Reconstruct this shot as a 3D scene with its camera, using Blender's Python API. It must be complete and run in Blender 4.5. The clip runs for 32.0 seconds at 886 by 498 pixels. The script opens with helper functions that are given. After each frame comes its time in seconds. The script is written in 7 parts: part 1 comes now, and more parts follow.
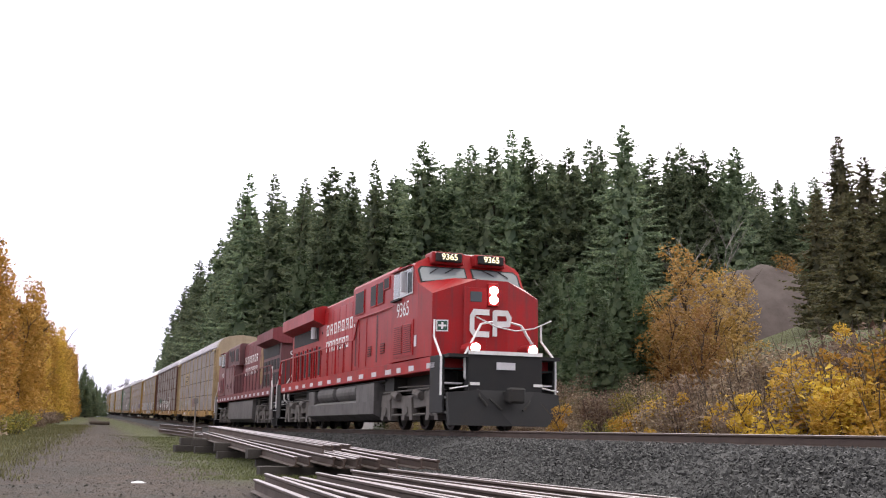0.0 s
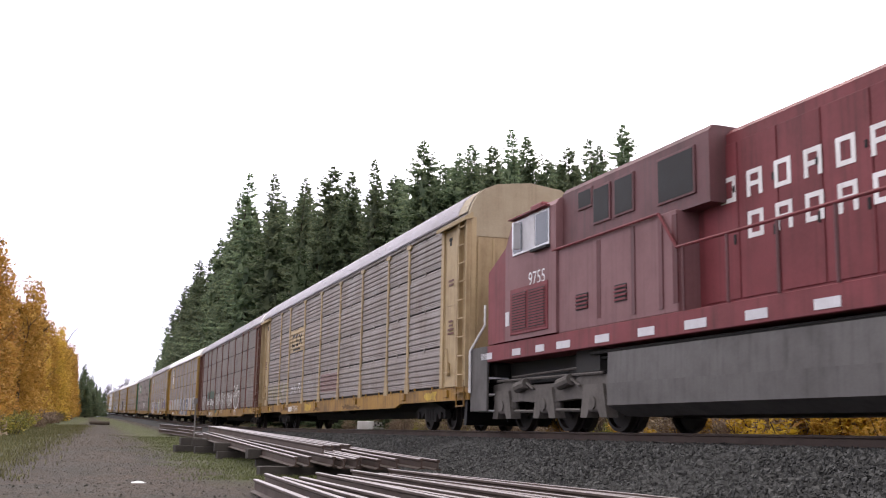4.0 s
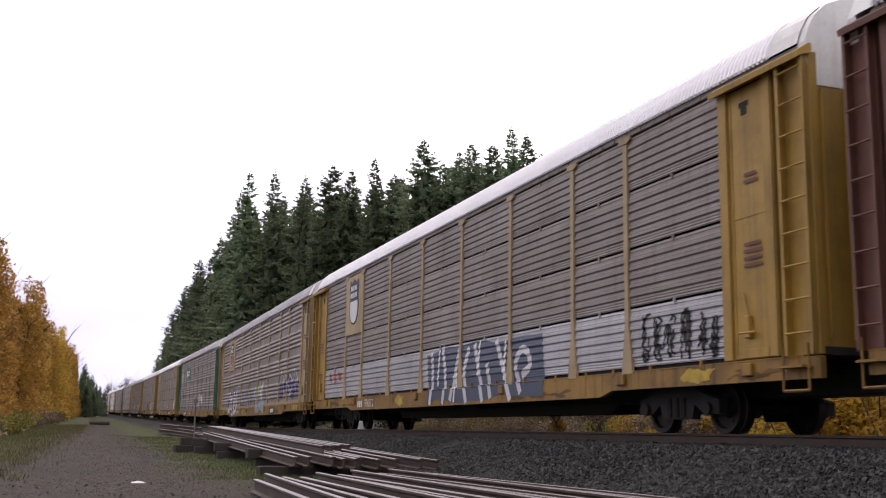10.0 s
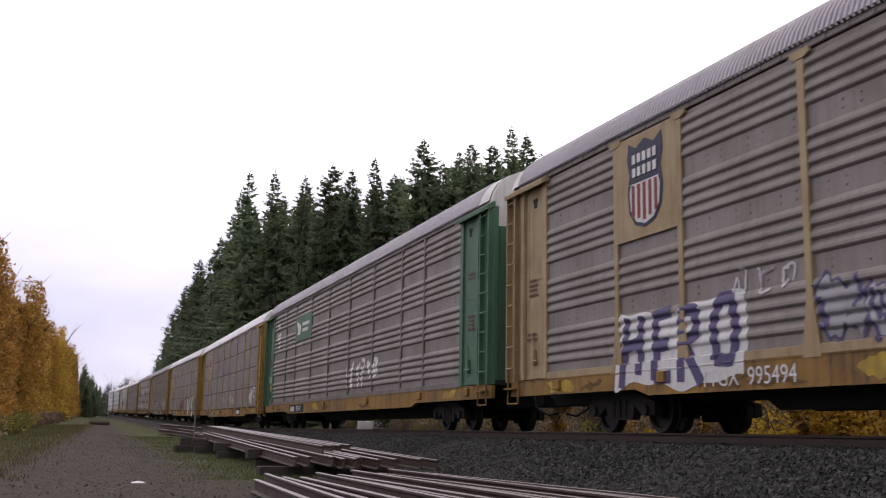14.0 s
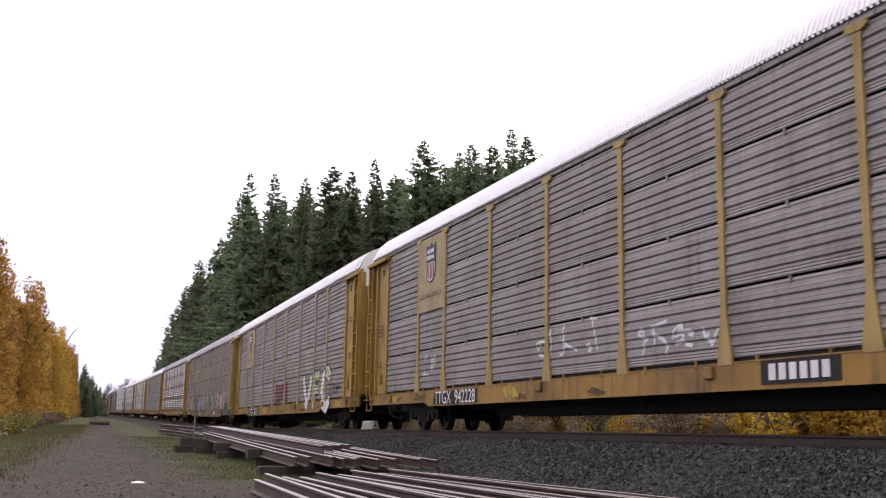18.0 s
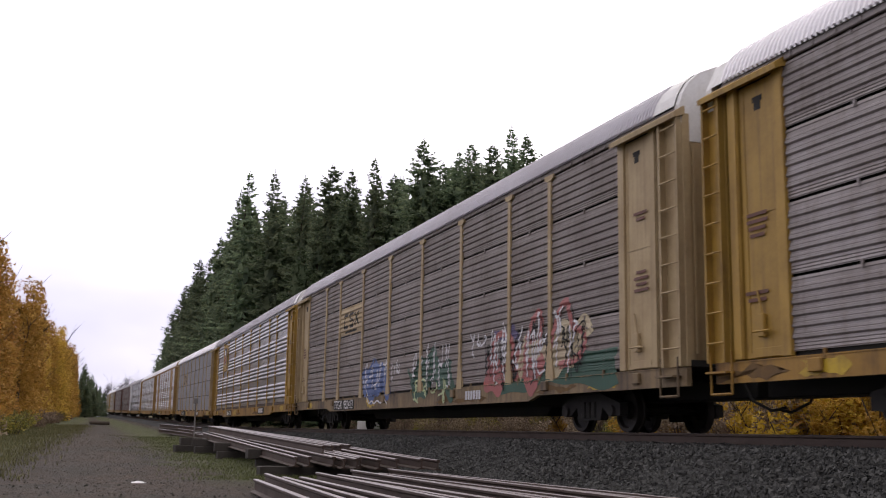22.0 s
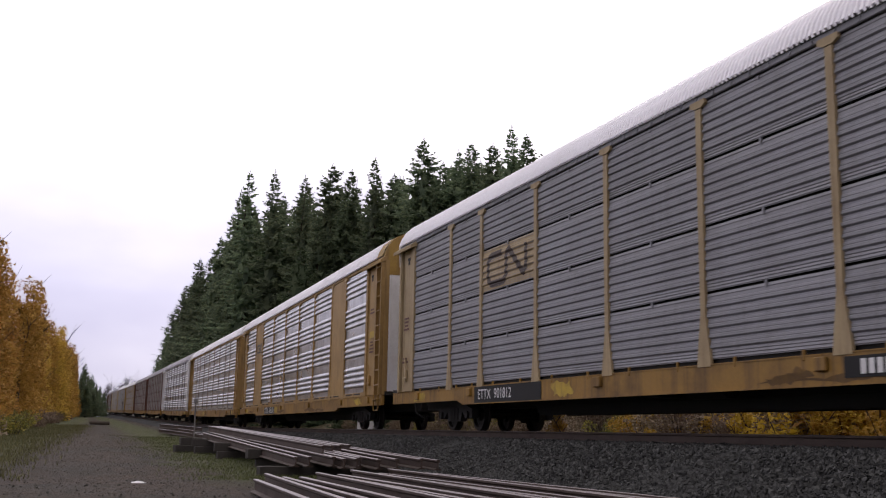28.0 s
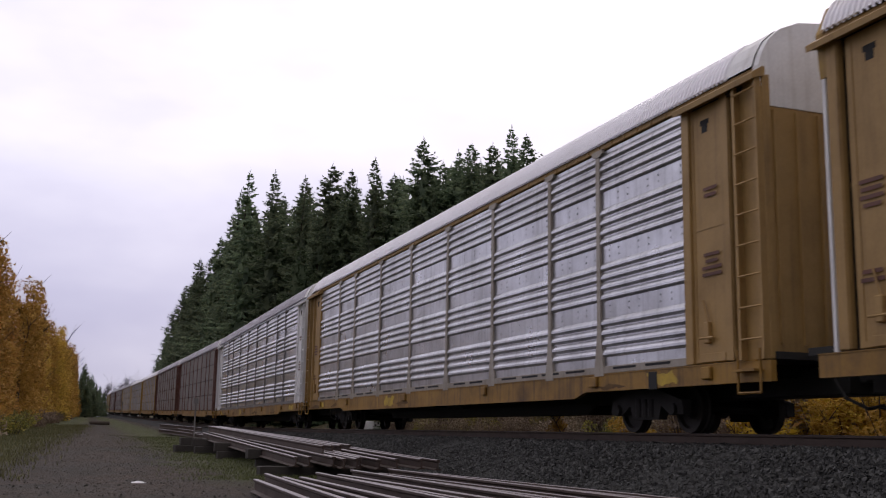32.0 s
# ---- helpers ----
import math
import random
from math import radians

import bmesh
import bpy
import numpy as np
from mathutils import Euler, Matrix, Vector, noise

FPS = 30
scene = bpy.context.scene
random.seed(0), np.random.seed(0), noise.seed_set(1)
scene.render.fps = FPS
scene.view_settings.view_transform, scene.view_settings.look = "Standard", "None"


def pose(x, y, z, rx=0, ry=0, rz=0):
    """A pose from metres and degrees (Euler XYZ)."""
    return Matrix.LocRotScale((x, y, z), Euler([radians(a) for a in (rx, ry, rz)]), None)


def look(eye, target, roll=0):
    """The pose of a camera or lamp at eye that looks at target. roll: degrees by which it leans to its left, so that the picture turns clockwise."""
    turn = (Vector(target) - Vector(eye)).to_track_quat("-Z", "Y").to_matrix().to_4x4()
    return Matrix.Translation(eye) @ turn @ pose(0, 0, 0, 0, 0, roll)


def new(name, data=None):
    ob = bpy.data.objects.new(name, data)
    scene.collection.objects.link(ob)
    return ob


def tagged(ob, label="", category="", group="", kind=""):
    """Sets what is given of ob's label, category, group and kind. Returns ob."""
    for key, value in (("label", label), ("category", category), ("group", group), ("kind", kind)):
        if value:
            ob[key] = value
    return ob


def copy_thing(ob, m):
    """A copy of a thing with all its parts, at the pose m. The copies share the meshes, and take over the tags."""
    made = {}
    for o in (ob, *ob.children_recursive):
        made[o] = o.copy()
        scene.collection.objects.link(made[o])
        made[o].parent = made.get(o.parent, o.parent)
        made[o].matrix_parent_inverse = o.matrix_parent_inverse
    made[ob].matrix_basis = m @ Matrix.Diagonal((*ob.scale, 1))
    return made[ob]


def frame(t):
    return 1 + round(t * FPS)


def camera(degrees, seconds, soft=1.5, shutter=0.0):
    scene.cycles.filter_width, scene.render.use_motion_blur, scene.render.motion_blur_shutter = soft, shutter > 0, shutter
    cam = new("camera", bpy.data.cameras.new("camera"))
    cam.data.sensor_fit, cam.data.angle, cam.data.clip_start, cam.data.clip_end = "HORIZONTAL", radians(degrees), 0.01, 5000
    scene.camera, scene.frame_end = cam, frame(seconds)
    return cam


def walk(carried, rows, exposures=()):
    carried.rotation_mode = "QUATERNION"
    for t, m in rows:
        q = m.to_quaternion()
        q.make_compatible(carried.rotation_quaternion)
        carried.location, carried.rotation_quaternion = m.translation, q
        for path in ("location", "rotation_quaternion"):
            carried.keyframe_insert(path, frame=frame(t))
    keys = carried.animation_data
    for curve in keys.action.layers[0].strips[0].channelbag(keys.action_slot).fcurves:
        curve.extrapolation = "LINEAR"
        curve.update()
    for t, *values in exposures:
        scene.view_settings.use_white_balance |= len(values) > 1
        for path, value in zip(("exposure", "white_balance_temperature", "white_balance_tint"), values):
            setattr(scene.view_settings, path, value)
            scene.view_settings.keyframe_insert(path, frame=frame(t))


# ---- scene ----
# The eye is the origin; y runs along the straight track, away from the eye, x to the track's side, z up.
cam = camera(46.02, 32.0, soft=1.1, shutter=0.12)
EYE = pose(0, 0, 0, 99.960, -0.993, -20.174)
walk(cam, [(0.0, EYE), (32.0, EYE)],
     exposures=[(0.0, 0.08, 6500, 11), (4.0, 0.05, 6500, 12), (6.0, 0.08, 6500, 13), (7.5, -0.35, 6500, 13), (9.0, -0.72, 6500, 14), (10.0, -0.65, 6500, 14), (11.0, -0.60, 6500, 14), (12.0, -0.65, 6500, 14), (13.5, -0.95, 6500, 14), (14.5, -0.90, 6500, 14), (17.0, -0.55, 6500, 13), (18.0, -0.35, 6500, 13), (19.0, -0.20, 6500, 13), (20.0, -0.65, 6500, 13), (21.0, -0.72, 6500, 13), (22.0, -0.80, 6500, 13), (23.0, -0.80, 6500, 14), (24.0, -0.88, 6500, 14), (25.0, -1.0, 6490, 14), (28.0, -1.08, 6450, 15), (29.0, -1.24, 6420, 15), (30.0, -1.38, 6380, 15), (32.0, -1.42, 6320, 16)])

# ---- light: an overcast autumn day ----
SUN_DIR = Vector((0.50, 0.72, 0.48)).normalized()
world = bpy.data.worlds.new("overcast_sky")
scene.world = world
world.use_nodes = True
wn, wl = world.node_tree.nodes, world.node_tree.links
sky = wn.new("ShaderNodeTexSky")
sky.sky_type, sky.sun_disc = "NISHITA", False
sky.sun_elevation, sky.sun_rotation = radians(29), radians(35)
sky.air_density, sky.dust_density = 1.0, 4.0
cloud_noise = wn.new("ShaderNodeTexNoise")
cloud_noise.inputs["Scale"].default_value, cloud_noise.inputs["Detail"].default_value = 2.6, 5.0
cloud_map = wn.new("ShaderNodeMapping")
cloud_map.inputs["Scale"].default_value = (1.0, 1.0, 2.5)
cloud_co = wn.new("ShaderNodeTexCoord")
wl.new(cloud_co.outputs["Generated"], cloud_map.inputs["Vector"])
wl.new(cloud_map.outputs["Vector"], cloud_noise.inputs["Vector"])
cloud_ramp = wn.new("ShaderNodeValToRGB")
cloud_ramp.color_ramp.elements[0].position, cloud_ramp.color_ramp.elements[0].color = 0.36, (8.2, 8.2, 9.5, 1)
cloud_ramp.color_ramp.elements[1].position, cloud_ramp.color_ramp.elements[1].color = 0.64, (11.2, 11.1, 11.6, 1)
wl.new(cloud_noise.outputs["Fac"], cloud_ramp.inputs["Fac"])
sky_mix = wn.new("ShaderNodeMixRGB")
sky_mix.inputs["Fac"].default_value = 0.93
wl.new(sky.outputs["Color"], sky_mix.inputs["Color1"])
wl.new(cloud_ramp.outputs["Color"], sky_mix.inputs["Color2"])
# the hidden sun brightens the clouds on its side
sunward = wn.new("ShaderNodeVectorMath")
sunward.operation = "DOT_PRODUCT"
sunward.inputs[1].default_value = SUN_DIR
wl.new(cloud_co.outputs["Generated"], sunward.inputs[0])
bright = wn.new("ShaderNodeMapRange")
bright.interpolation_type = "SMOOTHSTEP"
for key, value in (("From Min", -0.9), ("From Max", 0.95), ("To Min", 0.155), ("To Max", 0.285)):
    bright.inputs[key].default_value = value
wl.new(sunward.outputs["Value"], bright.inputs["Value"])
# and the cloud cover is dimmer towards the horizon
height = wn.new("ShaderNodeSeparateXYZ")
wl.new(cloud_co.outputs["Generated"], height.inputs[0])
dim = wn.new("ShaderNodeMapRange")
for key, value in (("From Min", -0.02), ("From Max", 0.34), ("To Min", 0.54), ("To Max", 1.0)):
    dim.inputs[key].default_value = value
wl.new(height.outputs["Z"], dim.inputs["Value"])
level = wn.new("ShaderNodeMath")
level.operation = "MULTIPLY"
wl.new(bright.outputs["Result"], level.inputs[0])
wl.new(dim.outputs["Result"], level.inputs[1])
# bluish haze low down, a whiter, warmer cover overhead
cover = wn.new("ShaderNodeValToRGB")
cover.color_ramp.elements[0].position, cover.color_ramp.elements[0].color = 0.10, (0.965, 0.955, 1.05, 1)
cover.color_ramp.elements[1].position, cover.color_ramp.elements[1].color = 0.75, (1.0, 0.955, 0.85, 1)
wl.new(height.outputs["Z"], cover.inputs["Fac"])
tinted = wn.new("ShaderNodeMixRGB")
tinted.blend_type = "MULTIPLY"
tinted.inputs["Fac"].default_value = 1.0
wl.new(sky_mix.outputs["Color"], tinted.inputs["Color1"])
wl.new(cover.outputs["Color"], tinted.inputs["Color2"])
wl.new(tinted.outputs["Color"], wn["Background"].inputs["Color"])
wl.new(level.outputs[0], wn["Background"].inputs["Strength"])

sun_data = bpy.data.lights.new("sun", "SUN")
sun_data.energy, sun_data.angle, sun_data.color = 0.9, radians(25), (1.0, 0.97, 0.93)
sun = new("sun", sun_data)
sun.matrix_world = look(SUN_DIR * 80, (0, 0, 0))


# ---- materials ----
def material(name, rgb, rough=0.7, metal=0.0, dirt=(0.10, 0.08, 0.06), amount=0.35, scale=1.2, streak=0.0, bump=0.15, grain=25.0, vary=0.12):
    """A weathered surface: base colour, patches of dirt, fine grain, streaks that run down, light relief."""
    m = bpy.data.materials.new(name)
    m.use_nodes = True
    n, l = m.node_tree.nodes, m.node_tree.links
    b = n["Principled BSDF"]
    b.inputs["Metallic"].default_value = metal
    co = n.new("ShaderNodeTexCoord")
    info = n.new("ShaderNodeObjectInfo")
    shift = n.new("ShaderNodeVectorMath")
    shift.operation = "MULTIPLY_ADD"
    l.new(info.outputs["Random"], shift.inputs[0])
    shift.inputs[1].default_value = (37.0, 19.0, 53.0)
    l.new(co.outputs["Object"], shift.inputs[2])
    big = n.new("ShaderNodeTexNoise")
    big.inputs["Scale"].default_value, big.inputs["Detail"].default_value, big.inputs["Roughness"].default_value = scale, 6.0, 0.65
    l.new(shift.outputs["Vector"], big.inputs["Vector"])
    fine = n.new("ShaderNodeTexNoise")
    fine.inputs["Scale"].default_value, fine.inputs["Detail"].default_value = grain, 3.0
    l.new(co.outputs["Object"], fine.inputs["Vector"])
    ramp = n.new("ShaderNodeValToRGB")
    ramp.color_ramp.elements[0].position, ramp.color_ramp.elements[1].position = 0.42, 0.78
    l.new(big.outputs["Fac"], ramp.inputs["Fac"])
    mask = n.new("ShaderNodeMath")
    mask.operation = "MULTIPLY"
    mask.inputs[1].default_value = amount
    l.new(ramp.outputs["Color"], mask.inputs[0])
    fac = mask.outputs[0]
    if streak:
        mp = n.new("ShaderNodeMapping")
        mp.inputs["Scale"].default_value = (5.0, 5.0, 0.25)
        l.new(shift.outputs["Vector"], mp.inputs["Vector"])
        st = n.new("ShaderNodeTexNoise")
        st.inputs["Scale"].default_value, st.inputs["Detail"].default_value = 1.6, 5.0
        l.new(mp.outputs["Vector"], st.inputs["Vector"])
        sr = n.new("ShaderNodeValToRGB")
        sr.color_ramp.elements[0].position, sr.color_ramp.elements[1].position = 0.5, 0.8
        l.new(st.outputs["Fac"], sr.inputs["Fac"])
        sm = n.new("ShaderNodeMath")
        sm.operation, sm.use_clamp = "MULTIPLY_ADD", True
        sm.inputs[1].default_value = streak
        l.new(sr.outputs["Color"], sm.inputs[0])
        l.new(fac, sm.inputs[2])
        fac = sm.outputs[0]
    mix = n.new("ShaderNodeMixRGB")
    mix.inputs["Color1"].default_value, mix.inputs["Color2"].default_value = (*rgb, 1), (*dirt, 1)
    l.new(fac, mix.inputs["Fac"])
    # each piece a little lighter or darker, and a fine grain
    val = n.new("ShaderNodeMath")
    val.operation = "MULTIPLY_ADD"
    val.inputs[1].default_value, val.inputs[2].default_value = vary, 1.0 - vary / 2 - 0.12
    l.new(info.outputs["Random"], val.inputs[0])
    gv = n.new("ShaderNodeMath")
    gv.operation = "MULTIPLY_ADD"
    gv.inputs[1].default_value = 0.24
    l.new(fine.outputs["Fac"], gv.inputs[0])
    l.new(val.outputs[0], gv.inputs[2])
    hsv = n.new("ShaderNodeHueSaturation")
    l.new(gv.outputs[0], hsv.inputs["Value"])
    l.new(mix.outputs["Color"], hsv.inputs["Color"])
    l.new(hsv.outputs["Color"], b.inputs["Base Color"])
    rr = n.new("ShaderNodeMath")
    rr.operation, rr.use_clamp = "MULTIPLY_ADD", True
    rr.inputs[1].default_value, rr.inputs[2].default_value = 0.25, rough - 0.12
    l.new(big.outputs["Fac"], rr.inputs[0])
    l.new(rr.outputs[0], b.inputs["Roughness"])
    if bump:
        bp = n.new("ShaderNodeBump")
        bp.inputs["Strength"].default_value, bp.inputs["Distance"].default_value = bump, 0.01
        l.new(fine.outputs["Fac"], bp.inputs["Height"])
        l.new(bp.outputs["Normal"], b.inputs["Normal"])
    return m


def glow(name, rgb, strength):
    m = material(name, rgb, 0.3)
    b = m.node_tree.nodes["Principled BSDF"]
    b.inputs["Emission Color"].default_value, b.inputs["Emission Strength"].default_value = (*rgb, 1), strength
    return m


def leafy(name, a, b_, c, through_light=0.0):
    """Leaves in three tones, mixed clump by clump."""
    m = bpy.data.materials.new(name)
    m.use_nodes = True
    n, l = m.node_tree.nodes, m.node_tree.links
    bs = n["Principled BSDF"]
    bs.inputs["Roughness"].default_value = 0.75
    geo, info = n.new("ShaderNodeNewGeometry"), n.new("ShaderNodeObjectInfo")
    ramp = n.new("ShaderNodeValToRGB")
    e = ramp.color_ramp.elements
    e[0].color, e[1].color = (*a, 1), (*c, 1)
    mid = e.new(0.5)
    mid.color = (*b_, 1)
    l.new(geo.outputs["Random Per Island"], ramp.inputs["Fac"])
    v = n.new("ShaderNodeMath")
    v.operation = "MULTIPLY_ADD"
    v.inputs[1].default_value, v.inputs[2].default_value = 0.5, 0.75
    l.new(info.outputs["Random"], v.inputs[0])
    hue = n.new("ShaderNodeMath")
    hue.operation = "MULTIPLY_ADD"
    hue.inputs[1].default_value, hue.inputs[2].default_value = 0.03, 0.485
    l.new(info.outputs["Random"], hue.inputs[0])
    hsv = n.new("ShaderNodeHueSaturation")
    l.new(v.outputs[0], hsv.inputs["Value"])
    l.new(hue.outputs[0], hsv.inputs["Hue"])
    l.new(ramp.outputs["Color"], hsv.inputs["Color"])
    l.new(hsv.outputs["Color"], bs.inputs["Base Color"])
    if through_light:
        tr, mx = n.new("ShaderNodeBsdfTranslucent"), n.new("ShaderNodeMixShader")
        mx.inputs["Fac"].default_value = through_light
        l.new(hsv.outputs["Color"], tr.inputs["Color"])
        l.new(bs.outputs["BSDF"], mx.inputs[1])
        l.new(tr.outputs["BSDF"], mx.inputs[2])
        l.new(mx.outputs["Shader"], n["Material Output"].inputs["Surface"])
    return m


GREY_STEEL = material("weathered_galvanised_steel", (0.285, 0.257, 0.253), 0.58, 0.25, (0.133, 0.0996, 0.0824), 0.6, 0.9, 0.45)
DARK_STEEL = material("dark_weathered_steel", (0.262, 0.231, 0.218), 0.6, 0.22, (0.143, 0.104, 0.0867), 0.55, 0.9, 0.4)
GRIMED_STEEL = material("brown_grimed_steel", (0.212, 0.182, 0.170), 0.62, 0.2, (0.104, 0.074, 0.060), 0.6, 0.9, 0.45)
BRIGHT_STEEL = material("bright_galvanised_steel", (0.58, 0.58, 0.60), 0.30, 0.8, (0.235, 0.225, 0.228), 0.7, 0.8, 0.5)
DULL_BRIGHT = material("dulled_galvanised_steel", (0.345, 0.34, 0.36), 0.36, 0.75, (0.125, 0.115, 0.118), 0.65, 0.8, 0.4)
CLEAN_STEEL = material("clean_grey_steel", (0.263, 0.26, 0.28), 0.58, 0.25, (0.166, 0.156, 0.155), 0.4, 0.9, 0.3)
ROOF_STEEL = material("roof_steel", (0.464, 0.442, 0.486), 0.5, 0.1, (0.265, 0.231, 0.243), 0.4, 0.5, 0.0)
ROOF_LIGHT = material("pale_roof_steel", (0.90, 0.88, 0.92), 0.38, 0.0, (0.70, 0.67, 0.70), 0.35, 0.5, 0.0)
BUFF = material("buff_paint", (0.40, 0.30, 0.165), 0.65, 0.0, (0.17, 0.10, 0.05), 0.5, 1.4, 0.5)
DARK_INK = material("faded_brown_black_paint", (0.045, 0.03, 0.026), 0.65, 0.0, (0.09, 0.06, 0.045), 0.6, 2.0, 0.4)
DULL_YELLOW = material("dull_yellow_paint", (0.39, 0.265, 0.09), 0.65, 0.0, (0.15, 0.085, 0.035), 0.5, 1.4, 0.5)
YELLOW = material("yellow_paint", (0.37, 0.22, 0.035), 0.6, 0.0, (0.13, 0.07, 0.025), 0.6, 1.4, 0.6)
OCHRE = material("ochre_paint", (0.365, 0.222, 0.072), 0.6, 0.0, (0.146, 0.0827, 0.0293), 0.5, 1.2, 0.5)
SILL_YELLOW = material("grimy_yellow_sill", (0.31, 0.165, 0.022), 0.62, 0.0, (0.085, 0.045, 0.018), 1.0, 0.8, 0.7)
SILL_BUFF = material("grimy_buff_sill", (0.208, 0.143, 0.0715), 0.7, 0.0, (0.065, 0.0442, 0.0312), 1.3, 0.8, 0.9)
BROWN = material("oxide_brown_paint", (0.13, 0.0488, 0.0325), 0.65, 0.0, (0.0585, 0.0358, 0.0292), 0.5, 1.4, 0.5)
GREEN = material("green_paint", (0.065, 0.165, 0.095), 0.6, 0.0, (0.05, 0.09, 0.06), 0.5, 1.4, 0.4)
PALE_POST = material("pale_weathered_post_paint", (0.36, 0.32, 0.27), 0.6, 0.2, (0.17, 0.13, 0.09), 0.5, 1.4, 0.4)
POST_GREY = material("grey_post_paint", (0.176, 0.163, 0.156), 0.65, 0.1, (0.091, 0.065, 0.052), 0.5, 1.4, 0.4)
WHITE = material("white_paint", (0.74, 0.73, 0.73), 0.6, 0.0, (0.36, 0.32, 0.28), 0.35, 1.4, 0.3)
PALE_SPOT = material("pale_concrete", (0.42, 0.41, 0.39), 0.8, 0.0, (0.2, 0.18, 0.16), 0.5, 3.0)
BLACK = material("black_paint", (0.0088, 0.0088, 0.0096), 0.8, 0.0, (0.028, 0.0248, 0.0224), 0.5, 1.4)
# grimy running gear; also colours the sheet that paints the wagons' inside shade
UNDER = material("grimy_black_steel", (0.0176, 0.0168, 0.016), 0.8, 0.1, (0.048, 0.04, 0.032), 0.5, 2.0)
TRUCK = material("dusty_cast_steel", (0.0202, 0.0173, 0.0154), 0.8, 0.15, (0.0168, 0.0144, 0.0134), 0.5, 2.5)
WHEEL = material("wheel_steel", (0.0211, 0.0177, 0.0156), 0.6, 0.4, (0.0423, 0.0296, 0.0211), 0.5, 3.0)
RAIL_RUST = material("rusty_rail_steel", (0.0645, 0.0422, 0.0322), 0.7, 0.25, (0.0298, 0.0198, 0.0174), 0.5, 3.0)
RAIL_TOP = material("worn_rail_head", (0.23, 0.2, 0.2), 0.4, 0.7, (0.17, 0.119, 0.0935), 0.4, 3.0)
RED = material("red_paint", (0.34, 0.008, 0.010), 0.45, 0.0, (0.15, 0.026, 0.028), 0.75, 0.7, 0.75, 0.05)
MAROON = material("faded_maroon_paint", (0.19, 0.045, 0.052), 0.6, 0.0, (0.08, 0.03, 0.03), 0.6, 0.8, 0.7, 0.05)
for paint_ in (RED, MAROON):
    paint_.node_tree.nodes["Principled BSDF"].inputs["Specular IOR Level"].default_value = 0.22
GLASS = material("dark_cab_glass", (0.03, 0.04, 0.045), 0.12, 0.0, (0.05, 0.05, 0.05), 0.2, 2.0, 0.0, 0.0)
LAMP = glow("lit_headlamp", (1.0, 0.96, 0.88), 14.0)
TIMBER = material("old_creosoted_timber", (0.04, 0.0336, 0.0288), 0.9, 0.0, (0.072, 0.064, 0.052), 0.5, 3.0, 0.0, 0.5)
BARK = material("bark", (0.065, 0.0488, 0.0358), 0.9, 0.0, (0.0325, 0.026, 0.0195), 0.5, 3.0, 0.0, 0.5)
FIR = leafy("fir_needles", (0.1, 0.139, 0.0865), (0.161, 0.204, 0.122), (0.244, 0.291, 0.161), 0.5)
FIR_OLIVE = leafy("ragged_fir_needles", (0.065, 0.065, 0.0358), (0.101, 0.0975, 0.0488), (0.156, 0.13, 0.0618), 0.4)
FIR_LIGHT = leafy("young_fir_needles", (0.052, 0.0813, 0.0403), (0.0748, 0.111, 0.0533), (0.114, 0.15, 0.0715), 0.4)
GOLD = leafy("golden_leaves", (0.35, 0.20, 0.021), (0.48, 0.29, 0.035), (0.56, 0.385, 0.078), 0.45)
ORANGE = leafy("orange_leaves", (0.234, 0.13, 0.039), (0.338, 0.195, 0.0585), (0.416, 0.273, 0.111), 0.45)
DULL = leafy("dull_autumn_leaves", (0.111, 0.078, 0.0553), (0.195, 0.133, 0.0878), (0.312, 0.24, 0.169), 0.35)
OLIVE = leafy("olive_leaves", (0.104, 0.107, 0.0325), (0.195, 0.169, 0.039), (0.338, 0.26, 0.052), 0.4)


# ---- mesh helpers ----
def mesh_of(name, verts, faces, mat=None, smooth=False):
    me = bpy.data.meshes.new(name)
    me.from_pydata([tuple(v) for v in verts], [], [tuple(f) for f in faces])
    if mat:
        me.materials.append(mat)
    if smooth:
        me.polygons.foreach_set("use_smooth", [True] * len(me.polygons))
    me.update()
    return me


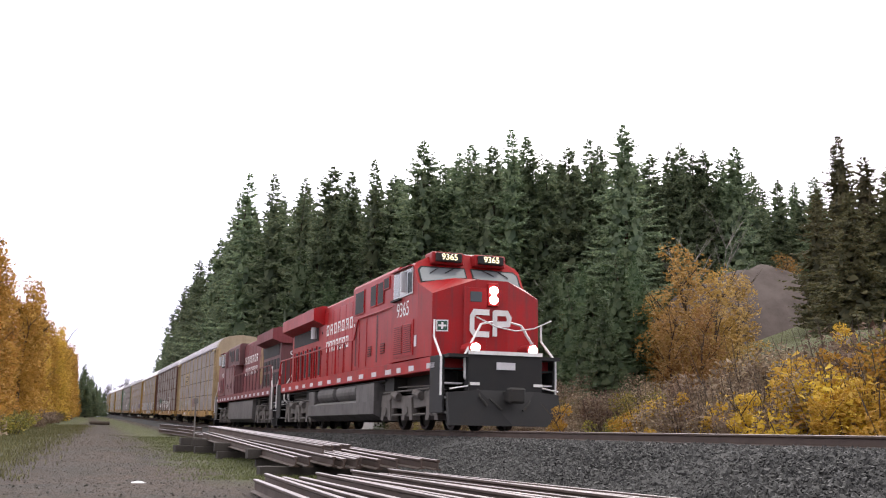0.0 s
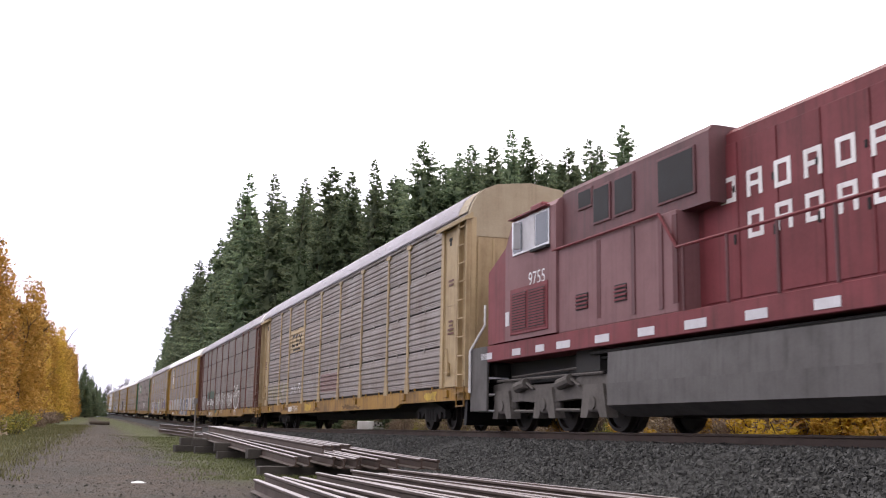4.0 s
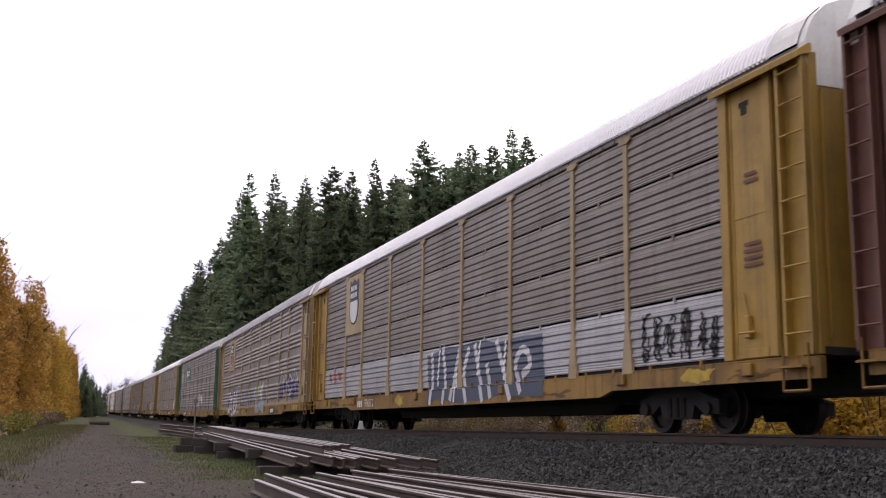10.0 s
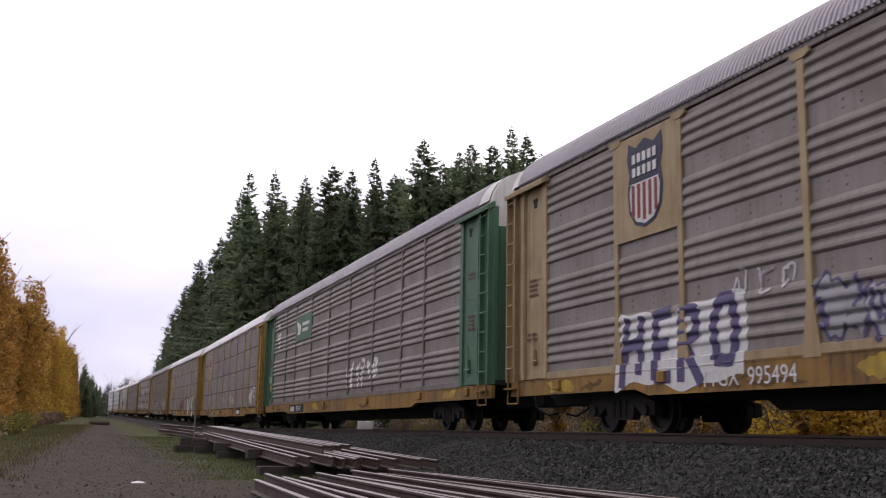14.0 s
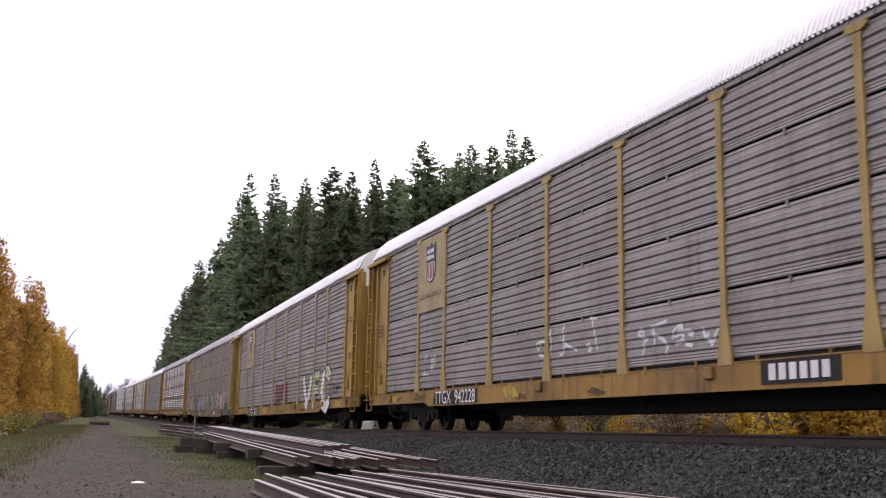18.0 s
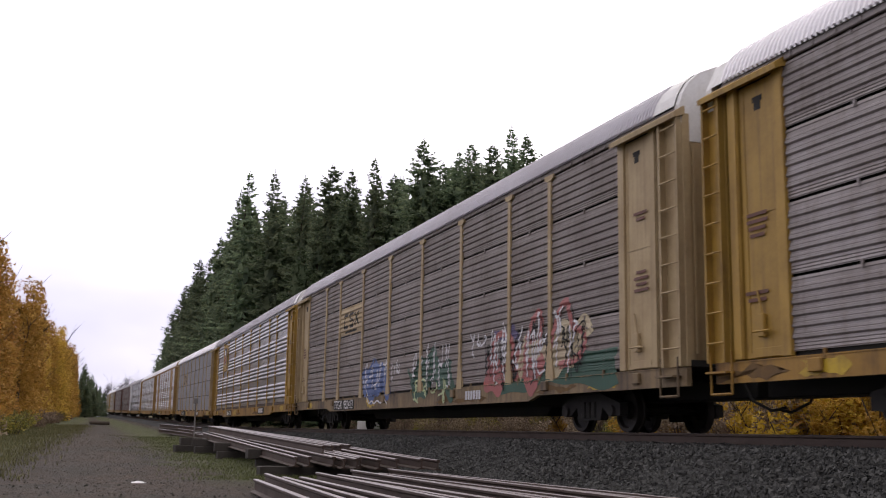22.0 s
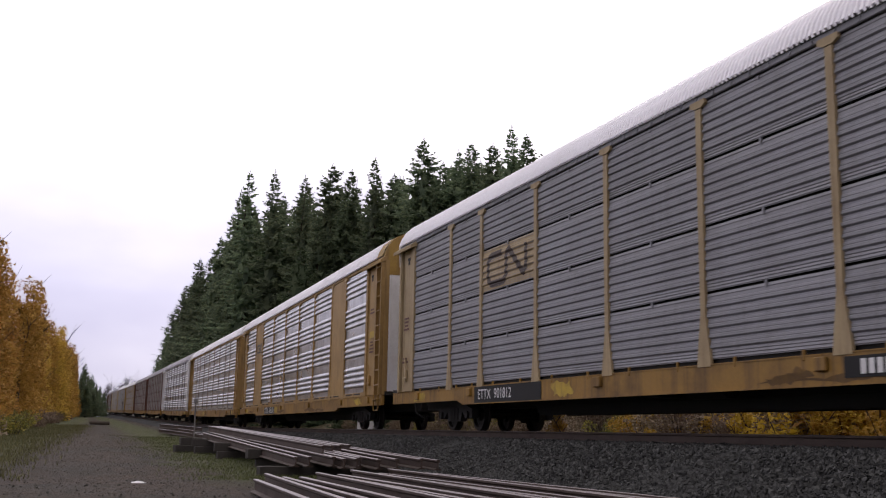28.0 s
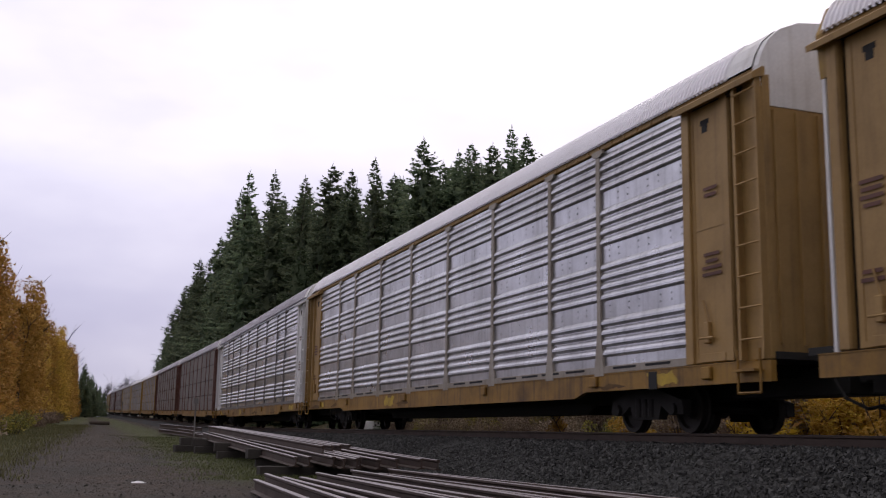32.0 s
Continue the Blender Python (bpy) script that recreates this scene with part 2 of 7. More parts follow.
class Shape:
    """Collects boxes, bars, sheets and turned pieces into one mesh."""

    def __init__(self):
        self.v, self.f = [], []

    def add(self, verts, faces):
        k = len(self.v)
        self.v += [tuple(p) for p in verts]
        self.f += [tuple(i + k for i in f) for f in faces]
        return self

    def box(self, x0, x1, y0, y1, z0, z1, bevel=0.0):
        if bevel <= 0:
            v = [(x, y, z) for x in (x0, x1) for y in (y0, y1) for z in (z0, z1)]
            return self.add(v, [(0, 1, 3, 2), (4, 6, 7, 5), (0, 4, 5, 1), (2, 3, 7, 6), (0, 2, 6, 4), (1, 5, 7, 3)])
        b = bevel
        bm = bmesh.new()
        bmesh.ops.create_cube(bm, size=1.0)
        for p in bm.verts:
            p.co = Vector(((x0 + x1) / 2 + p.co.x * (x1 - x0), (y0 + y1) / 2 + p.co.y * (y1 - y0), (z0 + z1) / 2 + p.co.z * (z1 - z0)))
        bmesh.ops.bevel(bm, geom=list(bm.edges), offset=b, segments=1, affect="EDGES")
        return self.take(bm)

    def take(self, bm):
        bm.verts.index_update()
        self.add([p.co[:] for p in bm.verts], [[p.index for p in f.verts] for f in bm.faces])
        bm.free()
        return self

    def prism(self, outline, y0, y1):
        """An outline of (x, z), run along y."""
        n = len(outline)
        v = [(x, y, z) for y in (y0, y1) for x, z in outline]
        f = [(i, (i + 1) % n, n + (i + 1) % n, n + i) for i in range(n)]
        return self.add(v, f + [tuple(reversed(range(n))), tuple(range(n, 2 * n))])

    def side(self, outline, x0, x1):
        """An outline of (y, z), run along x."""
        n = len(outline)
        v = [(x, y, z) for x in (x0, x1) for y, z in outline]
        f = [((i + 1) % n, i, n + i, n + (i + 1) % n) for i in range(n)]
        return self.add(v, f + [tuple(range(n)), tuple(reversed(range(n, 2 * n)))])

    def sheet(self, profile, y0, y1):
        """An open profile of (x, z), run along y."""
        n = len(profile)
        v = [(x, y, z) for y in (y0, y1) for x, z in profile]
        return self.add(v, [(i, i + 1, n + i + 1, n + i) for i in range(n - 1)])

    def rod(self, a, b, r, n=6, r2=None):
        a, b = Vector(a), Vector(b)
        q = (b - a).to_track_quat("Z", "Y")
        r2 = r if r2 is None else r2
        v = [a + q @ Vector((r * math.cos(2 * math.pi * i / n), r * math.sin(2 * math.pi * i / n), 0)) for i in range(n)]
        v += [b + q @ Vector((r2 * math.cos(2 * math.pi * i / n), r2 * math.sin(2 * math.pi * i / n), 0)) for i in range(n)]
        return self.add(v, [(i, (i + 1) % n, n + (i + 1) % n, n + i) for i in range(n)] + [tuple(reversed(range(n))), tuple(range(n, 2 * n))])

    def pipe(self, points, r, n=6):
        for a, b in zip(points, points[1:]):
            self.rod(a, b, r, n)
        return self

    def mesh(self, name, mat=None, smooth=False):
        return mesh_of(name, self.v, self.f, mat, smooth)


def part(name, data, mat, parent, label=""):
    """Links a mesh as one part under a thing or a part; the material belongs to the part, so that meshes can be shared."""
    ob = new(name, data)
    ob.parent = parent
    if not data.materials:
        data.materials.append(mat)
    if mat:
        ob.material_slots[0].link = "OBJECT"
        ob.material_slots[0].material = mat
    return tagged(ob, label)


def thing(name, label, category, group="", m=None):
    ob = new(name)
    ob.empty_display_size = 0.3
    if m is not None:
        ob.matrix_basis = m
    return tagged(ob, label, category, group)


# ---- the line of the track ----
TRACK_X = 10.52
LAT_Y = np.array([-200, 15, 25, 40, 50, 65, 80, 108, 137, 166, 195, 222, 250, 280, 310, 340, 380, 430, 500, 700.0])
LAT_X = np.array([0, 0, -0.12, 0.0, 0.2, 0.58, 0.9, 1.4, 2.0, 2.45, 2.75, 2.95, 3.1, 3.4, 4.3, 6.2, 10.5, 18.5, 34, 100.0])
WINDOW = np.linspace(-14, 14, 29)


def lat(y):
    return float(np.mean(np.interp(y + WINDOW, LAT_Y, LAT_X)))


def rise(y):
    return float(np.mean(0.0135 * np.clip(y + WINDOW - 66, 0, 500)))


RAIL_Z = 0.05


def on_track(y):
    return Vector((TRACK_X + lat(y), y, RAIL_Z + rise(y)))


def track_pose(y, half=10.0, turn=0.0):
    """The pose of a vehicle whose two bogies stand on the track."""
    a, b = on_track(y - half), on_track(y + half)
    d = b - a
    m = Matrix.Translation((a + b) / 2) @ Matrix.Rotation(math.atan2(-d.x, d.y), 4, "Z") @ Matrix.Rotation(math.atan2(d.z, d.y), 4, "X")
    return m @ Matrix.Rotation(radians(turn), 4, "Z")


# ---- ground ----
def smooth(a, b, t):
    t = min(1.0, max(0.0, (t - a) / (b - a)))
    return t * t * (3 - 2 * t)


def yard_z(y):
    return -0.85 + 0.0125 * min(260.0, max(0.0, y - 16))


def ground_z(x, y):
    c = TRACK_X + lat(y)
    rt = RAIL_Z + rise(y)
    u = x - c
    z = yard_z(y)
    if u < -4.2:
        z += 0.05 * noise.noise((x * 0.6, y * 0.35, 0)) * smooth(-4.2, -6, u) + 0.45 * smooth(-13, -24, u)
    elif u < 4.2:
        z = min(z, rt - 0.5)
    else:
        foot = max(z, rt - 0.75)
        z = z + (foot - z) * smooth(4.2, 6.0, u)
        if u > 6:
            hill = 0.9 * smooth(6, 9, u) + 4.3 * smooth(8, 24, u) + 6.5 * smooth(24, 48, u) + 6.0 * smooth(50, 120, u)
            hill *= 1.0 - 0.55 * smooth(40, 110, y)
            z += hill + 0.5 * noise.noise((x * 0.15, y * 0.15, 3)) * smooth(6, 14, u)
    return z


def spread(dense0, dense1, step, low, high, grow=1.25):
    out, d = list(np.arange(dense0, dense1 + 1e-6, step)), step
    while out[-1] < high:
        d *= grow
        out.append(out[-1] + d)
    d = step
    while out[0] > low:
        d *= grow
        out.insert(0, out[0] - d)
    return out


gx, gy = spread(-8, 20, 0.5, -900, 900), spread(4, 70, 1.0, -300, 2500)
ground_mat = bpy.data.materials.new("gravel_lane_and_grass")
ground_mat.use_nodes = True


def ground_nodes(m):
    n, l = m.node_tree.nodes, m.node_tree.links
    b = n["Principled BSDF"]
    b.inputs["Roughness"].default_value = 0.95
    co = n.new("ShaderNodeTexCoord")
    sep = n.new("ShaderNodeSeparateXYZ")
    l.new(co.outputs["Object"], sep.inputs[0])

    def tex(scale, detail=6.0, rough=0.65):
        t = n.new("ShaderNodeTexNoise")
        t.inputs["Scale"].default_value, t.inputs["Detail"].default_value, t.inputs["Roughness"].default_value = scale, detail, rough
        l.new(co.outputs["Object"], t.inputs["Vector"])
        return t

    def ramp(src, stops):
        r = n.new("ShaderNodeValToRGB")
        e = r.color_ramp.elements
        while len(e) < len(stops):
            e.new(0.5)
        for el, (p, c) in zip(e, stops):
            el.position, el.color = p, (*c, 1)
        l.new(src, r.inputs["Fac"])
        return r

    def math_(op, a, b_=None, c=None, clamp=False):
        k = n.new("ShaderNodeMath")
        k.operation, k.use_clamp = op, clamp
        for i, v in enumerate((a, b_, c)):
            if v is None:
                continue
            if isinstance(v, (int, float)):
                k.inputs[i].default_value = v
            else:
                l.new(v, k.inputs[i])
        return k.outputs[0]

    def mix(f, a, b_):
        k = n.new("ShaderNodeMixRGB")
        l.new(f, k.inputs["Fac"])
        l.new(a, k.inputs["Color1"])
        l.new(b_, k.inputs["Color2"])
        return k.outputs["Color"]

    stones = n.new("ShaderNodeTexVoronoi")
    stones.inputs["Scale"].default_value = 22.0
    l.new(co.outputs["Object"], stones.inputs["Vector"])
    gravel = ramp(tex(14.0).outputs["Fac"], [(0.33, (0.017, 0.015, 0.011)), (0.52, (0.046, 0.039, 0.029)), (0.72, (0.10, 0.087, 0.066))])
    soil = ramp(tex(6.0).outputs["Fac"], [(0.33, (0.021, 0.015, 0.010)), (0.5, (0.062, 0.043, 0.029)), (0.7, (0.115, 0.081, 0.055))])
    grass = ramp(tex(9.0).outputs["Fac"], [(0.32, (0.032, 0.034, 0.012)), (0.52, (0.080, 0.088, 0.025)), (0.75, (0.155, 0.148, 0.055))])
    litter = ramp(tex(5.0).outputs["Fac"], [(0.35, (0.0585, 0.0468, 0.0234)), (0.6, (0.109, 0.0858, 0.039)), (0.8, (0.187, 0.125, 0.0468))])
    big = tex(0.55, 4.0).outputs["Fac"]
    patch = ramp(big, [(0.34, (0, 0, 0)), (0.60, (1, 1, 1))]).outputs["Color"]
    lane = mix(patch, gravel.outputs["Color"], soil.outputs["Color"])
    wob = math_("MULTIPLY_ADD", tex(0.9, 9.0, 0.75).outputs["Fac"], 4.6, -2.3)
    xs = math_("ADD", sep.outputs["X"], wob)
    # grass between the lane and the rail stacks, and along the lane's far edge
    edge = math_("MINIMUM", math_("MULTIPLY_ADD", sep.outputs["Y"], 0.05, -1.9), math_("MULTIPLY_ADD", sep.outputs["Y"], 0.03, 0.3))
    left = math_("SUBTRACT", edge, xs)
    left = math_("MULTIPLY", left, 0.9, clamp=True)
    mid = math_("SUBTRACT", 1.0, math_("ABSOLUTE", math_("MULTIPLY", math_("SUBTRACT", xs, math_("MULTIPLY_ADD", sep.outputs["Y"], 0.022, 3.4)), 0.6)), clamp=True)
    far_only = math_("MULTIPLY", math_("SUBTRACT", sep.outputs["Y"], 15.0), 0.25, clamp=True)
    mid = math_("MULTIPLY", math_("MULTIPLY", mid, 1.6, clamp=True), far_only)
    col = mix(math_("MAXIMUM", left, mid), lane, grass.outputs["Color"])
    right = math_("MULTIPLY", math_("SUBTRACT", sep.outputs["X"], 13.8), 0.6, clamp=True)
    col = mix(right, col, litter.outputs["Color"])
    meadow = math_("MULTIPLY", math_("SUBTRACT", sep.outputs["X"], 27.0), 0.3, clamp=True)
    col = mix(meadow, col, grass.outputs["Color"])
    l.new(col, b.inputs["Base Color"])
    bp = n.new("ShaderNodeBump")
    bp.inputs["Strength"].default_value, bp.inputs["Distance"].default_value = 1.0, 0.06
    l.new(math_("ADD", stones.outputs["Distance"], tex(30.0).outputs["Fac"]), bp.inputs["Height"])
    l.new(bp.outputs["Normal"], b.inputs["Normal"])


ground_nodes(ground_mat)
ground = new("ground", mesh_of("ground", [(x, y, ground_z(x, y)) for y in gy for x in gx],
                               [(j * len(gx) + i, j * len(gx) + i + 1, (j + 1) * len(gx) + i + 1, (j + 1) * len(gx) + i)
                                for j in range(len(gy) - 1) for i in range(len(gx) - 1)], ground_mat, True))
tagged(ground, "brown gravel lane with grass verges and leaf litter", "ground", kind="structure")

BALLAST = material("dark_grey_ballast", (0.018, 0.0178, 0.0167), 0.95, 0.0, (0.0081, 0.00792, 0.00756), 0.6, 6.0, 0.0, 1.0, 18.0)
STONE = leafy("ballast_stone", (0.0081, 0.0081, 0.00765), (0.0198, 0.0198, 0.0185), (0.0675, 0.0675, 0.0639))

bed_rows = list(np.arange(-40, 60, 1.0)) + list(np.arange(60, 480, 4.0))
bed_profile = [(-4.3, None), (-3.9, -0.84), (-2.9, -0.55), (-1.95, -0.24), (-1.3, -0.19), (0, -0.19), (1.3, -0.19), (1.95, -0.24), (2.9, -0.6), (4.3, None)]
bed_v = []
for y in bed_rows:
    o = on_track(y)
    for u, dz in bed_profile:
        low = ground_z(o.x + u, y) - 0.06
        z = low if dz is None else max(o.z + dz + 0.03 * noise.noise((u * 2, y * 0.7, 1)), low)
        bed_v.append((o.x + u + 0.12 * noise.noise((u, y * 0.4, 5)), y, z))
np_ = len(bed_profile)
ballast = new("ballast_bed", mesh_of("ballast_bed", bed_v, [(j * np_ + i, j * np_ + i + 1, (j + 1) * np_ + i + 1, (j + 1) * np_ + i)
                                                          for j in range(len(bed_rows) - 1) for i in range(np_ - 1)], BALLAST, True))
tagged(ballast, "dark grey crushed-stone ballast bed under the track", "ballast", kind="structure")


def stones(name, count, place, size, seed, mat, label):
    """Loose broken stones, joined."""
    rng = np.random.default_rng(seed)
    base = np.array([(1, 0, 0), (-1, 0, 0), (0, 1, 0), (0, -1, 0), (0, 0, 1), (0, 0, -1)], float)
    tri = np.array([(0, 2, 4), (2, 1, 4), (1, 3, 4), (3, 0, 4), (2, 0, 5), (1, 2, 5), (3, 1, 5), (0, 3, 5)])
    vs, fs = [], []
    for k in range(count):
        c = place(rng)
        r = size * (0.55 + 0.9 * rng.random() ** 2)
        q = base * (r * (0.6 + 0.6 * rng.random((6, 1)))) + rng.normal(0, 0.18 * r, (6, 3))
        e = Euler(rng.random(3) * 6.28).to_matrix()
        vs.append(q @ np.array(e).T + np.array(c))
        fs.append(tri + 6 * k)
    me = mesh_of(name, np.concatenate(vs), np.concatenate(fs), mat)
    return tagged(new(name, me), label, "ballast", kind="stuff")


def shoulder_spot(rng):
    y = 7.0 + 45.0 * rng.random() ** 1.6
    u = -4.15 + 3.3 * rng.random()
    o = on_track(y)
    us, zs = [-4.15, -3.9, -2.9, -1.95, -1.3, 0.0], [ground_z(o.x - 4.15, y) - o.z, -0.84, -0.55, -0.24, -0.19, -0.19]
    return o.x + u, y, o.z + max(float(np.interp(u, us, zs)), ground_z(o.x + u, y) - o.z) + 0.005


LANE_STONE = leafy("lane_stone", (0.0314, 0.0268, 0.021), (0.0525, 0.0446, 0.0346), (0.0901, 0.0763, 0.0603))


def lane_spot(rng):
    y = 10.5 + 30 * rng.random() ** 1.5
    x = -3.5 + 0.03 * y + (6.5 + 0.02 * y) * rng.random()
    return x, y, ground_z(x, y) + 0.004


stones("lane_gravel", 4000, lane_spot, 0.016, 8, LANE_STONE, "scattered brown gravel on the lane")
stones("ballast_stones", 52000, shoulder_spot, 0.034, 4, STONE, "loose dark grey crushed stones on the ballast shoulder")

def tufts(name, count, place, h, seed, mat, label):
    """Short grass, three leaning blades to a tuft."""
    rng = np.random.default_rng(seed)
    vs, fs = [], []
    for k in range(count):
        x, y, z = place(rng)
        for b in range(3):
            a, l_, w = rng.random() * 6.283, h * (0.5 + rng.random()), h * 0.10
            ca, sa, q = math.cos(a), math.sin(a), len(vs)
            vs += [(x - sa * w, y + ca * w, z), (x + sa * w, y - ca * w, z), (x + ca * l_ * 0.5, y + sa * l_ * 0.5, z + l_)]
            fs.append((q, q + 1, q + 2))
    return tagged(new(name, mesh_of(name, vs, fs, mat)), label, "grass", kind="stuff")


def verge_spot(rng):
    y = 17 + 70 * rng.random() ** 1.4
    x = min(0.05 * y - 2.1, 0.03 * y + 0.2) + 0.5 + 0.28 * rng.normal() - 4.2 * rng.random() ** 0.8
    return x, y, ground_z(x, y)


def strip_spot(rng):
    y = 17.5 + 32 * rng.random() ** 1.3
    x = 0.022 * y + 3.2 + rng.normal() * 0.75
    return x, y, ground_z(x, y)


GRASS_BLADES = leafy("grass_blades", (0.052, 0.066, 0.020), (0.088, 0.112, 0.033), (0.16, 0.165, 0.06), 0.3)
VERGE_BLADES = leafy("dry_verge_blades", (0.058, 0.053, 0.021), (0.096, 0.09, 0.034), (0.16, 0.142, 0.064), 0.3)
tufts("verge_grass", 20000, verge_spot, 0.085, 8, VERGE_BLADES, "short yellowing grass on the lane's verge")
tufts("strip_grass", 9000, strip_spot, 0.045, 9, GRASS_BLADES, "short green grass before the rail stacks")

# rails of the running track
RAIL_OUT = [(-0.07, 0), (0.07, 0), (0.07, 0.012), (0.012, 0.032), (0.010, 0.125), (0.035, 0.142), (0.035, 0.168), (0.026, 0.175), (-0.026, 0.175), (-0.035, 0.168), (-0.035, 0.142), (-0.010, 0.125), (-0.012, 0.032), (-0.07, 0.012)]


def running_rail(u):
    ys = list(np.arange(-60, 60, 4.0)) + list(np.arange(60, 460, 8.0))
    n, v, f = len(RAIL_OUT), [], []
    for y in ys:
        o = on_track(y)
        v += [(o.x + u + x, y, o.z - 0.175 + z) for x, z in RAIL_OUT]
    for j in range(len(ys) - 1):
        f += [(j * n + i, j * n + (i + 1) % n, (j + 1) * n + (i + 1) % n, (j + 1) * n + i) for i in range(n)]
    me = mesh_of("rail", v, f, RAIL_RUST)
    me.materials.append(RAIL_TOP)
    for k, p in enumerate(me.polygons):
        if k % n in (6, 7, 8):
            p.material_index = 1
    return me


track = thing("railway_track", "single railway track with rusty rails on wooden sleepers", "track")
tagged(track, kind="structure")
for u in (-0.7525, 0.7525):
    r_ = new("rail", running_rail(u))
    r_.parent = track
sleeper = Shape().box(-1.3, 1.3, -0.11, 0.11, -0.18, 0.0, 0.012).mesh("sleeper", TIMBER)
for k in range(150):
    o = on_track(-4 + k * 0.52)
    s_ = part("sleeper", sleeper, TIMBER, track)
    s_.location = (o.x + 0.03 * math.sin(k * 7.1), o.y, o.z - 0.172)
    s_.rotation_euler = (0, 0, 0.012 * math.sin(k * 3.7))


# ---- trees ----
def fir_mesh(seed, h, spread_, mat, whorls=52, bare=0.1, sparse=1.0, size=1.0):
    """The crown of a fir: whorls of branches, level below and rising towards the top, each with needle sprays to both sides."""
    rng = np.random.default_rng(seed)
    v, f = [], []
    gap = h * (1 - bare) / whorls
    lobes = rng.random(4) * 6.283
    for i in range(whorls):
        t = i / (whorls - 1)
        prof = (1 - t) ** 0.64 * (0.82 + 0.18 * min(1, t / 0.15)) * (0.66 + 0.12 * t + (0.5 - 0.2 * t) * rng.random())
        for b in range(max(5, int((9.6 - 1.6 * t) * sparse + rng.random()))):
            a = rng.random() * 6.283
            z0 = h * (bare + (0.985 - bare) * t) + gap * 0.9 * (rng.random() - 0.5)
            lobe = 1 + 0.16 * math.sin(2 * a + lobes[0] + 6 * t) + 0.12 * math.sin(3 * a + lobes[1] - 9 * t)
            rb = spread_ * prof * lobe * (0.66 + 0.5 * rng.random()) + 0.14 * size
            el = -0.16 + 0.42 * t * t + rng.normal() * 0.09
            ca, sa = math.cos(a), math.sin(a)
            n = 3 + int(rb / (0.26 * size))
            for k in range(n):
                u = 0.12 + 0.88 * (k + 0.7 * rng.random()) / n
                p = np.array((ca * rb * u, sa * rb * u, z0 + rb * (math.sin(el) * u - 0.16 * u * (1 - u) + 0.06 * u * u)))
                reach = size * (0.22 + 0.55 * (1.05 - u)) * (0.65 + 0.6 * rng.random()) * min(1.0, 0.42 + rb / 3.0)
                for side in (-1, 1):
                    g = a + side * (0.95 - 0.45 * u) + rng.normal() * 0.2
                    tilt = rng.uniform(-1.25, 1.25)
                    out = np.array((math.cos(g), math.sin(g), 0.35 * el - 0.22 + 0.16 * rng.normal())) * reach
                    w = 0.21 * reach + 0.03 * size
                    across = np.array((-math.sin(g) * math.cos(tilt), math.cos(g) * math.cos(tilt), math.sin(tilt))) * w
                    q = len(v)
                    v += [p, p + out * 0.45 + across, p + out, p + out * 0.5 - across]
                    f += [(q, q + 1, q + 2), (q, q + 2, q + 3)]
    # the shaded heart of the crown, in separate ragged plates
    for i in range(int(520 * sparse)):
        t = rng.random() ** 1.2 * 0.9
        a = rng.random() * 6.283
        r = 0.50 * sparse * spread_ * (1 - t) ** 0.7 * (0.5 + 0.6 * rng.random())
        z = h * (bare + (0.95 - bare) * t)
        w = (0.15 + 0.13 * spread_ * (1 - t)) * (0.6 + 0.5 * rng.random())
        hh = gap * (0.9 + 0.9 * rng.random())
        c, d = np.array((math.cos(a) * r, math.sin(a) * r, z)), np.array((-math.sin(a), math.cos(a), 0.0)) * w
        q = len(v)
        v += [c - d, c - d * 0.3 - (0, 0, hh * 0.5), c + d, c + d * 0.4 + (0, 0, hh), c - d * 0.5 + (0, 0, hh * 0.8)]
        f += [(q, q + 1, q + 2), (q, q + 2, q + 3), (q, q + 3, q + 4)]
    # the leading shoot
    for k in range(16):
        q = len(v)
        a, z = rng.random() * 6.283, h * 1.01 - 0.13 * k * size
        l_ = (0.05 + 0.045 * k) * size
        v += [(0, 0, z - 0.05), (math.cos(a) * l_, math.sin(a) * l_, z + 0.10 * size), (math.cos(a + 0.9) * l_ * 0.5, math.sin(a + 0.9) * l_ * 0.5, z - 0.22 * size)]
        f += [(q, q + 1, q + 2)]
    return mesh_of("crown", v, f, mat)


def trunk_mesh(h, r, seed=0, limbs=0):
    rng = np.random.default_rng(seed)
    s = Shape()
    pts = [Vector((0.25 * rng.normal() * 0.2 * i, 0.25 * rng.normal() * 0.2 * i, h * i / 5 - (0.4 if i == 0 else 0))) for i in range(6)]
    for i in range(5):
        s.rod(pts[i], pts[i + 1], r * (1 - i / 5.2), 7, r * (1 - (i + 1) / 5.2))
    for k in range(limbs):
        i = 1 + rng.integers(0, 4)
        a, l_ = rng.random() * 6.283, h * (0.22 + 0.2 * rng.random())
        e = pts[i] + Vector((math.cos(a) * l_ * 0.6, math.sin(a) * l_ * 0.6, l_ * 0.75))
        s.rod(pts[i], e, r * 0.4, 5, r * 0.1)
        for j in range(3):
            a2 = a + rng.normal() * 0.8
            st = pts[i].lerp(e, 0.45 + 0.25 * j * 0.8)
            s.rod(st, st + Vector((math.cos(a2) * l_ * 0.35, math.sin(a2) * l_ * 0.35, l_ * 0.4)), r * 0.16, 4, r * 0.04)
    return s.mesh("trunk", None)


def fir(name, seed, h, spread_, mat, label, whorls=30, bare=0.1, sparse=1.0, size=1.0):
    ob = thing(name, label, "tree")
    part("trunk", trunk_mesh(h * 0.97, 0.012 * h + 0.06, seed), BARK, ob)
    part("crown", fir_mesh(seed, h, spread_, mat, whorls, bare, sparse, size), mat, ob)
    return ob


